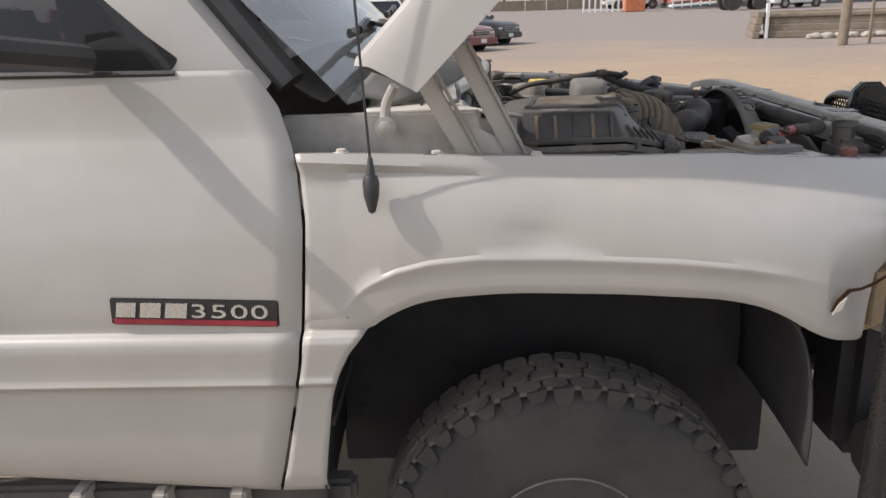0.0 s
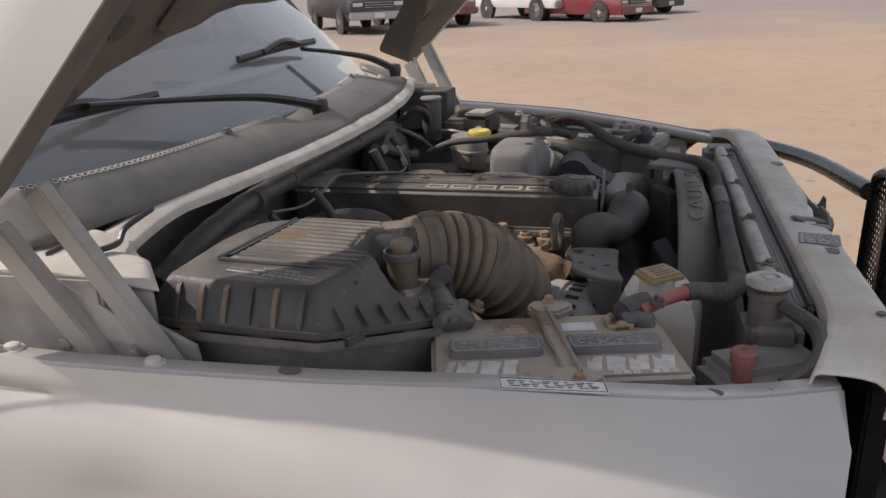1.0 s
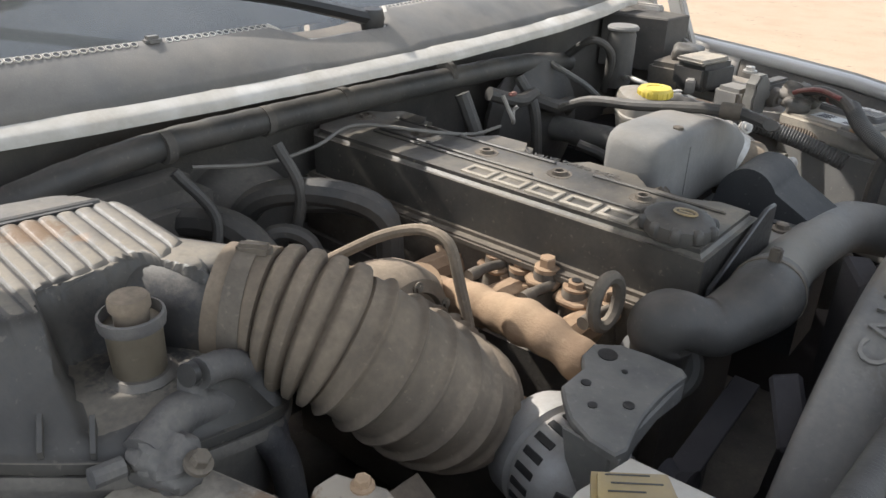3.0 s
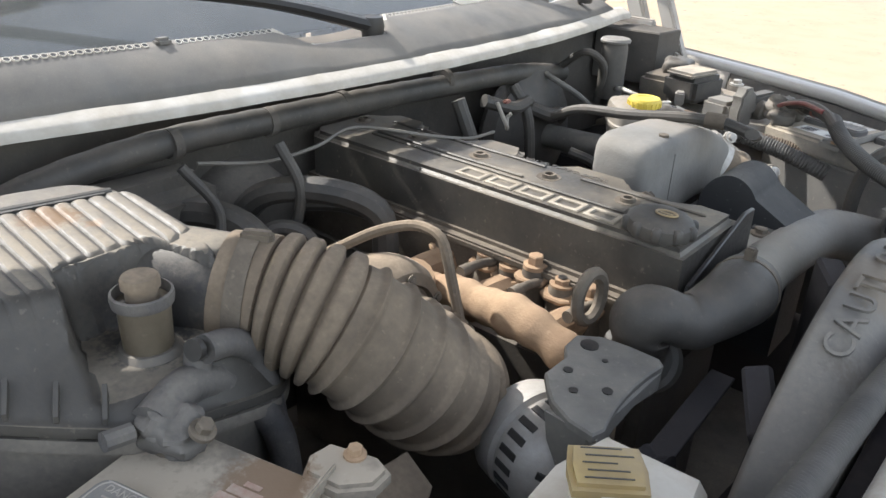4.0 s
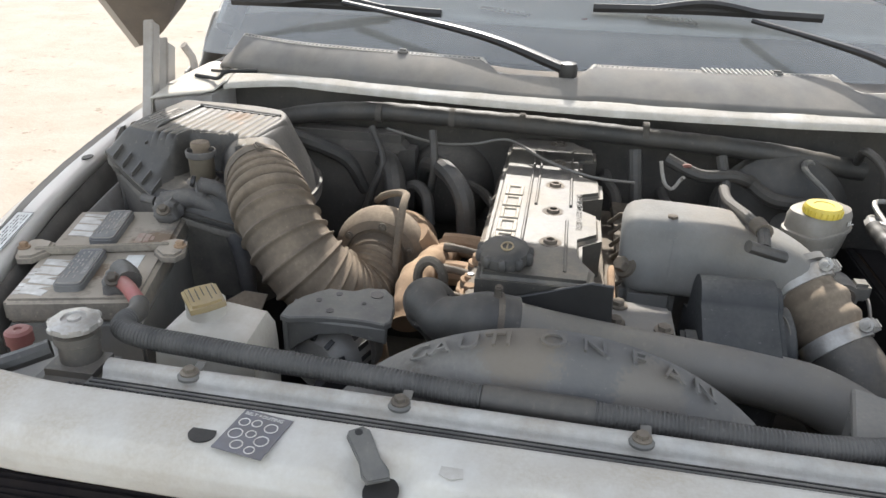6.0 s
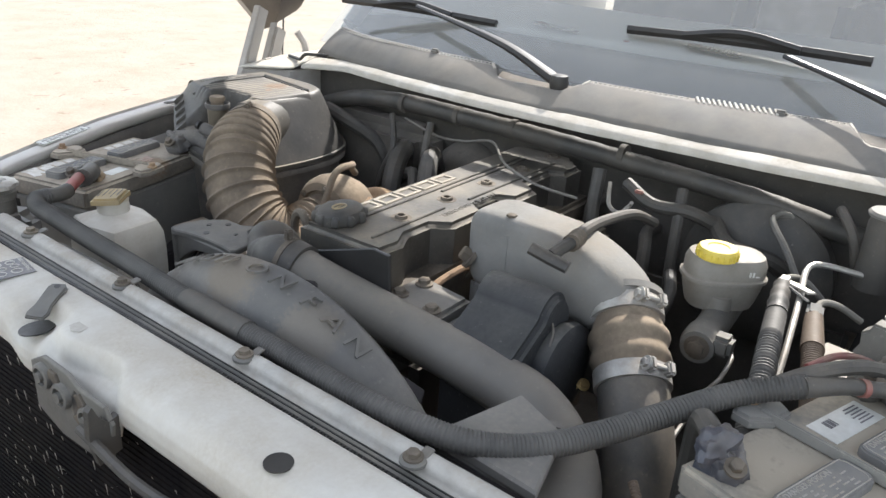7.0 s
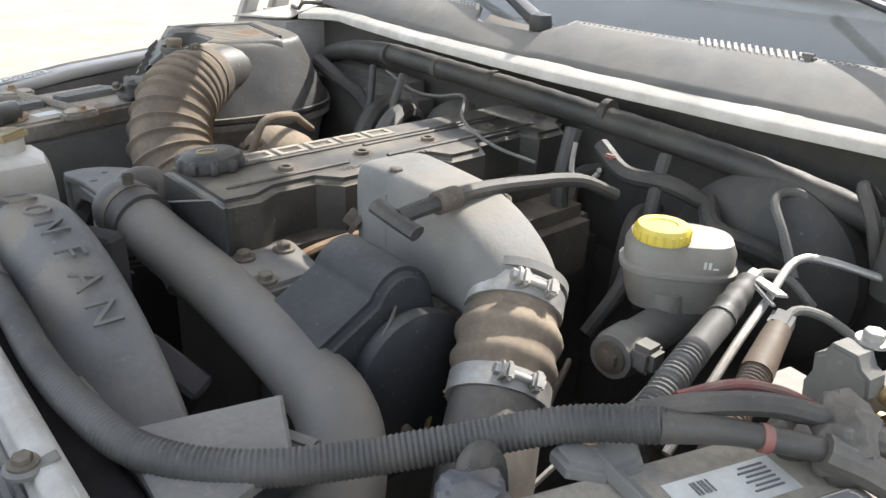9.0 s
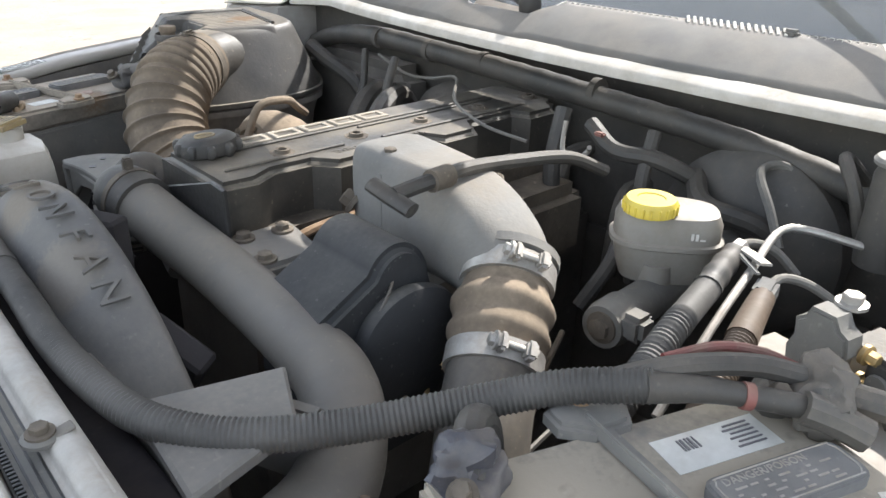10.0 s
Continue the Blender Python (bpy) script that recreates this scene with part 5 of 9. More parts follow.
# upper coolant hose and the long charge pipe behind the shroud
elbow = thing("coolant_hose", (0.64, 2.16, 0.98), "black rubber coolant hose elbow with wire clamp", "hose")
part("hose", tube([(0.640, 2.185, 0.955), (0.652, 2.158, 1.005), (0.662, 2.138, 1.045), (0.680, 2.138, 1.057), (0.700, 2.160, 1.048), (0.714, 2.188, 1.054), (0.727, 2.222, 1.066), (0.722, 2.262, 1.060)], lambda f, s: 0.032 + 0.006 * math.exp(-((f - 0.36) / 0.07) ** 2) - 0.004 * math.exp(-((f - 0.52) / 0.06) ** 2) + 0.0070 * max(0.0, min(1.0, (f - 0.66) / 0.2)), 60, 24), RUBBER, elbow)
part("thermostat_neck", lathe([(0.040, -0.02), (0.040, 0.0), (0.034, 0.006), (0.032, 0.05), (0.035, 0.055), (0.035, 0.062)], Matrix.Translation((0.645, 2.200, 0.955)) @ pose(0, 0, 0, 55, 0, 0), 24), ALU, elbow, "cast thermostat neck")
part("hose_clamp", tube([(0.7268, 2.234, 1.0655), (0.7255, 2.242, 1.0645)], 0.0402, 4, 22), DARK_STEEL, elbow, "spring clamp")
part("clamp_ear", block(0.012, 0.010, 0.020, Matrix.Translation((0.726, 2.238, 1.109)), 0.002), DARK_STEEL, elbow)
cpipe = thing("charge_pipe", (0.78, 2.6, 0.96), "long grey dust-filmed air pipe running behind the fan shroud", "pipe")
part("pipe", tube([(0.727, 2.235, 1.066), (0.716, 2.30, 1.048), (0.702, 2.40, 1.028), (0.702, 2.52, 1.016), (0.703, 2.595, 1.007), (0.709, 2.645, 1.0), (0.732, 2.692, 0.989), (0.774, 2.734, 0.974), (0.825, 2.751, 0.966), (0.890, 2.752, 0.962)], lambda f, s: 0.0345 + 0.004 * max(0.0, min(1.0, (f - 0.45) / 0.2)), 48, 20), PIPE_ALU, cpipe)
part("pipe_clamp", tube([(0.848, 2.752, 0.9645), (0.864, 2.752, 0.964)], 0.0415, 4, 22), STEEL, cpipe, "band clamp")

# cast intake elbow, its coupling and clamps
intake = thing("intake_elbow", (0.48, 2.56, 1.0), "cast aluminium intake elbow with a rubber coupling", "intake pipe")


def box_sweep(points, halves, n, seg=28):
    """A casting swept along a line, its section a rounded box that turns into a circle. halves: (fraction, half width, half height, squareness)."""
    line, total = spline(points, n)
    b = bmesh.new()
    rings = []
    for i, p in enumerate(line):
        tan = (Vector(line[min(i + 1, len(line) - 1)]) - Vector(line[max(i - 1, 0)])).normalized()
        side = Vector((1, 0, 0))
        side = (side - tan * side.dot(tan)).normalized()
        up = tan.cross(side)
        f = i / (len(line) - 1)
        w, h, q = (lerp_table([(row[0], row[c]) for row in halves], f) for c in (1, 2, 3))
        ring = []
        for k in range(seg):
            a = 2 * math.pi * k / seg
            c, s_ = math.cos(a), math.sin(a)
            ring.append(b.verts.new(Vector(p) + side * w * math.copysign(abs(c) ** (2 / q), c) + up * h * math.copysign(abs(s_) ** (2 / q), s_)))
        rings.append(ring)
    for r0, r1 in zip(rings, rings[1:]):
        for k in range(seg):
            b.faces.new((r0[k], r0[(k + 1) % seg], r1[(k + 1) % seg], r1[k]))
    b.faces.new(rings[0])
    b.faces.new(rings[-1])
    bmesh.ops.recalc_face_normals(b, faces=b.faces)
    return b


part("elbow_casting", box_sweep([(0.468, 2.405, 1.080), (0.470, 2.440, 1.081), (0.474, 2.510, 1.081), (0.479, 2.580, 1.078), (0.486, 2.630, 1.067), (0.495, 2.660, 1.053), (0.503, 2.674, 1.040)],
                                ((0, 0.034, 0.044, 3.5), (0.015, 0.042, 0.053, 4.5), (0.05, 0.047, 0.060, 6), (0.12, 0.050, 0.063, 7), (0.5, 0.051, 0.062, 6.5), (0.75, 0.050, 0.055, 4), (1.0, 0.047, 0.047, 2)), 70, 56), ALU, intake, "dull grey sand-cast elbow")
part("casting_rib", block(0.006, 0.010, 0.075, Matrix.Translation((0.5205, 2.478, 1.085)), 0.002), ALU, intake)
part("elbow_foot", block(0.105, 0.085, 0.09, Matrix.Translation((0.462, 2.452, 0.985)), 0.012, 3), ALU, intake)
part("elbow_boss", lathe([(0.014, -0.05), (0.014, 0.0), (0.012, 0.003), (0, 0.003)], Matrix.Translation((0.502, 2.472, 1.136)), 14), ALU, intake)
part("elbow_bolt", bolt((0.502, 2.472, 1.138), r=0.008, h=0.009), DARK_STEEL, intake)
part("elbow_lug", bolt((0.512, 2.415, 1.06), (0.4, -0.6, 0.5), 0.012, 0.02), DARK_STEEL, intake)
U0, U1 = Vector((0.499, 2.668, 1.052)), Vector((0.566, 2.716, 0.996))
ax_ = (U1 - U0).normalized()
part("coupling", tube([U0 - ax_ * 0.012, U0 + ax_ * 0.03, U0 + ax_ * 0.06, U1 + ax_ * 0.02], lambda f, s: 0.0465 + 0.0095 * math.exp(-((f - 0.40) / 0.10) ** 2) + 0.0080 * math.exp(-((f - 0.64) / 0.09) ** 2), 40, 24), HOSE, intake, "brown dusty rubber coupling with bulges")
for c in (U0, U1):
    band = part("band_clamp", tube([c - ax_ * 0.011, c - ax_ * 0.004, c + ax_ * 0.004, c + ax_ * 0.012], 0.0512, 4, 30), STEEL, intake, "shiny steel band clamp")
    side = ax_.cross(Vector((0, 0, 1))).normalized()
    outw = (Vector((0.55, 0.75, 0.1)) - ax_ * Vector((0.55, 0.75, 0.1)).dot(ax_)).normalized()
    tang = ax_.cross(outw)
    p = c + outw * 0.055
    q3 = Matrix((tang, ax_, outw)).transposed().to_4x4()
    part("clamp_lug", block(0.012, 0.019, 0.016, Matrix.Translation(p - tang * 0.014) @ q3, 0.003), STEEL, band)
    part("clamp_lug", block(0.010, 0.019, 0.016, Matrix.Translation(p + tang * 0.016) @ q3, 0.003), STEEL, band)
    part("clamp_screw", tube([p - tang * 0.022, p + tang * 0.030], lambda f, s: 0.0036, 6, 10), STEEL, band)
    part("clamp_nut", bolt(p + tang * 0.022, tuple(tang), 0.0065, 0.008), STEEL, band)
part("elbow_lip", tube([U0 - ax_ * 0.026, U0 - ax_ * 0.021, U0 - ax_ * 0.016], 0.0530, 4, 32), ALU, intake, "cast rim at the elbow's outlet")
part("lower_pipe", tube([U1 + ax_ * 0.005, U1 + ax_ * 0.06, U1 + ax_ * 0.11 + Vector((0, 0, -0.02)), (0.70, 2.80, 0.82)], 0.047, 16, 20), BLACK, intake, "black lower charge pipe")

# intake heater box, timing-case plate and black cover
fbox = thing("filter_housing", (0.6, 2.55, 0.86), "black plastic filter cover with a domed top", "filter housing")


XZ = lambda y: Matrix(((1, 0, 0, 0), (0, 0, 1, y), (0, 1, 0, 0), (0, 0, 0, 1)))
arch = [(0.602 + 0.044 * math.sin(radians(a)), 1.046 + 0.054 * math.cos(radians(a))) for a in range(-86, 60, 8)]
part("cover_body", prism([(0.708, 0.84), (0.708, 1.028), (0.700, 1.042)] + list(reversed(arch)) + [(0.548, 1.020), (0.520, 1.012), (0.505, 0.84)], 0.108, XZ(2.506) @ Matrix.Rotation(0.0, 4, "X"), 0.009, 3), FBOX, fbox)
part("cover_shoulder", prism([(0.704, 2.480), (0.640, 2.484), (0.640, 2.510), (0.704, 2.510)], 0.045, Matrix.Translation((0, 0, 0.995)), 0.006, 2), FBOX, fbox)
part("cover_drum", lathe([(0.0, 0.0), (0.060, 0.0), (0.072, 0.006), (0.074, 0.016), (0.068, 0.030), (0.0, 0.034)], Matrix.Translation((0.600, 2.640, 0.985)) @ pose(0, 0, 0, 90, 0, 0), 40), FBOX, fbox, "round black end of the filter cover")
for z in (1.0, 1.03):
    part("cover_clip", block(0.006, 0.012, 0.022, Matrix.Translation((0.708, 2.51, z)), 0.002, 1), BLACK_CLEAN, fbox)
part("cover_wire", tube([(0.600, 2.600, 1.066), (0.625, 2.622, 1.058), (0.650, 2.628, 1.03), (0.660, 2.628, 0.98)], 0.0018, 16, 6), BLACK, fbox, "thin black wire")
gear = part("timing_plate", prism([(0.585, 2.375), (0.690, 2.372), (0.690, 2.475), (0.60, 2.475)], 0.060, Matrix.Translation((0, 0, 0.986)), 0.006, 2), ALU, engine, "cast aluminium housing with bolts")
for x, y in ((0.661, 2.394), (0.670, 2.458), (0.612, 2.40)):
    part("plate_bolt", bolt((x, y, 1.046), r=0.009, h=0.010), DARK_STEEL, gear)
part("hose_shield", prism([(2.20, 1.03), (2.21, 1.062), (2.355, 1.110), (2.385, 1.108), (2.388, 1.05), (2.36, 1.03)], 0.005, Matrix(((0, 0, 1, 0.672), (1, 0, 0, 0), (0, 1, 0, 0), (0, 0, 0, 1))), 0.0015, 1), BLACK_CLEAN, engine, "thin black shield plate")
part("linkage_strip", bar_between((0.462, 2.525, 1.032), (0.470, 2.600, 1.030), 0.012, 0.003, (0, 0, 1)), BRASS, engine, "gold passivated strip")
for k in range(3):
    part("linkage_nut", bolt((0.566 - 0.004 * k, 2.622 + 0.012 * k, 0.955), (0.5, 0.5, 0.7), 0.006, 0.008), BRASS, engine)
part("throttle_linkage", tube([(0.556, 2.612, 0.94), (0.575, 2.63, 0.935), (0.60, 2.65, 0.925)], 0.003, 20, 8), BRASS, engine, "small brassy linkage")
part("fuel_line", tube([(0.62, 2.40, 1.01), (0.58, 2.395, 1.03), (0.50, 2.395, 1.035), (0.44, 2.40, 1.02)], 0.006, 18, 8), RUST, engine)
part("fuel_line", tube([(0.60, 2.44, 0.97), (0.62, 2.66, 0.93), (0.60, 2.72, 0.92)], 0.006, 18, 8), DARK_STEEL, engine)
b = None
for k in range(6):
    b = tube([(0.25 + 0.05 * k, 2.40, 1.02), (0.26 + 0.05 * k, 2.43, 1.045), (0.30 + 0.04 * k, 2.47, 1.0), (0.33 + 0.04 * k, 2.48, 0.93)], 0.004, 14, 6, b)
pieces("injector_line", b, DARK_STEEL, engine)
part("inlet_plenum", block(0.36, 0.10, 0.12, Matrix.Translation((0.30, 2.44, 0.96)), 0.02), DARK_STEEL, engine)
dip = thing("dipstick", (0.535, 2.596, 1.05), "black dipstick with T handle and curved tube", "dipstick")
part("dipstick_tube", tube([(0.238, 2.594, 1.094), (0.30, 2.580, 1.122), (0.39, 2.571, 1.134), (0.48, 2.580, 1.147), (0.535, 2.590, 1.150)], 0.0085, 24, 10), RUBBER, dip)
part("dipstick_collar", tube([(0.515, 2.588, 1.1495), (0.545, 2.592, 1.150)], 0.0125, 5, 12), DARK_STEEL, dip)
part("dipstick_stem", tube([(0.54, 2.591, 1.150), (0.565, 2.588, 1.147), (0.588, 2.585, 1.143)], 0.0088, 6, 10), RUBBER, dip)
part("dipstick_handle", tube([(0.598, 2.560, 1.150), (0.593, 2.585, 1.142), (0.587, 2.612, 1.134)], 0.0108, 6, 12, oval=0.75), RUBBER, dip)


# ---- air filter box and corrugated hose ----
filt = thing("air_filter_box", (0.30, 1.66, 0.92), "dusty black air filter box with ribbed lid and stained top", "air filter box")
FLG = [(0.135, 1.520), (0.345, 1.498), (0.385, 1.510), (0.480, 1.640), (0.485, 1.700), (0.470, 1.79), (0.40, 1.835), (0.25, 1.845), (0.15, 1.80), (0.12, 1.70)]



def loft_outlines(outlines, name, mat, parent, label=""):
    n = len(outlines[0])
    verts = [v for o in outlines for v in o]
    faces = []
    for i in range(len(outlines) - 1):
        for k in range(n):
            faces.append((i * n + k, i * n + (k + 1) % n, (i + 1) * n + (k + 1) % n, (i + 1) * n + k))
    faces.append(tuple(range(n)))
    faces.append(tuple((len(outlines) - 1) * n + k for k in range(n)))
    return mesh_object(name, verts, faces, mat, parent, label, 40)


def dense(o, k=4):
    return [(a[0] + (b_[0] - a[0]) * i / k, a[1] + (b_[1] - a[1]) * i / k) for a, b_ in zip(o, o[1:] + o[:1]) for i in range(k)]


def parting(y):
    """The line where lid and base meet falls towards the engine."""
    return max(1.046, 1.127 - 0.275 * (y - 1.495))


OUT_ = [Vector((x, y, 0)) for x, y, z in spline([(x, y, 0) for x, y in FLG + FLG[:1]], 161)[0][:-1]]


def edge_distance(x, y):
    return min(math.hypot(x - p.x, y - p.y) for p in OUT_)


def lid_height(x, y, d):
    """Side faces that lean inwards, a flat top with soft edges, and an open scoop round the gauge."""
    front = max(0.0, min(1.0, (x - 0.30) / 0.12)) * max(0.0, min(1.0, (1.74 - y) / 0.08))
    rise = parting(y) + d * (2.1 - 1.15 * front)
    top = 1.1690 - 0.030 * max(0.0, (y - 1.772) / 0.06) ** 2
    k = 0.012
    h = max(0.0, k - abs(rise - top)) / k
    z = min(rise, top) - h * h * k * 0.25
    half = 0.040 + 0.30 * max(0.0, x - 0.37)
    q = (max(0.0, min(1.0, (x - 0.362) / 0.012))) * max(0.0, min(1.0, (half + 0.008 - abs(y - 1.697)) / 0.012))
    return z + (min(z, 1.104 - 0.10 * max(0.0, x - 0.42)) - z) * q * q * (3 - 2 * q)


def lid_mesh():
    cx, cy, nr, n = 0.325, 1.685, 44, len(OUT_)
    verts, faces = [], []
    for j in range(nr + 1):
        f = 1 - (1 - j / nr) ** 1.0
        for p in OUT_:
            x, y = cx + (p.x - cx) * f, cy + (p.y - cy) * f
            verts.append((x, y, lid_height(x, y, edge_distance(x, y))))
    for grow, dz in ((1.028, -0.001), (1.032, -0.006), (1.028, -0.010), (1.0, -0.011)):
        for p in OUT_:
            verts.append((cx + (p.x - cx) * grow, cy + (p.y - cy) * grow, parting(p.y) + dz))
    for j in range(nr + 4):
        for i in range(n):
            faces.append((j * n + i, j * n + (i + 1) % n, (j + 1) * n + (i + 1) % n, (j + 1) * n + i))
    return verts, faces


lid = mesh_object("lid", *lid_mesh(), BOX, filt, "ribbed lid, sand-dusted with a rusty stain", 50)


def base_ring(grow, z, follow):
    cx, cy = 0.325, 1.685
    return [(cx + (p.x - cx) * grow, cy + (p.y - cy) * grow, z + (parting(p.y) - 1.08) * follow) for p in OUT_]


base_ = loft_outlines([base_ring(0.86, 0.88, 0), base_ring(0.93, 1.0, 0.4), base_ring(0.975, 1.052, 1), base_ring(1.02, 1.054, 1), base_ring(1.024, 1.060, 1), base_ring(1.02, 1.066, 1)], "base", BOX_SIDE, filt)


def on_lid(x, y):
    return lid_height(x, y, edge_distance(x, y))


def ribbed(u, v):
    y = 1.604 + 0.190 * u
    x0 = 0.206 + 0.032 * u
    x1 = lerp_table([(0.0, 0.402), (0.28, 0.410), (0.34, 0.366), (0.68, 0.360), (0.80, 0.386), (1.0, 0.372)], u)
    rim = math.sin(math.pi * min(1.0, 14 * min(v, 1 - v), 30 * min(u, 1 - u)) / 2)
    w = abs(math.sin(math.pi * 12 * u)) ** 0.7 * rim
    x, yy = x0 + (x1 - x0) * v, y - 0.014 * v
    return (x, yy, on_lid(x, yy) - 0.0016 + 0.0026 * rim + 0.0027 * w)


grid(ribbed, 145, 25, "ribbed_top", BOX, lid, "pale dusty ribs with a rusty stain", 60)
part("lid_ridge", tube([(x, y, on_lid(x, y) + 0.002) for x, y in ((0.203, 1.598), (0.214, 1.66), (0.226, 1.72), (0.236, 1.772))], 0.0042, 24, 8), BOX, lid, "raised rear ridge")
part("lid_ridge", tube([(x, y, on_lid(x, y) + 0.001) for x, y in ((0.203, 1.598), (0.270, 1.592), (0.340, 1.587), (0.394, 1.584))], 0.0034, 24, 8), BOX, lid)
part("ridge_slot", bar_between((0.211, 1.608, 1.1700), (0.240, 1.764, 1.1700), 0.005, 0.006, (0, 0, 1), 0), BLACK_CLEAN, lid, "dark slot behind the ribs")
mb = Matrix.Translation((0.230, 1.5790, 1.1694)) @ pose(0, 0, 0, 0, 0, -9)
for words, x, y in (("WARNING", 0.044, 0.0), ("DO NOT", 0.0, -0.0092), ("STARTING FLUIDS", 0.060, -0.0092), ("ENGINE DAMAGE", 0.056, -0.0184), ("CAN RESULT", 0.030, -0.0276)):
    lettering("lid_text", words, 0.0092 if y == 0.0 else 0.0080, PRINT_DIM, lid, mb @ Matrix.Translation((x, y, 0.0)) @ Matrix.Diagonal((1.2 if y == 0.0 else 1.0, 1, 1, 1)), 0.0006)
bars("lid_print", PRINT_DIM, lid, mb, [(0.036, -0.0092, 0.018, 0.0052), (0.002, -0.0184, 0.048, 0.0052)], 0.0008)
# gussets between the lid's outer side and its flange
for k in range(6):
    x = 0.178 + 0.034 * k
    y = min(p.y for p in OUT_ if abs(p.x - x) < 0.02 and p.y < 1.6)
    z = parting(y)
    part("rib", prism([(y - 0.001, z - 0.002), (y - 0.001, z + 0.002), (y + 0.004, z + 0.016), (y + 0.011, z + 0.0275), (y + 0.017, z + 0.037), (y + 0.024, z + 0.040), (y + 0.024, z - 0.002)], 0.006, Matrix(((0, 0, 1, x), (1, 0, 0, 0), (0, 1, 0, 0), (0, 0, 0, 1))), 0.0006, 1), HOSE if k in (1, 2, 4) else BOX, lid)
for k in range(5):
    p = Vector((0.390, 1.522, 0)).lerp(Vector((0.478, 1.650, 0)), 0.04 + 0.21 * k)
    part("rib", prism([(-0.014, -0.004), (0.006, 0.002), (0.006, 0.008), (-0.014, 0.026)], 0.004, Matrix.Translation((p.x + 0.003, p.y - 0.002, parting(p.y))) @ pose(0, 0, 0, 90, 0, -34), 0.0006, 1), BOX, lid)
for x, y, a in ((0.452, 1.602, 55), (0.405, 1.530, 55), (0.30, 1.503, -6), (0.20, 1.513, -6), (0.486, 1.665, 75)):
    part("clip", block(0.030, 0.009, 0.016, Matrix.Translation((x, y, parting(y) - 0.014)) @ pose(0, 0, 0, 0, 0, a), 0.003), BOX, filt)
b = None
for k in range(9):
    b = block(0.006, 0.008, 0.12, Matrix.Translation((0.175 + 0.026 * k, 1.545 - 0.003 * k, 1.000)), 0.002, 1, b)
pieces("base_rib", b, BOX_SIDE, base_)
# outlet neck and gauge
part("outlet_neck", tube([(0.290, 1.730, 1.100), (0.340, 1.756, 1.112), (0.390, 1.780, 1.117), (0.420, 1.800, 1.116)], lambda f, s: lerp_table([(0, 0.060), (0.5, 0.056), (1, 0.052)], f), 12, 22), BOX, filt)
part("gauge_seat", lathe([(0.027, -0.02), (0.029, 0.0), (0.024, 0.005), (0, 0.005)], Matrix.Translation((0.420, 1.697, 1.102)), 24), BLACK, filt)
gauge = part("restriction_gauge", lathe([(0, -0.05), (0.0232, -0.05), (0.0248, 0.004), (0.0248, 0.007)], Matrix.Translation((0.420, 1.697, 1.142)) @ Matrix.Diagonal((0.87, 0.87, 1, 1)), 24), AMBER, filt, "small dusty amber gauge")
part("gauge_rim", lathe([(0.0245, 0.003), (0.0285, 0.005), (0.0295, 0.010), (0.0290, 0.015), (0.0265, 0.016), (0.0250, 0.011), (0.0240, 0.002), (0.010, 0.002)], Matrix.Translation((0.420, 1.697, 1.142)) @ Matrix.Diagonal((0.87, 0.87, 1, 1)), 28), BOOT, gauge, "dusty grey rim")
part("gauge_cap", lathe([(0.0150, -0.016), (0.0155, 0.004), (0.0182, 0.005), (0.0182, 0.012), (0.0165, 0.0145), (0, 0.0145)], Matrix.Translation((0.420, 1.697, 1.157)) @ Matrix.Diagonal((0.87, 0.87, 1, 1)), 24), HOSE, gauge, "brown dusty cap")

hose = thing("intake_hose", (0.52, 1.90, 0.9), "brown dust-caked corrugated rubber intake hose", "hose")


def bellows(f, s):
    """A plain cuff, four tight rings with deep grooves, then wide folds with thin raised ridges."""
    r = lerp_table([(0, 0.056), (0.10, 0.058), (0.14, 0.060), (0.30, 0.065), (0.55, 0.067), (0.72, 0.064), (0.86, 0.054), (1.0, 0.046)], f)
    if 0.10 < f < 0.262:
        ph = ((f - 0.10) / 0.0405) % 1.0
        r += 0.0045 - 0.0100 * math.exp(-((min(ph, 1 - ph)) / 0.15) ** 2)
    elif f >= 0.262:
        w = 0.066 - 0.026 * max(0.0, min(1.0, (f - 0.62) / 0.3))
        ph = ((f - 0.262) / w) % 1.0
        r += 0.0062 * math.exp(-((ph - 0.5) / 0.11) ** 2) - 0.0022
    return r


part("bellows", tube([(0.402, 1.788, 1.117), (0.440, 1.814, 1.112), (0.482, 1.842, 1.096), (0.513, 1.871, 1.066), (0.532, 1.903, 1.030), (0.535, 1.938, 0.995), (0.524, 1.972, 0.972), (0.498, 1.996, 0.966), (0.462, 2.004, 0.980), (0.425, 2.004, 0.987)], bellows, 300, 36), HOSE, hose)
part("hose_band", tube([(0.414, 1.796, 1.1155), (0.428, 1.806, 1.1140)], 0.0598, 4, 32), DARK_STEEL, hose, "rusty clamp band")
part("band_screw", block(0.03, 0.012, 0.012, Matrix.Translation((0.430, 1.806, 1.174)) @ pose(0, 0, 0, 0, 0, 35), 0.003), DARK_STEEL, hose)


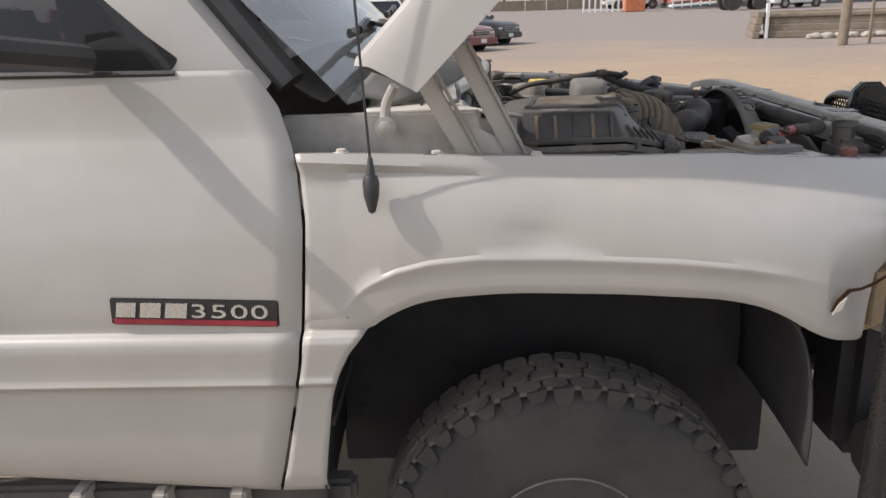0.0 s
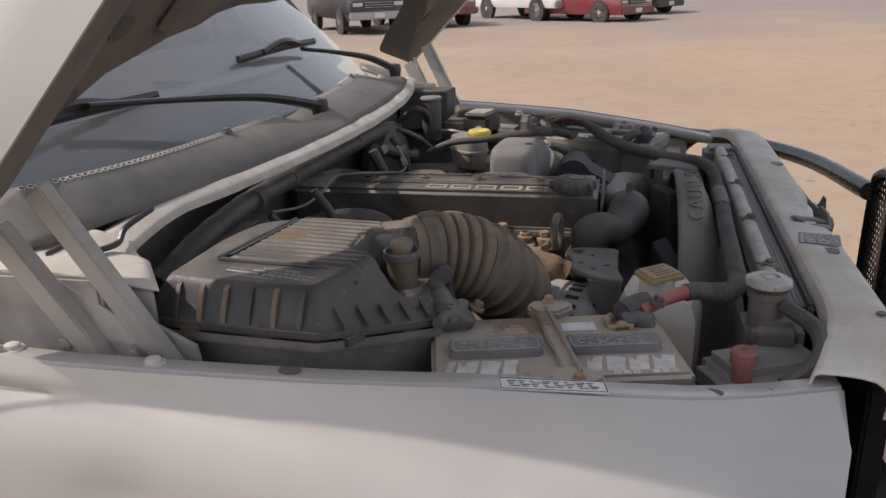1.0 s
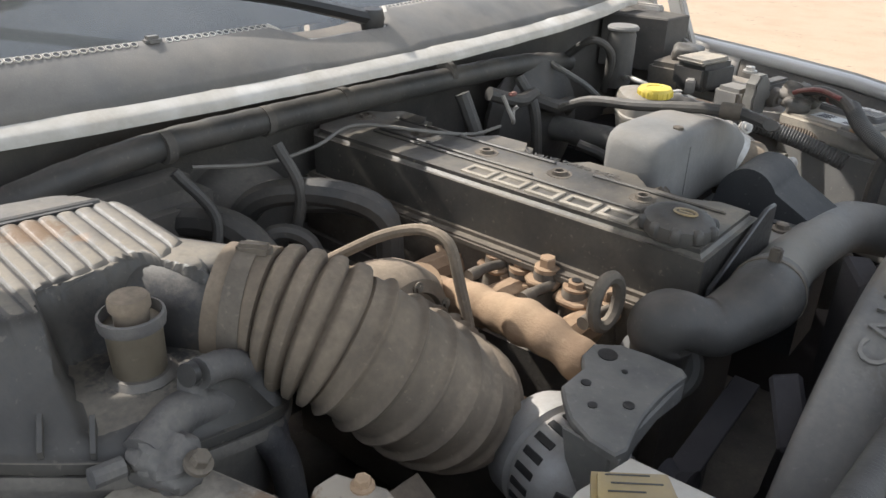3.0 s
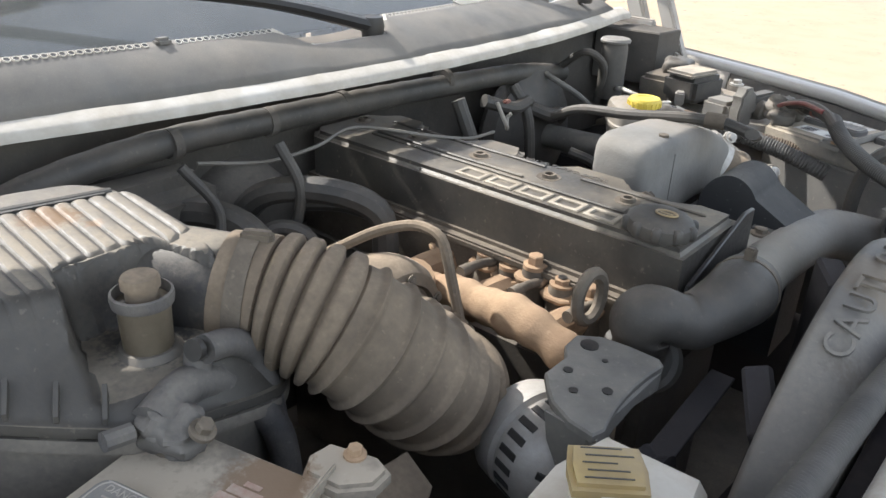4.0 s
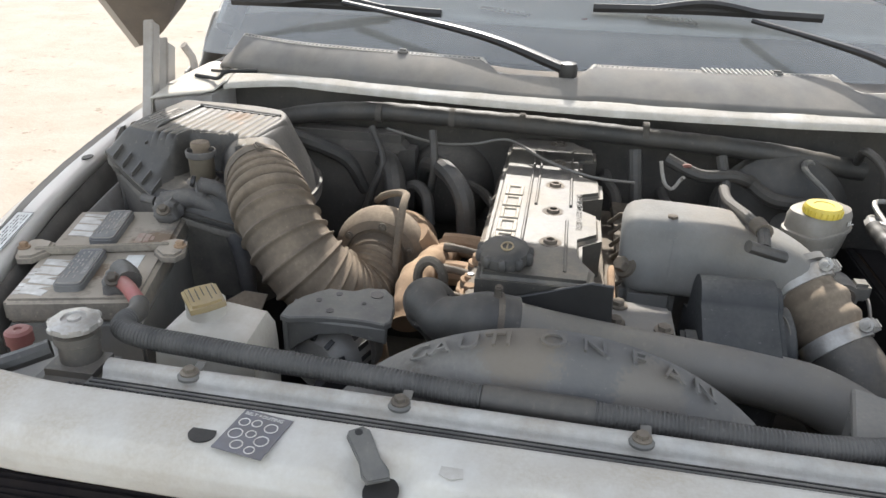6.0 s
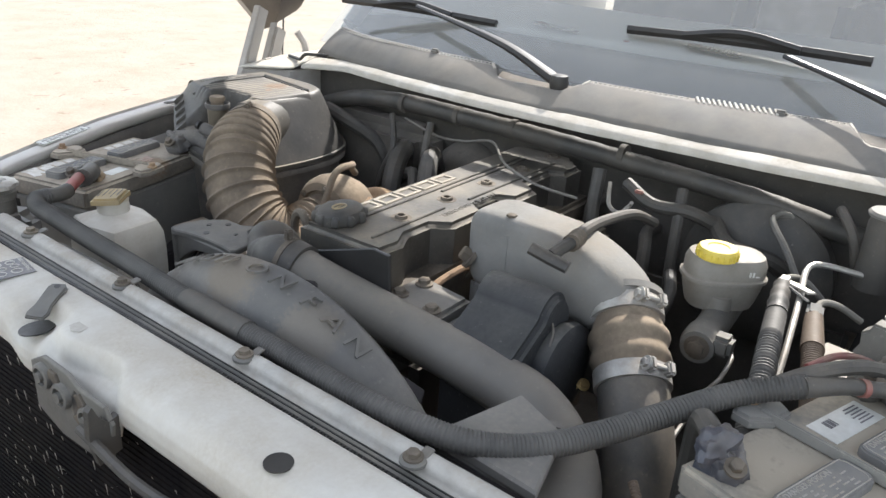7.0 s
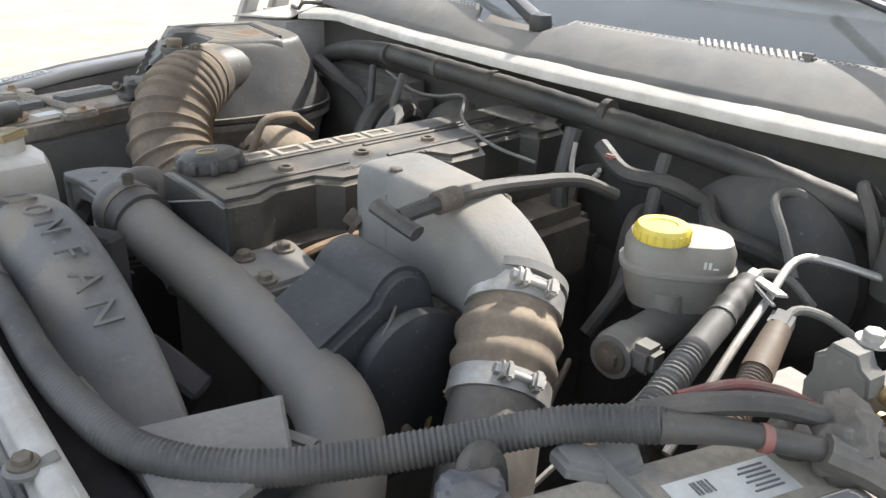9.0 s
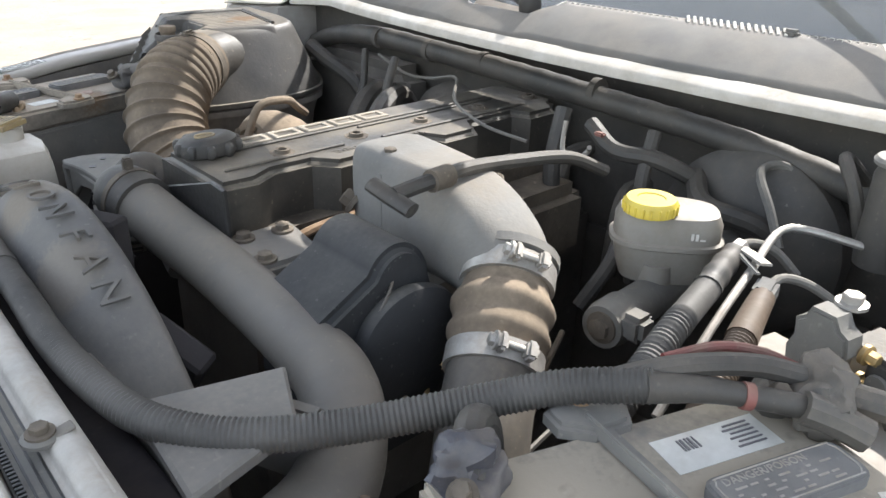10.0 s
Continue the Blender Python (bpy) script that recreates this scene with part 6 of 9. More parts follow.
# ---- batteries ----
def battery(centre, yaw, flip, lift=0.0):
    """A car battery with vent pads, worn print, hold-down and leads. flip: the side on which the print lies."""
    name = "battery"
    BATT_ = BATT if flip > 0 else BATT_PALE
    strap_ = BATT if flip > 0 else BATT_SIDE
    t = thing(name, (*centre, 0.85), "dusty black car battery with worn white print and a hold-down bracket" if flip > 0 else "dust-greyed car battery with worn white print and a hold-down rod", "battery", "starting batteries")
    M = Matrix.Translation((*centre, lift)) @ pose(0, 0, 0, 0, 0, yaw)
    part("case", block(0.300, 0.170, 0.175, M @ Matrix.Translation((0, 0, 0.940)), 0.004), BATT_SIDE, t, "grey scuffed case")
    part("lid", block(0.310, 0.180, 0.036, M @ Matrix.Translation((0, 0, 1.043)), 0.006, 3), BATT_, t, "dust-caked lid")
    part("ridge", block(0.306, 0.176, 0.008, M @ Matrix.Translation((0, 0, 1.018)), 0.002), BATT_SIDE, t)
    f = flip
    for x in (-0.074, 0.074):
        round_ = [(sx * (0.059 - 0.010 + 0.010 * math.cos(radians(a_))), sy * (0.020 - 0.010 + 0.010 * math.sin(radians(a_)))) for sx, sy, arc in ((1, 1, (0, 30, 60, 90)), (-1, 1, (90, 60, 30, 0)), (-1, -1, (0, 30, 60, 90)), (1, -1, (90, 60, 30, 0))) for a_ in arc]
        pad = part("vent_pad", prism(round_, 0.012, M @ Matrix.Translation((x, -0.012 * f, 1.060)), 0.0022, 2), PAD, t, "raised grey vent cover")
        part("pad_border", tube([M @ Vector((px_ * 0.91, py_ * 0.82 - 0.012 * f, 1.0722)) + Vector((x * math.cos(radians(yaw)), x * math.sin(radians(yaw)), 0)) for px_, py_ in round_ + round_[:1]], 0.0007, 64, 4), PRINT_DIM, pad)
        lettering("pad_word", "DANGER/POISON", 0.0092, PRINT_DIM, pad, M @ Matrix.Translation((x, -0.012 * f, 1.0722)) @ pose(0, 0, 0, 0, 0, 0 if f > 0 else 180) @ Matrix.Translation((-0.048, 0.008, 0.0)), 0.0004)
        bars("pad_print", PRINT_DIM, pad, M @ Matrix.Translation((x, -0.012 * f, 1.0722)) @ pose(0, 0, 0, 0, 0, 0 if f > 0 else 180), [(-0.046 + 0.0124 * i + 0.002 * (r % 2), -0.0135 + 0.0052 * r, 0.0095 - 0.003 * ((i + r) % 3), 0.0016) for r in range(4) for i in range(7) if (i * 3 + r) % 5], 0.0006)
    mm = M @ Matrix.Translation((0, -0.0565 * f, 1.0612)) @ pose(0, 0, 0, 0, 0, 0 if f > 0 else 180)
    # worn bold marks, a row of slanted shapes on each side of the strap, and a small row below
    for k, (x, w, cut) in enumerate(((-0.140, 0.010, 0), (-0.127, 0.026, 1), (-0.098, 0.024, 2), (-0.071, 0.018, 0), (0.030, 0.020, 1), (0.054, 0.024, 2), (0.081, 0.026, 1), (0.110, 0.028, 3))):
        top = 0.018 if cut < 2 else 0.014
        sh = [(x, -0.018), (x + w * 0.9, -0.018), (x + w * 0.96, -0.006), (x + w + 0.005, top), (x + w * 0.5 + 0.005, 0.018), (x + w * 0.45, 0.018 - 0.014 * (cut % 2)), (x + 0.006, 0.018)]
        part("lid_mark", prism(sh, 0.0006, mm), PRINT, t, "worn white mark", smooth=0)
    bars("small_mark", PRINT, t, mm @ Matrix.Translation((0, -0.0195, 0)), [(0.060 + 0.0115 * i, -0.007, 0.0085, 0.008) for i in range(7) if i != 3], 0.0006)
    hold = part("hold_down", block(0.018 if f > 0 else 0.012, 0.190, 0.006, M @ Matrix.Translation((0.004, 0.0, 1.0655)) @ pose(0, 0, 0, 0, 0, 4), 0.002), strap_, t, "dirt-covered steel hold-down strap")
    part("hold_down_rib", block(0.004, 0.190, 0.014, M @ Matrix.Translation((0.012, 0.0, 1.0695)) @ pose(0, 0, 0, 0, 0, 4), 0.0015), strap_, hold)
    for y in (-0.106, 0.106):
        part("hold_down_foot", prism([(-0.026, -0.002), (-0.018, -0.024), (0.014, -0.026), (0.036, -0.010), (0.038, 0.010), (0.020, 0.020), (-0.020, 0.016)] if y > 0 else [(-0.024, -0.014), (0.020, -0.020), (0.038, -0.010), (0.037, 0.010), (0.014, 0.026), (-0.018, 0.024), (-0.028, 0.002)], 0.012, M @ Matrix.Translation((0.006, y * 0.96, 1.060)), 0.004, 2), strap_, hold)
        part("hold_down_bolt", bolt(M @ Vector((0.012, y * 1.06, 1.071)), r=0.006, h=0.010), RUST, hold)
    return t, M


bat_near, MN = battery((0.632, 1.635), 14.0, 1)
bat_far, MF = battery((0.668, 2.986), -19.0, -1, 0.007)
bars("maker_mark", worn("faded_red_print", (0.34, 0.20, 0.16), (0.44, 0.36, 0.30), rough=0.7, dust=0.5, scale=120.0, bump=0.0), bat_near, MN @ Matrix.Translation((-0.03, 0.045, 1.0612)), [(-0.03, -0.012, 0.034, 0.010), (-0.026, 0.0, 0.028, 0.008), (-0.018, 0.010, 0.014, 0.005)], 0.0006)
bars("spec_label", WHITE_LABEL, bat_near, MN @ Matrix.Translation((0.05, 0.05, 1.0612)), [(-0.03, -0.012, 0.045, 0.024)], 0.0005)
bars("spec_label", WHITE_LABEL, bat_far, MF @ Matrix.Translation((-0.055, -0.043, 1.0612)), [(-0.055, -0.018, 0.095, 0.036)], 0.0005)
bars("spec_print", LABEL, bat_far, MF @ Matrix.Translation((-0.055, -0.043, 1.062)), [(-0.045, -0.013 + 0.0045 * k, 0.022 + 0.004 * (k % 2), 0.0016) for k in range(6)] + [(0.006 + 0.0034 * k, -0.012, 0.0012 + 0.0008 * (k % 2), 0.012) for k in range(5)], 0.0006)


def terminal(M, x, y, parent, mat):
    p = M @ Vector((x, y, 1.060))
    tm = part("terminal", lathe([(0.012, 0.0), (0.010, 0.02), (0.0, 0.021)], Matrix.Translation(p), 16), DARK_STEEL, parent)
    part("clamp", pillow(0.048, 0.034, 0.026, 3.4, Matrix.Translation(p + Vector((0.004, 0, 0.012))) @ pose(0, 0, 0, 6, 8, 20), 24, 16, 0.007), mat, tm)
    part("clamp_bolt", bolt(p + Vector((0.030, 0.012, 0.026)), (0.5, 0.2, 1), 0.007, 0.012), DARK_STEEL, tm)
    return tm


tan_post = terminal(MN, 0.115, 0.052, bat_near, BOOT)
part("corrosion", tube([MN @ Vector((0.098 + 0.017 * math.cos(a), 0.050 + 0.017 * math.sin(a), 1.066 + 0.004 * math.sin(3 * a))) for a in [1.2 + 0.42 * k for k in range(11)]], lambda f, s: 0.0045 + 0.0014 * math.sin(s * 420), 40, 8), TAN, tan_post, "crust of tan corrosion")
terminal(MN, -0.125, 0.060, bat_near, BOOT)
terminal(MF, -0.143, -0.066, bat_far, BLACK)
terminal(MF, 0.120, -0.060, bat_far, BLUE)

cab_near = thing("battery_cable", (0.80, 1.74, 1.0), "red battery lead running into corrugated loom", "cable")
part("red_lead", tube([MN @ Vector((0.125, 0.055, 1.078)), (0.770, 1.752, 1.082), (0.806, 1.788, 1.082)], 0.0100, 14, 12), worn("red_lead_cover", (0.34, 0.045, 0.05), (0.22, 0.035, 0.035), rough=0.5, dust=0.35, scale=30.0), cab_near, "scuffed red lead")
part("boot", tube([MN @ Vector((0.100, 0.052, 1.078)), (0.738, 1.734, 1.080), (0.750, 1.742, 1.080)], 0.016, 8, 12), RUBBER, cab_near)
part("black_lead", tube([(0.803, 1.785, 1.081), (0.822, 1.794, 1.081), (0.844, 1.791, 1.081)], 0.0125, 10, 12), RUBBER, cab_near)
lead2 = thing("battery_cable", (0.50, 1.66, 1.04), "black battery lead with bulky terminal boot", "cable")
part("boot", tube([(0.490, 1.655, 1.085), (0.470, 1.700, 1.088), (0.462, 1.745, 1.060), (0.475, 1.78, 1.0), (0.48, 1.79, 0.92)], lambda f, s: 0.0175 - 0.004 * f, 24, 12), BOOT, lead2)
part("second_lead", tube([(0.473, 1.716, 1.116), (0.468, 1.745, 1.108), (0.462, 1.772, 1.080), (0.466, 1.785, 1.02), (0.47, 1.79, 0.93)], lambda f, s: 0.0125 - 0.002 * f, 24, 12), BOOT, lead2)
part("eye_hole", tube([(0.4765, 1.7035, 1.1225), (0.475, 1.709, 1.121)], 0.0095, 3, 14), BLACK_CLEAN, lead2)
part("clamp_block", pillow(0.050, 0.044, 0.034, 3.0, Matrix.Translation((0.494, 1.668, 1.080)) @ pose(0, 0, 0, 14, 10, 25), 28, 18, 0.009), BOOT, lead2)
part("clamp_stud", tube([(0.488, 1.640, 1.085), (0.487, 1.618, 1.088)], 0.008, 4, 10), BOOT, lead2)
part("cable_eye", tube([(0.468, 1.712, 1.088), (0.462, 1.716, 1.106), (0.470, 1.722, 1.116)], 0.0115, 8, 12), BOOT, lead2)
part("guard", prism([(0, 0), (0.05, 0.005), (0.07, 0.045), (0.05, 0.08), (0.015, 0.06)], 0.003, Matrix.Translation((0.600, 1.775, 0.955)) @ pose(0, 0, 0, 25, 15, 60), 0.001, 1), HOSE, lead2, "bent dusty flap")


# ---- looms ----
def loom(name, pts, r, label, pitch=0.0044, mat=LOOM, end_smooth=0.0, seg=14):
    line, total = spline(pts, 60)
    t = thing(name, pts[0], label, "wiring")
    n = max(30, int(total / pitch * 4))
    part("conduit", tube(pts, lambda f, s: r + ((0.05 if pitch < 0.02 else 0.03) * r * math.cos(2 * math.pi * s / pitch) if end_smooth < f < 1 - end_smooth else -0.05 * r), n, seg), mat, t)
    return t


main_loom = loom("wiring_loom", [(0.838, 1.791, 1.081), (0.863, 1.797, 1.082), (0.877, 1.832, 1.082), (0.881, 1.900, 1.080), (0.886, 1.98, 1.078), (0.892, 2.10, 1.076), (0.902, 2.25, 1.073), (0.908, 2.42, 1.072), (0.913, 2.52, 1.071), (0.909, 2.60, 1.068), (0.893, 2.670, 1.064), (0.850, 2.722, 1.059), (0.785, 2.766, 1.060), (0.712, 2.815, 1.072), (0.655, 2.865, 1.090), (0.618, 2.922, 1.106)], 0.0136, "thick black corrugated wiring loom across the radiator top")
part("loom_tape", tube([(0.9015, 2.24, 1.0731), (0.906, 2.36, 1.0725)], 0.0156, 5, 14), RUBBER, main_loom, "taped section")
term = thing("terminal_leads", (0.54, 2.99, 1.06), "taped battery leads with red heat-shrink and greasy clamp", "cable")
part("lead", tube([(0.625, 2.918, 1.106), (0.590, 2.952, 1.105), (0.560, 2.985, 1.100), (0.535, 3.005, 1.092)], lambda f, s: 0.0125 - 0.0035 * min(1.0, f * 2), 14, 12), RUBBER, term)
part("lead", tube([(0.640, 2.885, 1.098), (0.600, 2.925, 1.116), (0.555, 2.960, 1.116), (0.520, 2.985, 1.104)], 0.009, 16, 10), RUBBER, term)
part("red_ring", tube([(0.576, 2.968, 1.1030), (0.571, 2.973, 1.102)], 0.0104, 3, 14), RED_CAP, term, "red heat-shrink ring")
part("red_sleeve", tube([(0.600, 2.915, 1.118), (0.560, 2.935, 1.122), (0.525, 2.955, 1.112), (0.505, 2.975, 1.10)], 0.0042, 14, 10), RED_CABLE, term)
part("greasy_clamp", pillow(0.070, 0.050, 0.040, 2.6, Matrix.Translation((0.512, 2.998, 1.092)) @ pose(0, 0, 0, 8, 12, 30), 28, 18, 0.010), BLACK, term, "grease-blackened clamp")
part("clamp_stub", tube([(0.50, 3.00, 1.09), (0.488, 3.03, 1.088), (0.483, 3.05, 1.088)], 0.012, 8, 10), BLACK, term)
part("sleeve", tube([(0.545, 3.0, 1.096), (0.53, 3.02, 1.088), (0.52, 3.04, 1.080)], 0.013, 8, 10), BLACK, term)
neg = thing("battery_cable", (0.78, 2.88, 1.05), "black lead with blue-greased terminal clamp", "cable")
part("lead", tube([(0.772, 2.890, 1.080), (0.745, 2.860, 1.095), (0.715, 2.845, 1.075), (0.70, 2.84, 1.02), (0.70, 2.84, 0.93)], 0.012, 20, 10), RUBBER, neg)
part("blue_clamp", pillow(0.046, 0.034, 0.060, 2.6, Matrix.Translation((0.766, 2.878, 1.082)) @ pose(0, 0, 0, 0, 14, -30), 28, 18, 0.010), BLUE, neg, "clamp with blue grease")
part("spring_lead", tube([(0.828, 2.842, 1.022), (0.815, 2.826, 1.030), (0.800, 2.814, 1.034)], lambda f, s: 0.0045 + 0.0010 * math.cos(2 * math.pi * s / 0.004), 60, 8), BROWN, neg)


# ---- radiator, shroud, support ----
rad = thing("radiator", (0.92, 2.32, 0.45), "dusty radiator with aluminium top channel and cap", "radiator")
part("core", block(0.05, 0.92, 0.58, Matrix.Translation((0.925, 2.31, 0.755)), 0.004), CORE, rad)


def channel(u, v):
    y = 1.815 + (2.772 - 1.815) * u
    x = 0.908 + 0.0255 * u
    out = ((0.006, -0.045), (0.008, -0.002), (0.012, 0.003), (0.017, 0.0055), (0.024, 0.0050), (0.0285, 0.002), (0.031, -0.006), (0.034, -0.0085), (0.037, -0.010), (0.038, -0.030))
    k = v * (len(out) - 1)
    i = min(int(k), len(out) - 2)
    dx, dz = (out[i][c] + (out[i + 1][c] - out[i][c]) * (k - i) for c in (0, 1))
    return (x + dx, y, 1.074 + dz)


top_ch = grid(channel, 24, 28, "top_channel", worn("channel_paint", (0.50, 0.48, 0.44), (0.36, 0.345, 0.315), rough=0.65, dust=0.5, scale=30.0, bump=0.3), rad, "pale pressed channel", 40, 0.003)
rail = part("seal_rail", prism([(0.9405, 1.80), (0.9645, 1.80), (0.9895, 2.775), (0.9655, 2.775)], 0.030, Matrix.Translation((0, 0, 1.036)), 0.002, 1), BRACKET, rad, "grey rubber-faced rail in front of the channel")
for k in range(3):
    part("rail_groove", bar_between((0.9450 + 0.0065 * k, 1.805, 1.0664), (0.9700 + 0.0065 * k, 2.770, 1.0664), 0.0016, 0.0012, (0, 0, 1), 0), BLACK_CLEAN, rail)
for x, y in ((0.938, 1.917), (0.943, 2.156), (0.953, 2.406), (0.967, 2.659)):
    mount = part("rubber_mount", lathe([(0.0135, 0), (0.0135, 0.003), (0.010, 0.005), (0, 0.005)], Matrix.Translation((x - 0.004, y, 1.0765)), 16), BRACKET, top_ch)
    part("mount_bolt", bolt((x - 0.004, y, 1.081), r=0.0068, h=0.008), DARK_STEEL, mount)
    part("mount_tab", block(0.014, 0.011, 0.003, Matrix.Translation((x - 0.018, y + 0.005, 1.081)) @ pose(0, 0, 0, 0, 12, 0), 0.001, 1), PIPE_ALU, mount)
b = None
for k in range(5):
    b = block(0.011, 0.006, 0.010, Matrix.Translation((0.938 + 0.0110 * k, 2.7755, 1.074 - 0.004 * (k % 2))), 0.0015, 1, b)
pieces("stamped_tab", b, PIPE_ALU, top_ch)
strip = part("foam_strip", block(0.007, 1.05, 0.02, Matrix.Translation((0.979, 2.30, 1.061)) @ pose(0, 0, 0, 0, 0, -1.4), 0.003), RUBBER, rad, "perished foam strip")
b = None
for k in range(230):
    y = 1.79 + 0.0045 * k
    b = block(0.005, 0.0022, 0.003, Matrix.Translation((0.979 + 0.0245 * (y - 2.30), y, 1.0715)), 0, 1, b)
pieces("strip_tooth", b, BLACK_CLEAN, strip, smooth=0)
b = None
for x, y, ln in ((0.946, 2.722, 0.050), (0.955, 2.728, 0.045)):
    b = block(0.005, ln, 0.0022, Matrix.Translation((x, y, 1.0785)) @ pose(0, 0, 0, 0, 0, -1.5), 0.001, 1, b)
pieces("pressed_rib", b, top_ch.data.materials[0], top_ch)
part("end_tank", block(0.080, 0.088, 0.50, Matrix.Translation((0.957, 2.820, 0.822)), 0.012, 3), PIPE_ALU, rad, "grey plastic end tank")
part("end_tank", block(0.075, 0.09, 0.45, Matrix.Translation((0.915, 1.77, 0.84)), 0.015, 3), BLACK, rad)
neck = part("filler_neck", lathe([(0.023, -0.10), (0.023, -0.012), (0.026, -0.010), (0.026, 0.0), (0, 0.0)], Matrix.Translation((0.906, 1.767, 1.100)), 22), BLACK, rad)
cap = part("radiator_cap", lathe([(0.026, 0.0), (0.0315, 0.001), (0.0315, 0.008), (0.027, 0.011), (0.016, 0.012), (0.015, 0.0095), (0.009, 0.0095), (0.008, 0.012), (0, 0.012)], Matrix.Translation((0.906, 1.767, 1.106)) @ Matrix.Diagonal((0.9, 0.9, 1, 1)), 16), STEEL, rad, "dull steel pressure cap")
for k in range(8):
    a = math.radians(45 * k + 12)
    part("cap_lug", block(0.005, 0.010, 0.008, Matrix.Translation((0.906 + 0.0283 * math.cos(a), 1.767 + 0.0283 * math.sin(a), 1.1110)) @ pose(0, 0, 0, 0, 0, 45 * k + 12), 0.002, 1), STEEL, cap)
part("bleed_cap", lathe([(0.013, -0.03), (0.013, -0.004), (0.0165, -0.003), (0.0165, 0.012), (0.013, 0.015), (0.005, 0.0155), (0.004, 0.013), (0, 0.013)], Matrix.Translation((0.865, 1.655, 1.048)), 18), RED_CAP, rad, "faded red round cap")
part("bottle_shoulder", block(0.16, 0.10, 0.06, Matrix.Translation((0.90, 1.70, 1.005)) @ pose(0, 0, 0, 0, 0, 25), 0.02, 3), BATT_SIDE, rad)
part("overflow_hose", tube([(0.925, 1.745, 1.085), (0.955, 1.70, 1.075), (0.95, 1.65, 1.06), (0.91, 1.63, 1.03)], 0.011, 18, 10), RUBBER, rad)

shroud = thing("fan_shroud", (0.80, 2.315, 0.5), "grey-black plastic fan shroud with embossed caution wording", "fan shroud")
SC, SR = Vector((0.0, 2.315, 0.784)), 0.336


def drum(u, v):
    a = math.pi * (-0.08 + 1.16 * u)
    x = 0.815 + 0.075 * v
    r = SR - 0.006 * max(0.0, 1 - v * 9) ** 2 - 0.012 * v - 0.055 * max(0.0, (v - 0.35) / 0.65) ** 2 * max(0.0, math.sin(a)) ** 2
    return (x, SC.y - r * math.cos(a), SC.z + r * math.sin(a))


SHROUD = worn("shroud_plastic", (0.115, 0.112, 0.108), (0.082, 0.08, 0.078), rough=0.65, dust=0.6, dust_col=(0.24, 0.22, 0.19), scale=8.0, stains=((0.85, 2.27, 1.10, 0.05, (0.165, 0.14, 0.11)), (0.86, 2.42, 1.07, 0.04, (0.15, 0.132, 0.11)), (0.85, 2.16, 1.05, 0.035, (0.16, 0.14, 0.115))))
ring_ = grid(drum, 56, 12, "shroud_ring", SHROUD, shroud, "dusty ring with embossed wording", 50, 0.004)
text = "CAUTION FAN"
for k, ch in enumerate(text):
    if ch == " ":
        continue
    a = radians((118, 113, 107.5, 102, 98, 91.5, 83.5, 0, 74, 67.5, 61)[k])
    r = SR + 0.0065
    m = Matrix.Translation((0.838, SC.y + r * math.cos(a), SC.z + r * math.sin(a)))
    e2 = Vector((1, 0, 0)) * -1
    e1 = e2.cross(Vector((0, math.cos(a), math.sin(a))))
    R3 = Matrix((e1, e2, Vector((0, math.cos(a), math.sin(a))))).transposed().to_4x4()
    lettering("embossed_letter", ch, 0.040, SHROUD, ring_, m @ R3 @ Matrix.Translation((-0.012, -0.022, -0.0045)), 0.0016)
part("shroud_panel", prism([(1.835, 0.50), (2.79, 0.50), (2.79, 1.035), (2.60, 1.05), (2.52, 1.045), (2.46, 0.95), (2.315, 1.0), (2.17, 0.95), (2.10, 1.045), (1.90, 1.045), (1.835, 1.02)], 0.012, Matrix(((0, 0, 1, 0.884), (1, 0, 0, 0), (0, 1, 0, 0), (0, 0, 0, 1))), 0.003, 1), BLACK, shroud)
part("shroud_corner", prism([(0.772, 2.664), (0.892, 2.630), (0.905, 2.76), (0.805, 2.735)], 0.012, Matrix.Translation((0, 0, 1.046)), 0.003, 1), SHROUD, shroud, "flat moulded corner of the shroud")
part("shroud_tab", block(0.016, 0.07, 0.075, Matrix.Translation((0.790, 2.690, 1.006)) @ pose(0, 0, 0, 0, 0, 24), 0.003), SHROUD, shroud)
part("shroud_slot", block(0.006, 0.018, 0.03, Matrix.Translation((0.784, 2.677, 1.032)) @ pose(0, 0, 0, 0, 0, 24), 0.002), BLACK_CLEAN, shroud)
part("fan_hub", lathe([(0.0, 0.03), (0.06, 0.03), (0.09, 0.0), (0.09, -0.03), (0, -0.03)], Matrix.Translation((0.80, 2.315, 0.784)) @ pose(0, 0, 0, 0, 90, 0), 24), HOUSING, shroud)
for k in range(9):
    part("fan_blade", block(0.03, 0.075, 0.22, Matrix.Translation((0.80, 2.315, 0.784)) @ pose(0, 0, 0, 40 * k, 0, 0) @ Matrix.Translation((0, 0, 0.195)) @ pose(0, 0, 0, 0, 0, 28), 0.004, 1), HOUSING, shroud)

# radiator support panel, painted
support = thing("radiator_support", (1.03, 2.33, 1.0), "pale painted radiator support panel with latch, holes and belt label", "body panel")


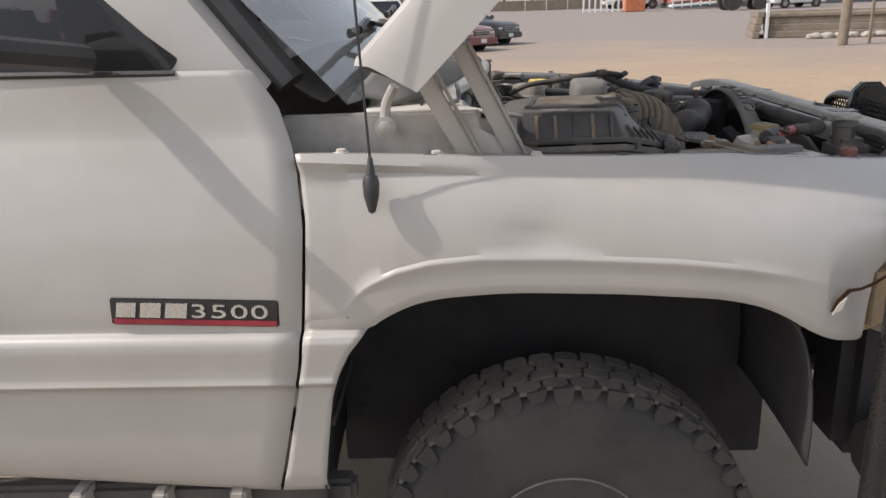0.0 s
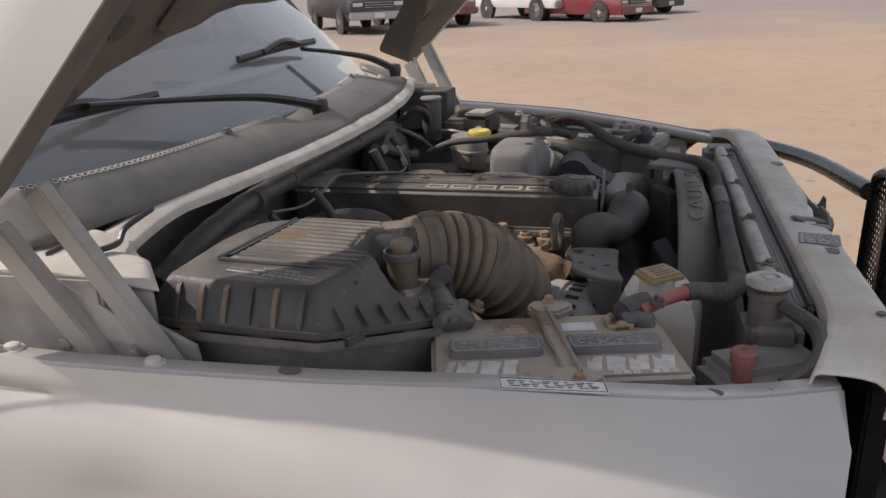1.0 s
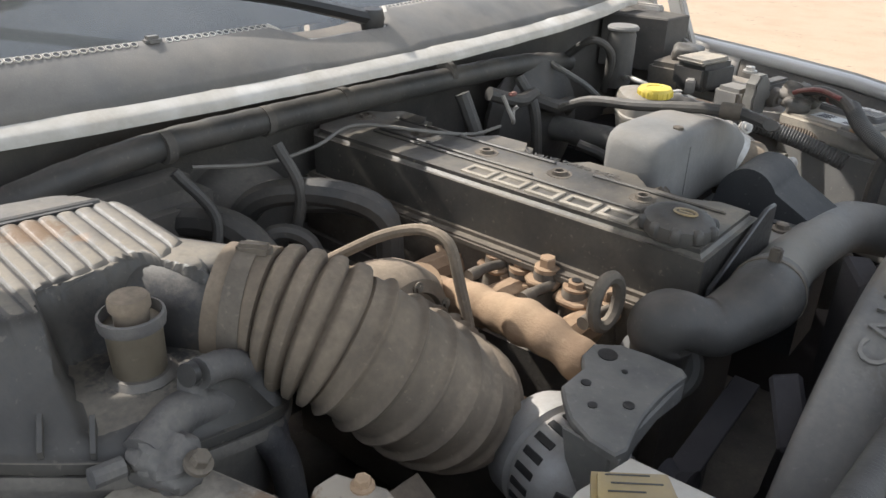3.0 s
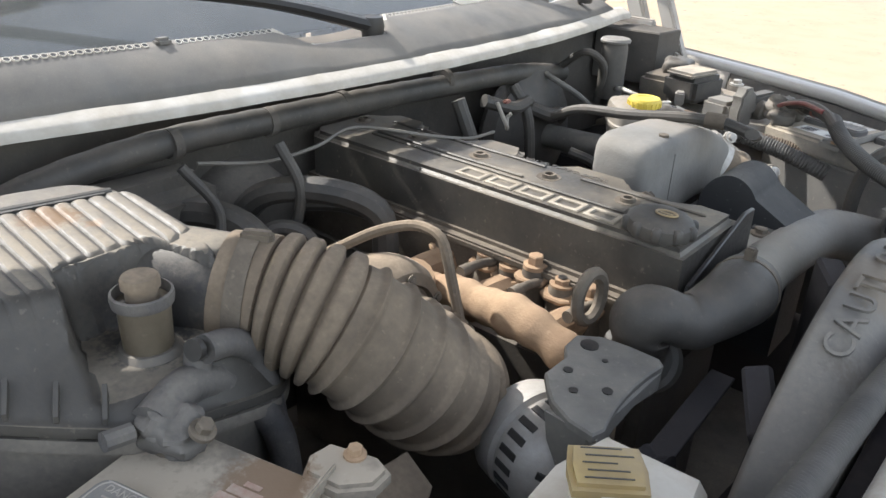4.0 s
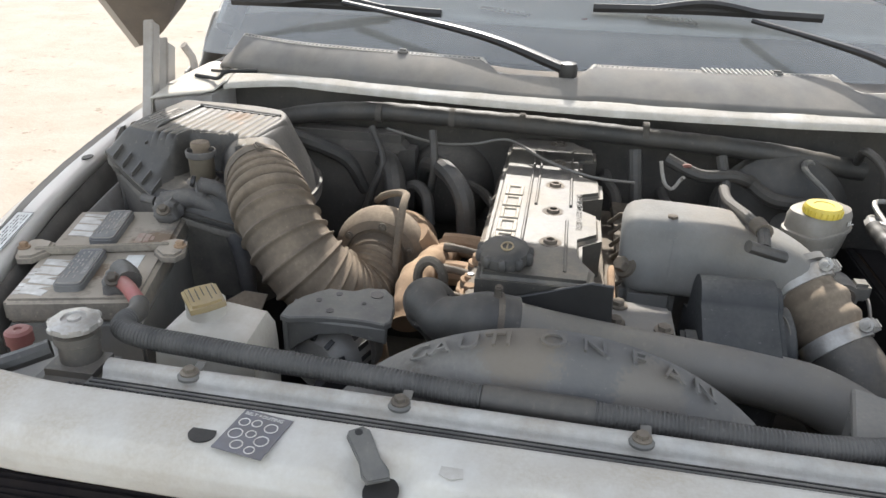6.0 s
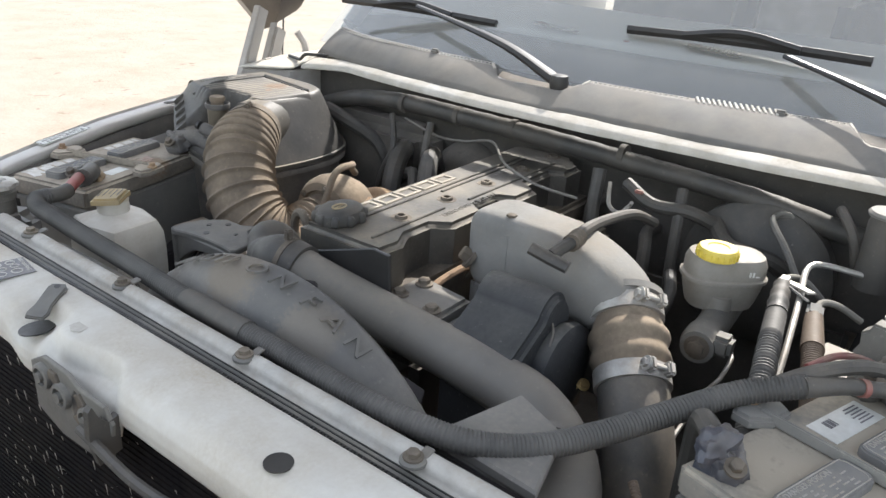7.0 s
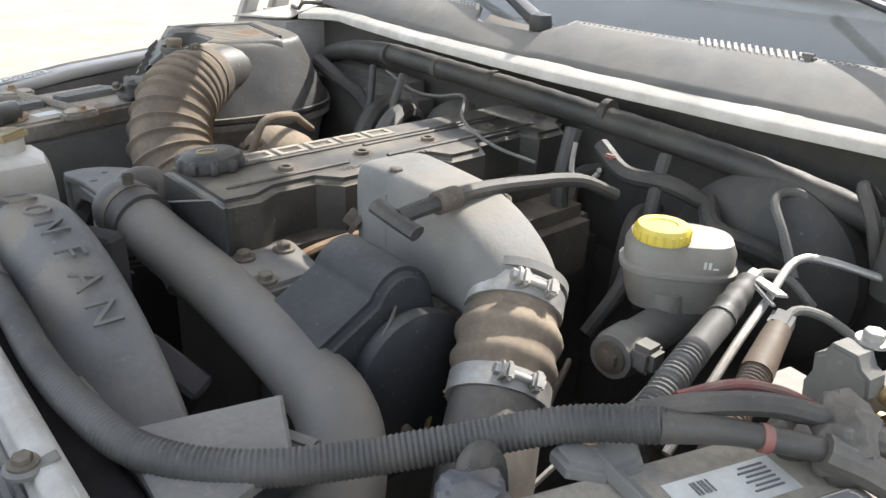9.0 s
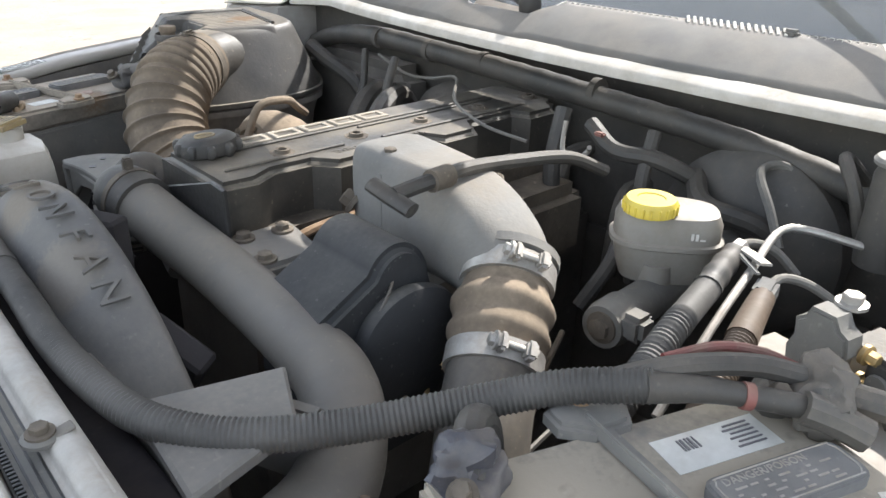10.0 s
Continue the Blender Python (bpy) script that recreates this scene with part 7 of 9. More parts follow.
def panel(u, v):
    y = 1.60 + (3.08 - 1.60) * u
    e = abs(y - 2.34) / 0.74
    x0 = 0.992 - 0.045 * max(0.0, (e - 0.72) / 0.28) ** 2 + 0.02 * (y - 2.3)
    out = [(-0.006, -0.020), (0.0, 0.0), (0.006, 0.003), (0.03, 0.003), (0.05, 0.001), (0.066, -0.003), (0.076, -0.010), (0.082, -0.020), (0.083, -0.034), (0.080, -0.05)]
    k = v * (len(out) - 1)
    i = min(int(k), len(out) - 2)
    dx, dz = (out[i][c] + (out[i + 1][c] - out[i][c]) * (k - i) for c in (0, 1))
    # a pressed hollow round the latch
    step = lambda s: max(0.0, min(1.0, s)) ** 2 * (3 - 2 * max(0.0, min(1.0, s)))
    edge = 0.058 + 0.030 * step((y - 2.32) / 0.06) + 0.006 * math.sin(y * 40)
    d = step((y - 2.185) / 0.02) * step((2.395 - y) / 0.02) * step((dx - edge) / 0.010)
    bowl = math.exp(-((y - 2.160) / 0.034) ** 4 - ((dx - 0.066) / 0.026) ** 4)
    dz -= 0.024 * d + 0.022 * bowl * (1 - d)
    return (x0 + dx, y, 1.082 + dz - 0.02 * max(0.0, (e - 0.8) / 0.2) ** 2)


grid(panel, 200, 54, "panel", PAINT_DULL, support, "", 40, 0.003)
b = None
for x, y, rx_, ry_ in ((1.032, 1.978, 0.013, 0.014), (1.057, 2.163, 0.021, 0.017), (1.052, 2.575, 0.014, 0.014), (1.04, 1.74, 0.007, 0.007)):
    b = lathe([(0, 0), (1, 0), (1, 0.0015), (0, 0.0015)], Matrix.Translation((x, y, 1.0840 if y != 2.163 else 1.0655)) @ Matrix.Diagonal((rx_, ry_, 1, 1)), 22, b)
pieces("panel_hole", b, BLACK_CLEAN, support, "dark round holes", smooth=0)
belt = part("belt_label", prism([(-0.027, -0.031), (0.027, -0.031), (0.027, 0.031), (-0.027, 0.031)], 0.001, Matrix.Translation((1.026, 2.028, 1.0872)) @ pose(0, 0, 0, 0, 0, 80)), LABEL, support, "grey belt-routing label", smooth=0)
lettering("label_title", "BELT ROUTING", 0.0062, PRINT, belt, Matrix.Translation((1.026, 2.028, 1.0884)) @ pose(0, 0, 0, 0, 0, 80) @ Matrix.Translation((-0.024, 0.0235, 0)), 0.0003)
for k, (x, y, r) in enumerate(((-0.017, 0.012, 0.0055), (-0.004, 0.014, 0.005), (0.013, 0.012, 0.0065), (-0.016, -0.006, 0.007), (-0.001, -0.002, 0.005), (0.014, -0.008, 0.007), (-0.006, -0.020, 0.006), (0.010, -0.023, 0.005))):
    part("label_circle", tube([(Matrix.Translation((1.026, 2.028, 1.0886)) @ pose(0, 0, 0, 0, 0, 80)) @ Vector((x + r * math.cos(a), y + r * math.sin(a), 0)) for a in [2 * math.pi * i / 10 for i in range(11)]], 0.0007, 22, 4), PRINT, belt)
latch = part("latch", prism([(-0.078, -0.045), (-0.03, -0.062), (0.066, -0.060), (0.078, 0.0), (0.066, 0.018), (0.02, 0.020), (0.0, 0.030), (-0.05, 0.032), (-0.078, 0.016)], 0.005, Matrix.Translation((1.084, 2.285, 1.040)) @ pose(0, 0, 0, 90, 0, 90), 0.001, 1), BRACKET, support, "dark steel bonnet latch")
for y, z in ((2.235, 1.048), (2.272, 1.038), (2.322, 1.030)):
    part("latch_boss", lathe([(0.016, 0), (0.015, 0.007), (0.011, 0.008), (0.010, 0.004), (0.006, 0.004), (0.006, 0.010), (0, 0.010)], Matrix.Translation((1.088, y, z)) @ pose(0, 0, 0, 0, 90, 0), 18), BRACKET, latch)
arm = part("latch_arm", prism([(-0.036, -0.008), (-0.030, -0.012), (0.004, -0.011), (0.018, -0.014), (0.028, -0.012), (0.030, 0.010), (0.020, 0.013), (0.004, 0.010), (-0.030, 0.012), (-0.037, 0.007)], 0.004, Matrix.Translation((1.034, 2.146, 1.0835)) @ pose(0, 0, 0, 0, 12, 34), 0.0015, 2), BRACKET, latch, "dark steel release finger")
part("arm_hole", lathe([(0, 0), (0.004, 0), (0.004, 0.001), (0, 0.001)], Matrix.Translation((1.010, 2.130, 1.0930)) @ pose(0, 0, 0, 0, 12, 34), 12), BLACK_CLEAN, arm)
for y, z, w, h in ((2.253, 1.044, 0.012, 0.030), (2.297, 1.034, 0.014, 0.034), (2.345, 1.026, 0.010, 0.030)):
    part("latch_slot", prism([(-w / 2, -h / 2), (w / 2, -h / 2 + 0.004), (w / 2, h / 2), (0, h / 2 + 0.004), (-w / 2, h / 2 - 0.006)], 0.001, Matrix.Translation((1.0888, y, z)) @ pose(0, 0, 0, 90, 0, 90), 0, 1), BLACK_CLEAN, latch)
for y, z, t_ in ((2.262, 1.046, 24), (2.306, 1.036, -18)):
    part("latch_claw", prism([(-0.010, -0.020), (0.002, -0.022), (0.010, -0.006), (0.008, 0.014), (-0.004, 0.020), (-0.012, 0.012), (-0.004, 0.006), (0.0, -0.006)], 0.004, Matrix.Translation((1.0885, y, z)) @ pose(0, 0, 0, 90, 0, 90) @ pose(0, 0, 0, 0, 0, t_), 0.001, 1), DARK_STEEL, latch)
part("latch_cable", tube([(1.105, 2.33, 1.03), (1.11, 2.45, 1.02), (1.10, 2.60, 1.03), (1.10, 2.72, 1.03)], 0.006, 20, 8), RUBBER, latch)
part("rust_mark", prism([(1.025, 2.216), (1.044, 2.215), (1.049, 2.226), (1.045, 2.238), (1.030, 2.236)], 0.0008, Matrix.Translation((0, 0, 1.0845)), 0, 1), LIP, support, "thin grey-brown scuff", smooth=0)
bug_rng = random.Random(5)
b = bmesh.new()
for k in range(620):
    y_, z_ = 1.75 + 1.1 * bug_rng.random(), 0.62 + 0.38 * bug_rng.random()
    w_, h_ = 0.0007 + 0.001 * bug_rng.random(), 0.001 + 0.008 * bug_rng.random() ** 2
    q_ = [b.verts.new((1.0565 + 0.0006 * j, y_ + w_ * s_, z_ + h_ * r_)) for j, (s_, r_) in enumerate(((-1, -1), (1, -1), (1, 1), (-1, 1)))]
    b.faces.new(q_)
flecks = part("insect_residue", b, PRINT_DIM, support, "pale insect flecks stuck to the core", smooth=0)
flecks["kind"] = "stuff"
part("front_core", block(0.03, 1.30, 0.62, Matrix.Translation((1.035, 2.33, 0.70)), 0.004), CORE, support, "dark speckled condenser core")
b = None
for k in range(60):
    b = block(0.003, 1.28, 0.004, Matrix.Translation((1.0508, 2.33, 0.45 + 0.0092 * k)), 0, 1, b)
pieces("core_tube", b, CORE, support, smooth=0)


# ---- near-side washer bottle ----
wash = thing("washer_bottle", (0.77, 1.87, 0.85), "aged white plastic washer bottle with a faded yellow cap", "fluid bottle")
bottle = loft_outlines([[(x * s + 0.772, y * s + 1.868, z) for x, y in dense([(-0.055, -0.055), (0.05, -0.06), (0.065, 0.0), (0.05, 0.075), (-0.045, 0.07), (-0.06, 0.0)], 3)] for s, z in ((0.95, 0.85), (1.0, 0.87), (1.0, 1.0), (0.97, 1.03), (0.85, 1.048), (0.45, 1.056))], "bottle", WHITE_PL, wash, "yellowed translucent bottle")
part("neck", lathe([(0.026, 0), (0.026, 0.03), (0, 0.03)], Matrix.Translation((0.768, 1.858, 1.045)), 18), WHITE_PL, wash)
wcap = part("cap", prism([(-0.028, -0.022), (0.028, -0.022), (0.030, 0.0), (0.027, 0.024), (-0.027, 0.024), (-0.030, 0.0)], 0.011, Matrix.Translation((0.770, 1.856, 1.074)) @ pose(0, 0, 0, 4, 0, 38), 0.004, 2), YELLOW_OLD, wash, "square faded yellow cap")
bars("cap_print", INK, wcap, Matrix.Translation((0.770, 1.856, 1.0865)) @ pose(0, 0, 0, 4, 0, 38), [(-0.019 + 0.003 * (r % 2), -0.015 + 0.0075 * r, 0.036 - 0.005 * (r % 3), 0.0012) for r in range(5)], 0.0005)


# ---- brake reservoir and lines on the far side ----
res = thing("brake_reservoir", (0.33, 2.74, 1.0), "aged translucent brake fluid reservoir with bright yellow cap", "fluid reservoir")
MR = Matrix.Translation((0.312, 2.738, 1.008)) @ pose(0, 0, 0, 0, 0, 40)
rr = [[(x * s, y * s, z) for x, y in [(0.042 * math.copysign(abs(math.cos(a)) ** 0.7, math.cos(a)) * 0.95, 0.062 * math.copysign(abs(math.sin(a)) ** 0.7, math.sin(a))) for a in [2 * math.pi * k / 28 for k in range(28)]]] for s, z in ((0.78, 0.018), (0.85, 0.03), (0.93, 0.050), (0.95, 0.060), (1.03, 0.062), (1.03, 0.067), (0.96, 0.069), (0.96, 0.088), (0.88, 0.099), (0.6, 0.104))]
body = loft_outlines([[MR @ Vector(v) for v in o] for o in rr], "tank", RES_PL, res)
ycap = part("cap", lathe([(0.029, 0.0), (0.0295, 0.012), (0.027, 0.016), (0.016, 0.016), (0.015, 0.0145), (0, 0.0145)], Matrix.Translation((0.342, 2.731, 1.109)), 28), YELLOW, res, "bright yellow ribbed cap")
for k in range(20):
    a = 2 * math.pi * k / 20
    part("cap_rib", block(0.003, 0.003, 0.011, Matrix.Translation((0.342 + 0.0295 * math.cos(a), 2.731 + 0.0295 * math.sin(a), 1.115)), 0.0008, 1), YELLOW, ycap)
bars("tank_print", PRINT, res, MR @ Matrix.Translation((0.040, 0.02, 0.078)) @ pose(0, 0, 0, 90, 0, 90), [(0.0, 0.0, 0.003, 0.008), (0.005, 0.0, 0.003, 0.008), (0.010, 0.0, 0.006, 0.002)], 0.0006)
master = thing("master_cylinder", (0.30, 2.745, 0.98), "grey cast brake master cylinder and booster", "brake cylinder")
part("bore", tube([(0.12, 2.735, 1.005), (0.30, 2.747, 1.008), (0.425, 2.755, 1.010)], 0.024, 10, 18), BRACKET, master)
part("bore_end", tube([(0.405, 2.754, 1.010), (0.446, 2.757, 1.011)], lambda f, s: 0.027 if f < 0.8 else 0.024, 8, 20), BRACKET, master)
part("bore_plug", bolt((0.445, 2.757, 1.011), (1, 0, 0), 0.012, 0.010), DARK_STEEL, master)
part("bore_boss", block(0.03, 0.03, 0.03, Matrix.Translation((0.425, 2.785, 1.018)), 0.006), BRACKET, master)
part("booster", lathe([(0.04, 0.07), (0.11, 0.05), (0.13, 0.03), (0.13, 0.0), (0.10, -0.03), (0, -0.03)], Matrix.Translation((0.07, 2.735, 1.0)) @ pose(0, 0, 0, 0, 90, 0), 40), RUBBER, master)
part("res_neck", lathe([(0.02, -0.03), (0.02, 0.03), (0, 0.03)], Matrix.Translation((0.335, 2.745, 1.02)), 14), RES_PL, master)
part("brake_line", tube([(0.40, 2.775, 1.0), (0.42, 2.80, 1.005), (0.46, 2.80, 0.985), (0.50, 2.79, 0.97), (0.62, 2.78, 0.92)], 0.0032, 20, 6), STEEL, master)
part("brake_line", tube([(0.45, 2.71, 0.985), (0.52, 2.74, 0.965), (0.60, 2.79, 0.94), (0.66, 2.83, 0.90)], 0.0035, 20, 6), DARK_STEEL, master)

ac = thing("air_conditioning_lines", (0.40, 2.88, 1.0), "rubber and metal air-conditioning lines with bright fittings", "pipes")
h1 = part("suction_hose", tube([(0.640, 2.880, 1.02), (0.56, 2.868, 1.045), (0.48, 2.853, 1.062), (0.385, 2.836, 1.072)], lambda f, s: 0.0142 + (0.0010 * math.cos(2 * math.pi * s / 0.005) if f < 0.75 else 0), 150, 14), LOOM, ac)
part("fitting", tube([(0.390, 2.837, 1.072), (0.355, 2.830, 1.078), (0.316, 2.824, 1.083)], lambda f, s: 0.0146 + 0.0008 * math.cos(f * 19) - 0.002 * f, 24, 14), RUBBER, ac, "crimped dark fitting")
part("fitting_tip", tube([(0.322, 2.825, 1.082), (0.312, 2.823, 1.084), (0.300, 2.823, 1.087)], 0.0100, 6, 6), STEEL, ac, "bright fitting end")
part("fitting_strap", prism([(-0.010, -0.006), (0.030, -0.005), (0.034, 0.006), (0.006, 0.007), (-0.008, 0.005)], 0.003, Matrix.Translation((0.318, 2.838, 1.090)) @ pose(0, 0, 0, 0, 0, 62), 0.0008, 1), STEEL, ac, "bright bent strap")
part("pipe", tube([(0.318, 2.824, 1.083), (0.290, 2.825, 1.088), (0.268, 2.845, 1.080), (0.255, 2.87, 1.055)], 0.0052, 16, 10), BRACKET, ac)
h2 = part("liquid_hose", tube([(0.60, 2.94, 1.030), (0.51, 2.917, 1.043), (0.42, 2.895, 1.055)], lambda f, s: 0.0132 + 0.0010 * math.cos(2 * math.pi * s / 0.005), 150, 14), BROWN, ac)
part("fitting", tube([(0.425, 2.896, 1.054), (0.385, 2.886, 1.062), (0.355, 2.879, 1.067)], lambda f, s: 0.0155 - 0.003 * f, 10, 14), BROWN, ac, "brown crimped fitting")
part("fitting_nut", block(0.026, 0.022, 0.022, Matrix.Translation((0.347, 2.877, 1.070)) @ pose(0, 0, 0, 0, 15, 10), 0.004), ALU, ac)
part("pipe", tube([(0.347, 2.877, 1.070), (0.322, 2.880, 1.078), (0.298, 2.900, 1.070), (0.28, 2.93, 1.05)], 0.0050, 14, 10), BRACKET, ac)
part("hard_line", tube([(0.52, 2.875, 1.000), (0.46, 2.870, 1.035), (0.40, 2.862, 1.060), (0.33, 2.852, 1.080), (0.262, 2.842, 1.098), (0.228, 2.858, 1.098), (0.18, 2.92, 1.08), (0.11, 2.99, 1.05)], 0.0046, 36, 10), STEEL, ac, "bare metal refrigerant line")
part("bracket", bar_between((0.320, 2.826, 1.090), (0.345, 2.866, 1.084), 0.006, 0.003, (0, 0, 1)), ALU, ac)
part("wire_loop", tube([(0.195, 2.822, 1.050), (0.170, 2.790, 1.085), (0.140, 2.757, 1.112), (0.115, 2.757, 1.120), (0.100, 2.775, 1.117), (0.110, 2.785, 1.095), (0.12, 2.79, 1.075)], 0.0058, 28, 8), BRACKET, ac, "bent grey vacuum line")

hyd = thing("hydraulic_unit", (0.44, 3.03, 0.95), "cast aluminium brake hydraulic unit on the far wing ledge", "hydraulic unit")
part("valve_body", block(0.060, 0.060, 0.07, Matrix.Translation((0.385, 3.005, 1.050)) @ pose(0, 0, 0, 0, 0, -12), 0.008, 2), ALU, hyd)
part("valve_post", prism([(-0.022, -0.045), (0.020, -0.045), (0.021, -0.004), (0.027, 0.004), (0.024, 0.020), (0.016, 0.024), (0.010, 0.034), (-0.012, 0.034), (-0.016, 0.024), (-0.024, 0.018), (-0.022, 0.002), (-0.027, -0.010)], 0.022, Matrix.Translation((0.428, 2.972, 1.090)) @ pose(0, 0, 0, 90, 0, 78), 0.003, 2), BRACKET, hyd, "stamped grey mounting post")
for dz in (-0.004, -0.030):
    part("post_bolt", bolt((0.432, 3.000, 1.098 + dz), (0.3, 1, 0), 0.006, 0.014), BRASS, hyd)
part("valve_bolt", bolt((0.416, 2.976, 1.123), r=0.009, h=0.011), STEEL, hyd)
part("pump_case", block(0.030, 0.105, 0.084, Matrix.Translation((0.432, 3.058, 1.054)) @ pose(0, 0, 0, 0, 0, -12), 0.005, 2), RUBBER, hyd, "black pump case")
part("pump_back", block(0.060, 0.100, 0.060, Matrix.Translation((0.388, 3.066, 1.040)) @ pose(0, 0, 0, 0, 0, -12), 0.008, 2), RUBBER, hyd)
part("case_stud", lathe([(0.010, 0), (0.009, 0.003), (0, 0.003)], Matrix.Translation((0.4420, 3.018, 1.076)) @ pose(0, 0, 0, 0, 90, -12), 14), BRACKET, hyd)
part("motor", lathe([(0, 0.012), (0.008, 0.012), (0.010, 0.008), (0.020, 0.008), (0.023, 0.004), (0.024, -0.01), (0, -0.01)], Matrix.Translation((0.450, 3.052, 1.062)) @ pose(0, 0, 0, 0, 90, -12), 26), BLACK, hyd, "round motor end")
part("connector", block(0.085, 0.11, 0.055, Matrix.Translation((0.288, 3.072, 1.082)) @ pose(0, 0, 0, 0, 0, -12), 0.01, 2), RUBBER, hyd)
part("connector_lid", block(0.070, 0.095, 0.012, Matrix.Translation((0.286, 3.062, 1.114)) @ pose(0, 0, 0, 0, 0, -12), 0.005, 2), BATT_PALE, hyd, "sand-dusted connector lid")
for k in range(4):
    part("steel_line", tube([(0.44 - 0.02 * k, 2.985, 1.03 - 0.004 * k), (0.42 - 0.02 * k, 2.955, 1.03), (0.40 - 0.02 * k, 2.93, 1.0), (0.42, 2.91, 0.94)], 0.0035, 16, 6), STEEL, hyd)
part("fitting", tube([(0.44, 2.985, 1.075), (0.428, 2.962, 1.078)], 0.008, 4, 8), BRASS, hyd)
part("tray", prism([(0.30, 2.93), (0.52, 2.91), (0.56, 3.08), (0.33, 3.12)], 0.008, Matrix.Translation((0, 0, 0.985)), 0.002, 1), PAINT_IN, hyd)

can = thing("vacuum_canister", (0.168, 2.92, 1.05), "grimy cylinder with a pale round lid near the firewall", "canister")
part("canister_body", lathe([(0.026, -0.02), (0.028, 0.0), (0.028, 0.085), (0.024, 0.095), (0, 0.095)], Matrix.Translation((0.168, 2.92, 1.08)), 20), RUBBER, can)
part("canister_lid", lathe([(0.031, 0.0), (0.032, 0.004), (0.029, 0.008), (0, 0.009)], Matrix.Translation((0.168, 2.92, 1.176)), 22), BATT_SIDE, can, "dirty white lid")
fuse = thing("relay_box", (0.20, 3.11, 1.0), "black relay box with a pale label beside the cowl", "electrical box")
part("relay_case", block(0.085, 0.13, 0.060, Matrix.Translation((0.215, 3.105, 1.065)), 0.01, 2), BLACK, fuse)
part("relay_plug", pillow(0.060, 0.075, 0.040, 3.4, Matrix.Translation((0.225, 3.120, 1.108)) @ pose(0, 0, 0, 0, 6, 10), 24, 16, 0.006), BLACK, fuse)
part("silver_connector", block(0.020, 0.018, 0.030, Matrix.Translation((0.289, 3.010, 1.066)) @ pose(0, 0, 0, 12, 0, 20), 0.003), STEEL, fuse, "bright metal connector")

# harness along the firewall with hanging wires and hoses
har = loom("firewall_harness", [(0.06, 1.66, 1.100), (0.075, 1.78, 1.135), (0.085, 1.92, 1.152), (0.090, 2.10, 1.152), (0.092, 2.30, 1.148), (0.090, 2.50, 1.140), (0.085, 2.70, 1.128), (0.07, 2.88, 1.10)], 0.019, "thick grimy harness conduit under the cowl lip", mat=RUBBER, pitch=0.05)
for k, y in enumerate((1.93, 2.08, 2.22, 2.46)):
    part("strap", tube([(0.090, y - 0.006, 1.151), (0.090, y + 0.006, 1.151)], 0.0206, 3, 14), GRIME_SHADE, har)
w2 = thing("wiring", (0.16, 2.2, 1.12), "loose thin wires and taped leads on the firewall", "wiring")
part("thin_wire", tube([(0.11, 1.95, 1.125), (0.125, 2.05, 1.108), (0.135, 2.13, 1.115), (0.14, 2.20, 1.130), (0.215, 2.28, 1.118), (0.23, 2.36, 1.100), (0.22, 2.44, 1.092)], 0.0028, 36, 6), PIPE_ALU, w2, "single pale wire")
part("clip_wire", tube([(0.19, 2.485, 1.128), (0.20, 2.490, 1.105), (0.205, 2.497, 1.088), (0.195, 2.512, 1.078), (0.185, 2.525, 1.092), (0.19, 2.53, 1.10)], 0.0036, 24, 8), PRINT_DIM, w2, "bent pale clip")
part("orange_tag", block(0.01, 0.016, 0.006, Matrix.Translation((0.175, 2.535, 1.118)), 0.002), RED_CAP, w2)
for pts, r in ((((0.15, 2.50, 1.12), (0.17, 2.56, 1.10), (0.16, 2.62, 1.10), (0.13, 2.66, 1.08)), 0.012), (((0.14, 2.60, 1.13), (0.17, 2.61, 1.08), (0.18, 2.615, 1.0), (0.18, 2.62, 0.92)), 0.010), (((0.12, 2.66, 1.08), (0.16, 2.70, 1.06), (0.15, 2.77, 1.05), (0.10, 2.80, 1.0)), 0.014),
               (((0.15, 2.05, 1.14), (0.18, 2.06, 1.08), (0.17, 2.05, 1.0), (0.16, 2.04, 0.92)), 0.008), (((0.12, 1.92, 1.13), (0.15, 1.95, 1.07), (0.16, 1.93, 1.01), (0.15, 1.90, 0.93)), 0.007), (((0.10, 1.70, 1.10), (0.12, 1.78, 1.09), (0.10, 1.86, 1.05), (0.09, 1.90, 0.98)), 0.016),
               (((0.14, 2.44, 1.13), (0.17, 2.45, 1.05), (0.17, 2.46, 0.98)), 0.013), (((0.11, 2.12, 1.02), (0.16, 2.16, 1.02), (0.22, 2.20, 1.0)), 0.010), (((0.16, 1.98, 1.0), (0.17, 2.02, 1.03), (0.20, 2.05, 1.02), (0.22, 2.06, 0.97)), 0.012),
               (((0.08, 2.86, 1.12), (0.14, 2.85, 1.16), (0.17, 2.88, 1.13), (0.15, 2.90, 1.05)), 0.008), (((0.25, 2.64, 1.02), (0.30, 2.66, 1.0), (0.34, 2.65, 0.95)), 0.010)):
    part("lead", tube(pts, r, 22, 10), RUBBER, w2)
blower = thing("heater_blower", (0.03, 2.02, 0.9), "round black heater blower housing on the firewall", "blower")
part("blower_case", lathe([(0, 0.07), (0.045, 0.07), (0.07, 0.06), (0.09, 0.03), (0.095, 0.0), (0, 0.0)], Matrix.Translation((0.01, 2.07, 0.985)) @ pose(0, 0, 0, 0, 90, 0), 28), GRIME_SHADE, blower)
hbox = part("heater_case", block(0.10, 0.36, 0.26, Matrix.Translation((0.05, 1.82, 0.97)), 0.03, 3), GRIME_SHADE, blower)
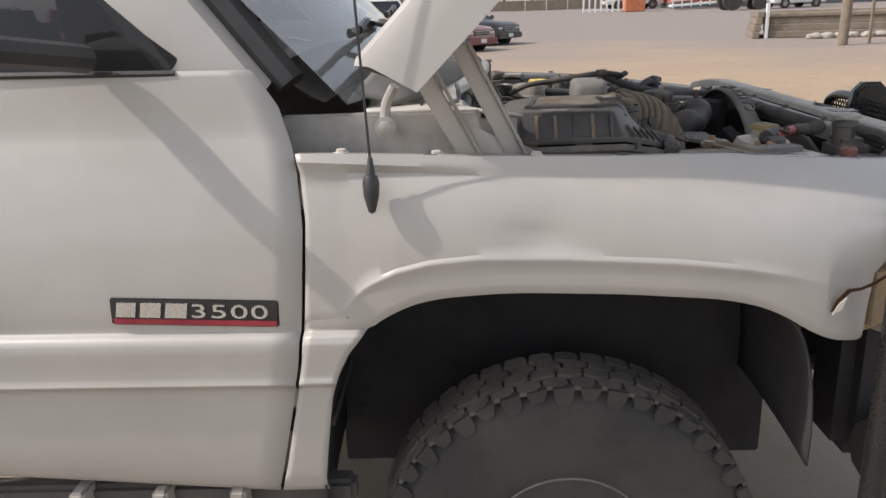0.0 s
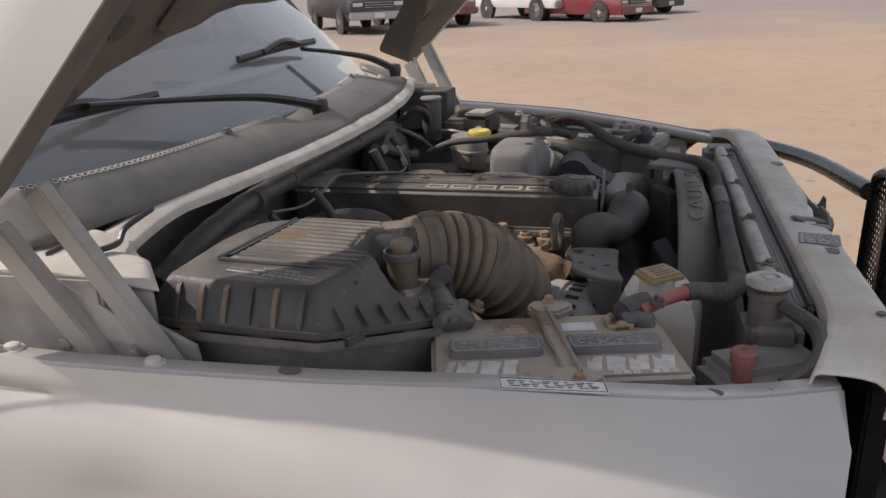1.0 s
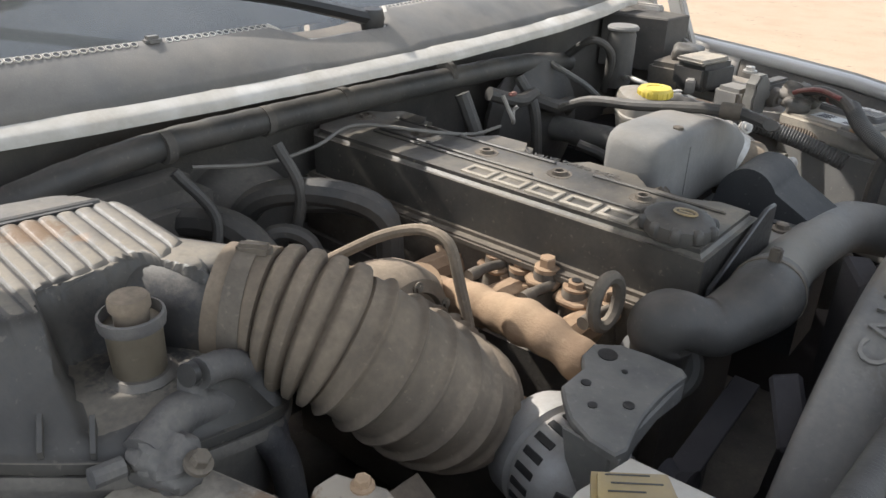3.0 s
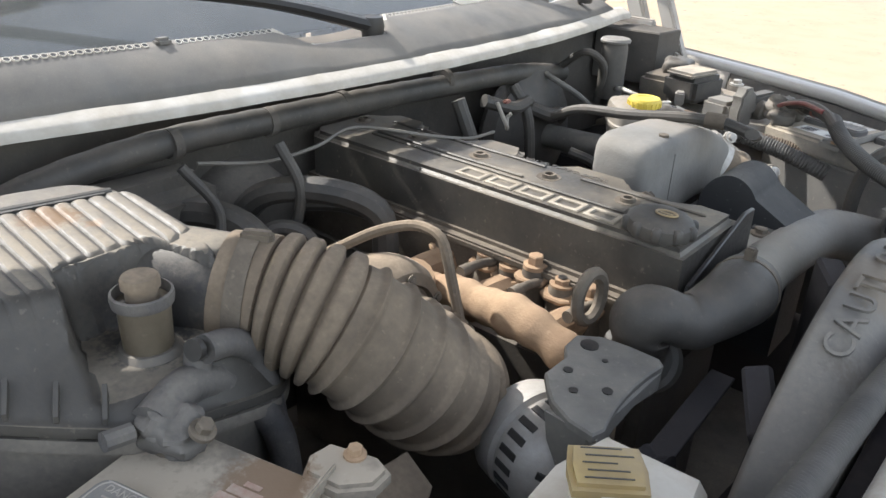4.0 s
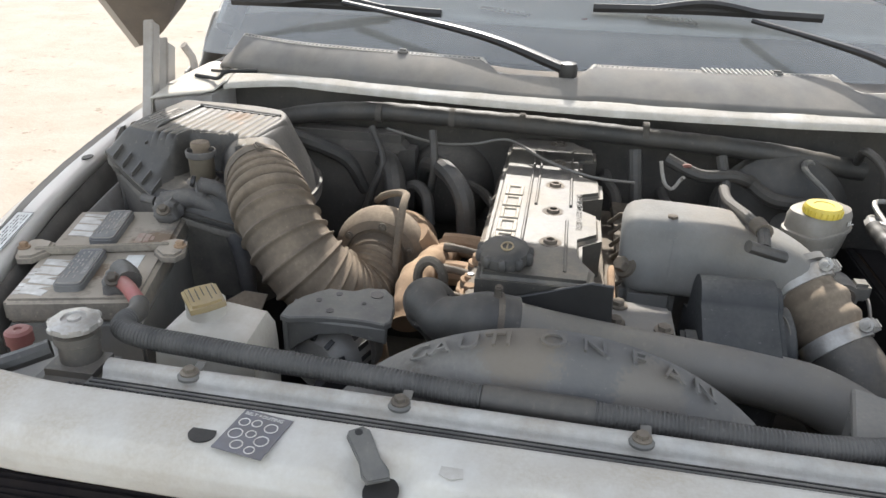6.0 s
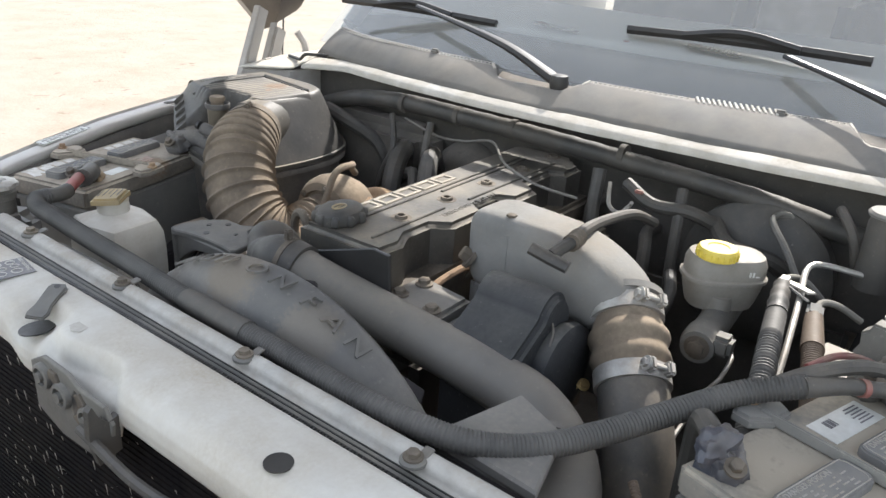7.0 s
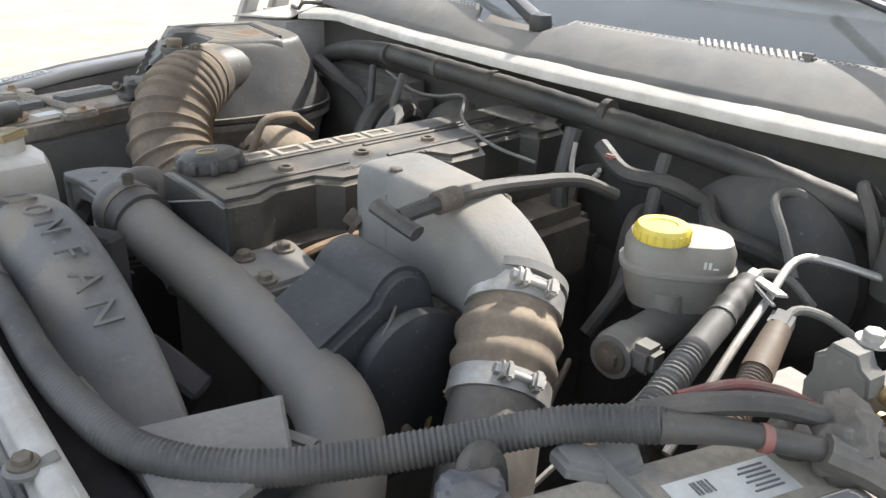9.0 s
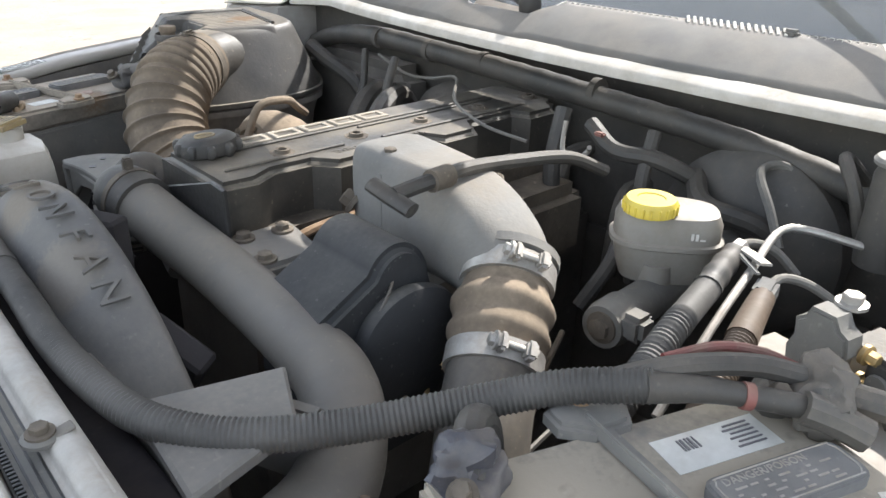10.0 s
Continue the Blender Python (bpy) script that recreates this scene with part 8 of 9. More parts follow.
for y, z in ((2.28, 1.05), (2.40, 1.03), (2.52, 1.0)):
    part("heater_pipe", tube([(0.01, y, z), (0.06, y, z), (0.11, y + 0.02, z - 0.02), (0.12, y + 0.02, z - 0.12)], 0.013, 16, 10), GRIME_SHADE, blower)

# far-side inner details
ledge = thing("hose_bundle", (0.6, 3.1, 1.0), "dusty hose and loom bundle along the far inner wing", "hoses")
for k, (dy, dz, r) in enumerate(((0.0, 0.0, 0.013), (0.028, 0.006, 0.010), (-0.02, 0.012, 0.008))):
    part("hose", tube([(0.24, 3.155 + dy, 1.040 + dz), (0.40, 3.150 + dy, 1.032 + dz), (0.56, 3.140 + dy, 1.02 + dz), (0.66, 3.12 + dy, 0.99 + dz), (0.72, 3.10 + dy, 0.93 + dz)], r, 26, 10), LOOM, ledge)


# ---- brush guard ----
guard = thing("brush_guard", (1.2, MID, 0.45), "black tubular brush guard with perforated mesh plates", "bull bar")


def mesh_plate(corners, pitch, name, parent):
    """A perforated plate between four corners: a net of hexagonal wires."""
    o, ex, ey = Vector(corners[0]), Vector(corners[1]) - Vector(corners[0]), Vector(corners[3]) - Vector(corners[0])
    w, h = ex.length, ey.length
    ex, ey = ex.normalized(), ey.normalized()
    nn = ex.cross(ey)
    b = bmesh.new()
    r = pitch * 0.577
    for i in range(int(w / pitch) + 1):
        for j in range(int(h / (r * 1.5)) + 1):
            cx, cy = (i + 0.5 * (j % 2)) * pitch, j * r * 1.5
            if cx > w or cy > h:
                continue
            for k in range(6):
                a0, a1 = math.radians(60 * k + 30), math.radians(60 * k + 90)
                q = []
                for rad in (r * 1.0, r * 0.66):
                    for a_ in (a0, a1):
                        q.append(b.verts.new(o + ex * (cx + rad * math.cos(a_)) + ey * (cy + rad * math.sin(a_))))
                b.faces.new((q[0], q[1], q[3], q[2]))
    ob = part(name, b, GUARD, parent, "perforated black mesh", smooth=0)
    md = ob.modifiers.new("thickness", "SOLIDIFY")
    md.thickness = 0.002
    return ob


for s in (1, -1):
    def Y(y, s=s):
        return y if s > 0 else 2 * MID - y
    part("hoop", tube([(0.805, Y(1.305), 0.45), (0.802, Y(1.300), 0.80), (0.800, Y(1.298), 0.905), (0.812, Y(1.298), 0.955), (0.842, Y(1.30), 0.982), (0.90, Y(1.312), 0.990), (1.00, Y(1.37), 0.992), (1.12, Y(1.50), 0.995), (1.22, Y(1.72), 1.0), (1.28, Y(2.03), 1.0)], 0.022, 60, 14), GUARD, guard, "glossy black hoop and bar")
    frame_ = part("panel_frame", tube([(1.30, Y(2.20), 0.58), (1.30, Y(2.02), 0.60), (1.295, Y(2.015), 0.72), (1.295, Y(2.02), 1.00), (1.298, Y(2.05), 1.045), (1.30, Y(2.10), 1.058), (1.30, Y(2.20), 1.06)], 0.014, 50, 10), GUARD, guard, "rounded black tube frame")
    mesh_plate([(1.298, Y(2.03), 0.60), (1.298, Y(2.20), 0.60), (1.298, Y(2.20), 1.05), (1.298, Y(2.03), 1.05)], 0.0165, "mesh", frame_)
for y in (2.22, 2.46):
    part("upright", prism([(-0.055, 0.0), (0.055, 0.0), (0.060, 0.56), (0.050, 0.615), (0.025, 0.640), (-0.025, 0.640), (-0.050, 0.615), (-0.060, 0.56)], 0.030, Matrix.Translation((1.315, y + 0.015, 0.47)) @ pose(0, 0, 0, 90, 0, 0), 0.010, 3), GUARD, guard, "black upright plate")
mesh_plate([(1.31, 2.24, 0.62), (1.31, 2.44, 0.62), (1.31, 2.44, 1.05), (1.31, 2.24, 1.05)], 0.0165, "centre_mesh", guard)
part("cross_tube", tube([(1.25, 1.55, 0.60), (1.31, 2.35, 0.60), (1.25, 3.15, 0.60)], 0.03, 16, 12), GUARD, guard)
hook = thing("latch_hook", (1.10, 2.36, 1.02), "dark curved bonnet safety catch on the support", "catch")
part("catch", prism([(0.0, 0.0), (0.035, -0.01), (0.045, 0.04), (0.042, 0.085), (0.036, 0.092), (0.028, 0.07), (0.015, 0.055), (0.0, 0.06)], 0.012, Matrix.Translation((1.078, 2.36, 1.005)) @ pose(0, 0, 0, 90, 0, 0) @ Matrix.Diagonal((0.75, 0.72, 1, 1)), 0.003, 2), RUBBER, hook)

# near headlamp behind the hoop
lamp = part("headlamp", block(0.10, 0.22, 0.17, Matrix.Translation((0.835, 1.47, 0.845)) @ pose(0, 0, 0, 0, 0, 28), 0.03, 3), WHITE_PL, truck, "clouded headlamp with amber corner")
part("corner_lens", block(0.07, 0.05, 0.13, Matrix.Translation((0.800, 1.395, 0.845)) @ pose(0, 0, 0, 0, 0, 28), 0.015, 2), TAN, lamp)
lamp = part("headlamp", block(0.10, 0.22, 0.17, Matrix.Translation((0.835, 2 * MID - 1.47, 0.845)) @ pose(0, 0, 0, 0, 0, -28), 0.03, 3), WHITE_PL, truck, "clouded headlamp")
for s in (1, -1):
    part("front_filler", block(0.10, 0.16, 0.34, Matrix.Translation((0.87, MID - s * 0.80, 0.62)), 0.03, 2), HOUSING, truck)
bumper = part("bumper", tube([(0.86, 1.36, 0.52), (1.05, 1.48, 0.53), (1.15, 1.80, 0.53), (1.17, 2.35, 0.53), (1.15, 2.90, 0.53), (1.05, 3.22, 0.53), (0.86, 3.34, 0.52)], 0.085, 30, 12), BLACK_CLEAN, truck, "black steel front bumper")

# pale tray below the hydraulic unit
part("tray_flange", prism([(0.375, 2.905), (0.418, 2.895), (0.560, 3.02), (0.600, 3.09), (0.52, 3.12), (0.40, 3.03)], 0.006, Matrix.Translation((0, 0, 1.043)), 0.002, 1), PAINT_IN, hyd, "pale dusty flange")


# ---- the lot behind: parked vehicles ----
def paint(name, col, coat=0.6):
    return worn(name, col, tuple(c * 0.9 for c in col), rough=0.35, dust=0.12, scale=2.0, bump=0.0, coat=coat, fine=30)


CAR_GLASS = worn("dark_car_glass", (0.03, 0.035, 0.04), rough=0.08, dust=0.06, scale=2.0, bump=0.0, fine=20)
TYRE_FAR = worn("far_tyre", (0.03, 0.03, 0.03), rough=0.9, dust=0.2, scale=5.0, bump=0.0)
LAMP_FAR = worn("headlamp_lens", (0.65, 0.65, 0.62), rough=0.15, dust=0.05, scale=5.0, bump=0.0)
PAINTS = {"red": paint("red_car_paint", (0.30, 0.022, 0.03)), "maroon": paint("maroon_car_paint", (0.17, 0.018, 0.025)), "black": paint("black_car_paint", (0.014, 0.015, 0.017), 0.15),
          "silver": paint("silver_car_paint", (0.34, 0.34, 0.34)), "white": paint("white_car_paint", (0.70, 0.70, 0.68)), "dark": paint("navy_car_paint", (0.018, 0.02, 0.026), 0.1)}


def vehicle(kind, colour, at, yaw, label):
    """A parked vehicle, its nose along its own +x. Stations: (x, half width, floor, waist), then the cabin."""
    M = Matrix.Translation((at[0], at[1], ground_height(*at))) @ pose(0, 0, 0, 0, 0, yaw)
    t = thing("parked_" + ("pickup" if kind == "pickup" else "car"), M.translation, label, "pickup truck" if kind == "pickup" else "car", "parked vehicles")
    pm = PAINTS[colour]
    if kind == "pickup":
        L, wid, top, waist, hoodz, lift, wr = 5.5, 0.98, 1.90, 1.22, 1.16, 0.45, 0.39
        cab = (0.85, 0.35, -0.75, -0.95)
        deck = 1.20
    elif kind == "suv":
        L, wid, top, waist, hoodz, lift, wr = 5.1, 0.98, 1.88, 1.18, 1.12, 0.40, 0.38
        cab = (0.95, 0.40, -2.2, -2.45)
        deck = None
    else:
        L, wid, top, waist, hoodz, lift, wr = 4.6, 0.90, 1.46, 0.98, 0.92, 0.25, 0.33
        cab = (0.85, 0.15, -1.0, -1.75)
        deck = 0.98
    h = L / 2
    st = [(-h, 0.93, waist - 0.12), (-h + 0.1, 0.98, waist), (cab[3], 1.0, waist), (cab[0], 1.0, waist), (cab[0] + 0.15, 0.99, hoodz + 0.03), (h - 0.25, 0.96, hoodz - 0.06), (h - 0.04, 0.90, hoodz - 0.16), (h, 0.86, hoodz - 0.38)]
    verts, faces = [], []
    sec = 12
    for x, kw, zt in st:
        w = wid * kw
        for y, z in ((-w * 0.94, lift), (-w, lift + 0.15), (-w, zt * 0.72), (-w * 0.97, zt - 0.05), (-w * 0.90, zt), (-w * 0.4, zt + 0.03), (w * 0.4, zt + 0.03), (w * 0.90, zt), (w * 0.97, zt - 0.05), (w, zt * 0.72), (w, lift + 0.15), (w * 0.94, lift)):
            verts.append(M @ Vector((x, y, z)))
    for i in range(len(st) - 1):
        for k in range(sec):
            faces.append((i * sec + k, i * sec + (k + 1) % sec, (i + 1) * sec + (k + 1) % sec, (i + 1) * sec + k))
    faces += [tuple(range(sec)), tuple((len(st) - 1) * sec + k for k in range(sec))]
    mesh_object("body", verts, faces, pm, t, "", 35)
    a, b_, c, d = cab
    lo, hi = wid * 0.93, wid * 0.76
    cv = [M @ Vector(v) for v in ((a, -lo, waist), (a, lo, waist), (d, lo, waist), (d, -lo, waist), (b_, -hi, top), (b_, hi, top), (c, hi, top), (c, -hi, top))]
    mesh_object("glasshouse", cv, [(0, 1, 5, 4), (1, 2, 6, 5), (2, 3, 7, 6), (3, 0, 4, 7), (4, 5, 6, 7)], CAR_GLASS, t, "dark glazing", 0)
    mesh_object("roof", [M @ Vector((x, y, z)) for x, y, z in ((b_ + 0.06, -hi - 0.02, top - 0.03), (b_ + 0.06, hi + 0.02, top - 0.03), (c - 0.06, hi + 0.02, top - 0.03), (c - 0.06, -hi - 0.02, top - 0.03), (b_ - 0.1, -hi + 0.06, top + 0.035), (b_ - 0.1, hi - 0.06, top + 0.035), (c + 0.1, hi - 0.06, top + 0.035), (c + 0.1, -hi + 0.06, top + 0.035))],
                [(0, 1, 5, 4), (1, 2, 6, 5), (2, 3, 7, 6), (3, 0, 4, 7), (4, 5, 6, 7), (0, 3, 2, 1)], pm, t, "", 30)
    for s in (-1, 1):
        for f0, f1 in (((a, lo), (b_, hi)), ((d, lo), (c, hi)), (((a + d) / 2, lo), ((b_ + c) / 2, hi))):
            part("pillar", tube([M @ Vector((f0[0], s * f0[1], waist)), M @ Vector((f1[0], s * f1[1], top))], 0.055, 4, 6), pm, t)
        part("mirror", block(0.10, 0.20, 0.16, M @ Matrix.Translation((a - 0.1, s * (wid + 0.10), waist + 0.10)), 0.03, 2), pm, t)
        part("headlamp", block(0.10, wid * 0.36, 0.17 if kind != "sedan" else 0.12, M @ Matrix.Translation((h - 0.06, s * wid * 0.66, hoodz - 0.26)), 0.03, 2), LAMP_FAR, t, "clear headlamp")
    part("grille", block(0.06, wid * 0.95, 0.22 if kind != "sedan" else 0.14, M @ Matrix.Translation((h - 0.005, 0, hoodz - 0.28)), 0.02, 1), STEEL if colour in ("silver",) else BLACK_CLEAN, t)
    for k in range(3):
        part("grille_bar", block(0.02, wid * 0.9, 0.02, M @ Matrix.Translation((h + 0.03, 0, hoodz - 0.35 + 0.07 * k)), 0.004, 1), STEEL, t)
    part("bumper", block(0.16, wid * 1.9, 0.22, M @ Matrix.Translation((h, 0, lift + 0.12)), 0.04, 2), STEEL if kind == "pickup" else pm, t)
    part("plate", block(0.01, 0.32, 0.14, M @ Matrix.Translation((h + 0.085, 0, lift + 0.13)), 0.004, 1), WHITE_LABEL, t)
    for s in (-1, 1):
        for x in (h * 0.62, -h * 0.60):
            wm = M @ Matrix.Translation((x, s * (wid - 0.10), wr)) @ pose(0, 0, 0, -90 * s, 0, 0)
            wh = part("wheel", lathe([(wr * 0.62, 0.10), (wr * 0.95, 0.10), (wr, 0.06), (wr, -0.10), (wr * 0.9, -0.12), (0, -0.12)], wm, 24), TYRE_FAR, t)
            part("hub", lathe([(wr * 0.62, 0.10), (wr * 0.58, 0.085), (wr * 0.2, 0.10), (0, 0.105)], wm, 16), STEEL, wh, "bright wheel")
            part("arch", lathe([(wr * 1.18, 0.098), (wr * 1.18, 0.07), (wr * 0.9, 0.07)], wm, 24), BLACK_CLEAN, t)
    if kind == "pickup":
        part("bed", block(h + cab[3] - 0.15, wid * 1.7, 0.02, M @ Matrix.Translation(((-h + cab[3]) / 2, 0, waist + 0.045)), 0, 1), BLACK_CLEAN, t)
    return t


vehicle("pickup", "silver", (-13.0, 22.5), -68, "silver pickup parked nose towards the lot")
vehicle("suv", "red", (-12.6, 27.0), -62, "red estate car parked in the row")
vehicle("pickup", "dark", (-8.2, 26.5), -55, "dark pickup parked nose out in the row")
vehicle("suv", "maroon", (-6.6, 29.0), -48, "dark red sport utility parked in the row")
vehicle("pickup", "white", (-2.9, 32.0), -48, "white pickup with black front parked in the row")
vehicle("sedan", "maroon", (-0.7, 30.0), -40, "dark red saloon parked at the end of the row")
vehicle("sedan", "black", (0.5, 34.0), -38, "black saloon parked at the end of the row")

# ---- red house with ramp, rails and a jeep in front ----
HRED = worn("red_cladding", (0.33, 0.075, 0.06), (0.27, 0.06, 0.05), rough=0.8, dust=0.12, scale=2.0, bump=0.0, fine=20)
HROOF = worn("red_roof", (0.34, 0.10, 0.09), (0.28, 0.08, 0.07), rough=0.6, dust=0.15, scale=2.0, bump=0.0, fine=20)
HWHITE = worn("white_trim", (0.72, 0.72, 0.70), (0.64, 0.64, 0.62), rough=0.6, dust=0.1, scale=2.0, bump=0.0, fine=20)
HPANE = worn("window_pane", (0.12, 0.14, 0.16), rough=0.12, dust=0.05, scale=2.0, bump=0.0, fine=20)
HX, HY = 20.2, 74.0
hz = ground_height(HX, HY)
house = thing("house", (HX + 13, HY, hz), "long single-storey red house with red roof and white window frames", "house")
part("wall", block(28.0, 7.0, 3.1, Matrix.Translation((HX + 14, HY + 3.5, hz + 1.75)), 0), HRED, house)
part("skirting", block(28.1, 7.1, 0.5, Matrix.Translation((HX + 14, HY + 3.5, hz + 0.25)), 0), HPANE, house)
part("roof", prism([(-0.5, 0.0), (7.5, 0.0), (3.5, 1.1)], 29.0, Matrix.Translation((HX - 0.5, HY, hz + 3.3)) @ Matrix(((0, 0, 1, 0), (1, 0, 0, 0), (0, 1, 0, 0), (0, 0, 0, 1))), 0, 1), HROOF, house)
for k, (x, w, z0, z1) in enumerate(((1.2, 1.2, 1.5, 2.7), (5.0, 1.0, 0.7, 2.7), (8.5, 2.2, 1.3, 2.7), (13.0, 1.6, 1.4, 2.7), (16.8, 1.2, 1.5, 2.7), (21.0, 1.6, 1.4, 2.7))):
    wf = part("window", block(w + 0.25, 0.10, z1 - z0 + 0.25, Matrix.Translation((HX + x + w / 2, HY - 0.03, hz + (z0 + z1) / 2)), 0.02, 1), HWHITE, house, "white framed window")
    for i in (0, 1):
        for j in (0, 1):
            part("pane", block(w / 2 - 0.08, 0.04, (z1 - z0) / 2 - 0.06, Matrix.Translation((HX + x + w * (0.25 + 0.5 * i), HY - 0.09, hz + z0 + (z1 - z0) * (0.25 + 0.5 * j))), 0, 1), HPANE, wf)
ramp = thing("ramp", (HX + 4, HY - 3, hz), "white-railed access ramp in front of the house", "ramp")
part("deck", block(11.0, 1.4, 0.15, Matrix.Translation((HX + 4.5, HY - 2.4, hz + 0.55)) @ pose(0, 0, 0, 0, -3, 0), 0), HWHITE, ramp)
for k in range(15):
    x = HX - 1.0 + 0.8 * k
    part("post", block(0.10, 0.10, 1.15, Matrix.Translation((x, HY - 3.1, hz + 0.62 + 0.045 * k)), 0), HWHITE, ramp)
for dz in (0.3, 0.75, 1.15):
    part("rail", bar_between((HX - 1.2, HY - 3.12, hz + dz - 0.1), (HX + 10.4, HY - 3.12, hz + dz + 0.55), 0.10, 0.08, (0, 1, 0), 0), HWHITE, ramp)
for k in range(4):
    part("porch_post", block(0.14, 0.14, 2.6, Matrix.Translation((HX + 3.0 + 2.4 * k, HY - 1.0, hz + 2.0)), 0), HWHITE, ramp)
vehicle("suv", "white", (27.5, 66.0), 200, "white open jeep parked before the house")
vehicle("pickup", "white", (17.0, 77.0), 190, "white pickup parked beside the house")
rk = random.Random(5)
mach = thing("tractor", (23.0, 65.0, ground_height(23.0, 65.0)), "small dark tractor parked before the house", "tractor")
gz = ground_height(23.0, 65.0)
for x, r in ((-0.9, 0.75), (1.2, 0.5)):
    for y in (-0.7, 0.7):
        part("wheel", lathe([(0, -0.2), (r, -0.2), (r, 0.2), (0, 0.2)], Matrix.Translation((23.0 + x, 65 + y, gz + r)) @ pose(0, 0, 0, 90, 0, 0), 20), TYRE_FAR, mach)
part("bonnet", block(1.8, 0.8, 0.7, Matrix.Translation((23.5, 65, gz + 1.15)), 0.1, 2), PAINTS["black"], mach)
part("seat_post", block(0.6, 0.7, 0.9, Matrix.Translation((22.2, 65, gz + 1.35)), 0.1, 2), PAINTS["black"], mach)

# ---- yard things ----
TIMBER = worn("weathered_timber", (0.20, 0.16, 0.12), (0.14, 0.11, 0.085), rough=0.9, dust=0.3, scale=3.0, bump=0.0, fine=30)
bed = thing("timber_bed", (13.6, 31.5, ground_height(13.6, 31.5)), "raised bed of weathered stacked timbers with loose stones", "planter")
for k in range(4):
    z = ground_height(13.6, 31.5) + 0.14 + 0.25 * k
    part("timber", block(5.2, 0.24, 0.24, Matrix.Translation((14.5, 30.4 + 0.1 * k, z)) @ pose(0, 0, 0, 0, 0, -16), 0.02, 1), TIMBER, bed)
    part("timber", block(0.24, 3.6, 0.24, Matrix.Translation((12.1 + 0.05 * k, 32.6, z)) @ pose(0, 0, 0, 0, 0, -16), 0.02, 1), TIMBER, bed)
part("marker_post", block(0.12, 0.12, 1.3, Matrix.Translation((12.0, 30.9, ground_height(12.0, 30.9) + 0.65)), 0.01, 1), HWHITE, bed)
part("soil", block(4.6, 3.4, 0.2, Matrix.Translation((14.4, 32.2, ground_height(13.6, 31.5) + 0.85)) @ pose(0, 0, 0, 0, 0, -16), 0.05, 1), TIMBER, bed)
for k in range(7):
    st_ = thing("stone", (13.2 + 0.5 * k, 29.4 + rk.uniform(-0.3, 0.3), GROUND), "pale rough stone lying on the sand", "stone", "stones by the timber bed")
    bmr = bmesh.new()
    bmesh.ops.create_icosphere(bmr, subdivisions=2, radius=1.0)
    for v in bmr.verts:
        v.co *= 1 + 0.25 * noise.noise(v.co * 1.7 + Vector((k * 3.1, 0, 0)))
    bmesh.ops.transform(bmr, matrix=Matrix.Translation(st_.matrix_world.translation + Vector((0, 0, 0.08))) @ Matrix.Diagonal((0.28, 0.2, 0.14, 1)), verts=bmr.verts)
    part("rock", bmr, worn("pale_stone_%d" % k, (0.40, 0.36, 0.31), rough=0.9, dust=0.3, scale=6.0, bump=0.0) if k == 0 else bpy.data.materials["pale_stone_0"], st_)
pole = thing("post", (12.2, 25.2, GROUND), "dark weathered round timber post", "post")
part("shaft", tube([(12.2, 25.2, GROUND), (12.22, 25.2, 1.6), (12.2, 25.22, 3.0)], 0.15, 10, 12), TIMBER, pole)
sign = thing("sign", (13.0, 25.4, GROUND), "small white sign board on a post", "sign")
part("board", block(0.9, 0.05, 0.6, Matrix.Translation((13.2, 25.5, 2.1)), 0.01, 1), WHITE_LABEL, sign)
part("leg", block(0.08, 0.08, 2.0, Matrix.Translation((13.2, 25.54, 0.9)), 0.01, 1), TIMBER, sign)
rack = thing("white_frame", (14.0, 70, ground_height(14.0, 70)), "tall white tubular frame of upright posts", "frame")
fz = ground_height(14.0, 70)
for k in range(8):
    part("upright", block(0.14, 0.14, 2.9, Matrix.Translation((11.3 + 0.5 * k, 70, fz + 1.45)), 0), HWHITE, rack)
for dz in (0.2, 1.6, 2.8):
    part("rail", block(3.6, 0.10, 0.12, Matrix.Translation((13.05, 70, fz + dz)), 0), HWHITE, rack)
obox = thing("orange_bin", (15.6, 70, fz), "orange metal bin standing on the lot", "bin")
part("box", block(1.7, 1.4, 1.5, Matrix.Translation((15.6, 70, fz + 0.75)), 0.05, 1), worn("orange_paint", (0.52, 0.16, 0.06), rough=0.6, dust=0.2, scale=3.0, bump=0.0, fine=20), obox)
part("lid", block(1.8, 1.5, 0.12, Matrix.Translation((15.6, 70, fz + 1.56)), 0.03, 1), worn("orange_lid", (0.42, 0.13, 0.05), rough=0.6, dust=0.2, scale=3.0, bump=0.0, fine=20), obox)
shed = thing("trailer", (-0.4, 52.0, ground_height(-0.4, 52.0)), "white box trailer parked beyond the cars", "trailer")
tz = ground_height(-0.4, 52)
part("box", block(2.4, 4.0, 2.4, Matrix.Translation((-0.4, 52, tz + 1.9)), 0.05, 1), HWHITE, shed)
for y in (51, 53):
    part("wheel", lathe([(0, -1.1), (0.35, -1.1), (0.35, 1.1), (0, 1.1)], Matrix.Translation((-0.4, y, tz + 0.35)) @ pose(0, 0, 0, 0, 90, 0), 16), TYRE_FAR, shed)
part("chassis", block(2.2, 3.8, 0.25, Matrix.Translation((-0.4, 52, tz + 0.62)), 0), BLACK_CLEAN, shed)
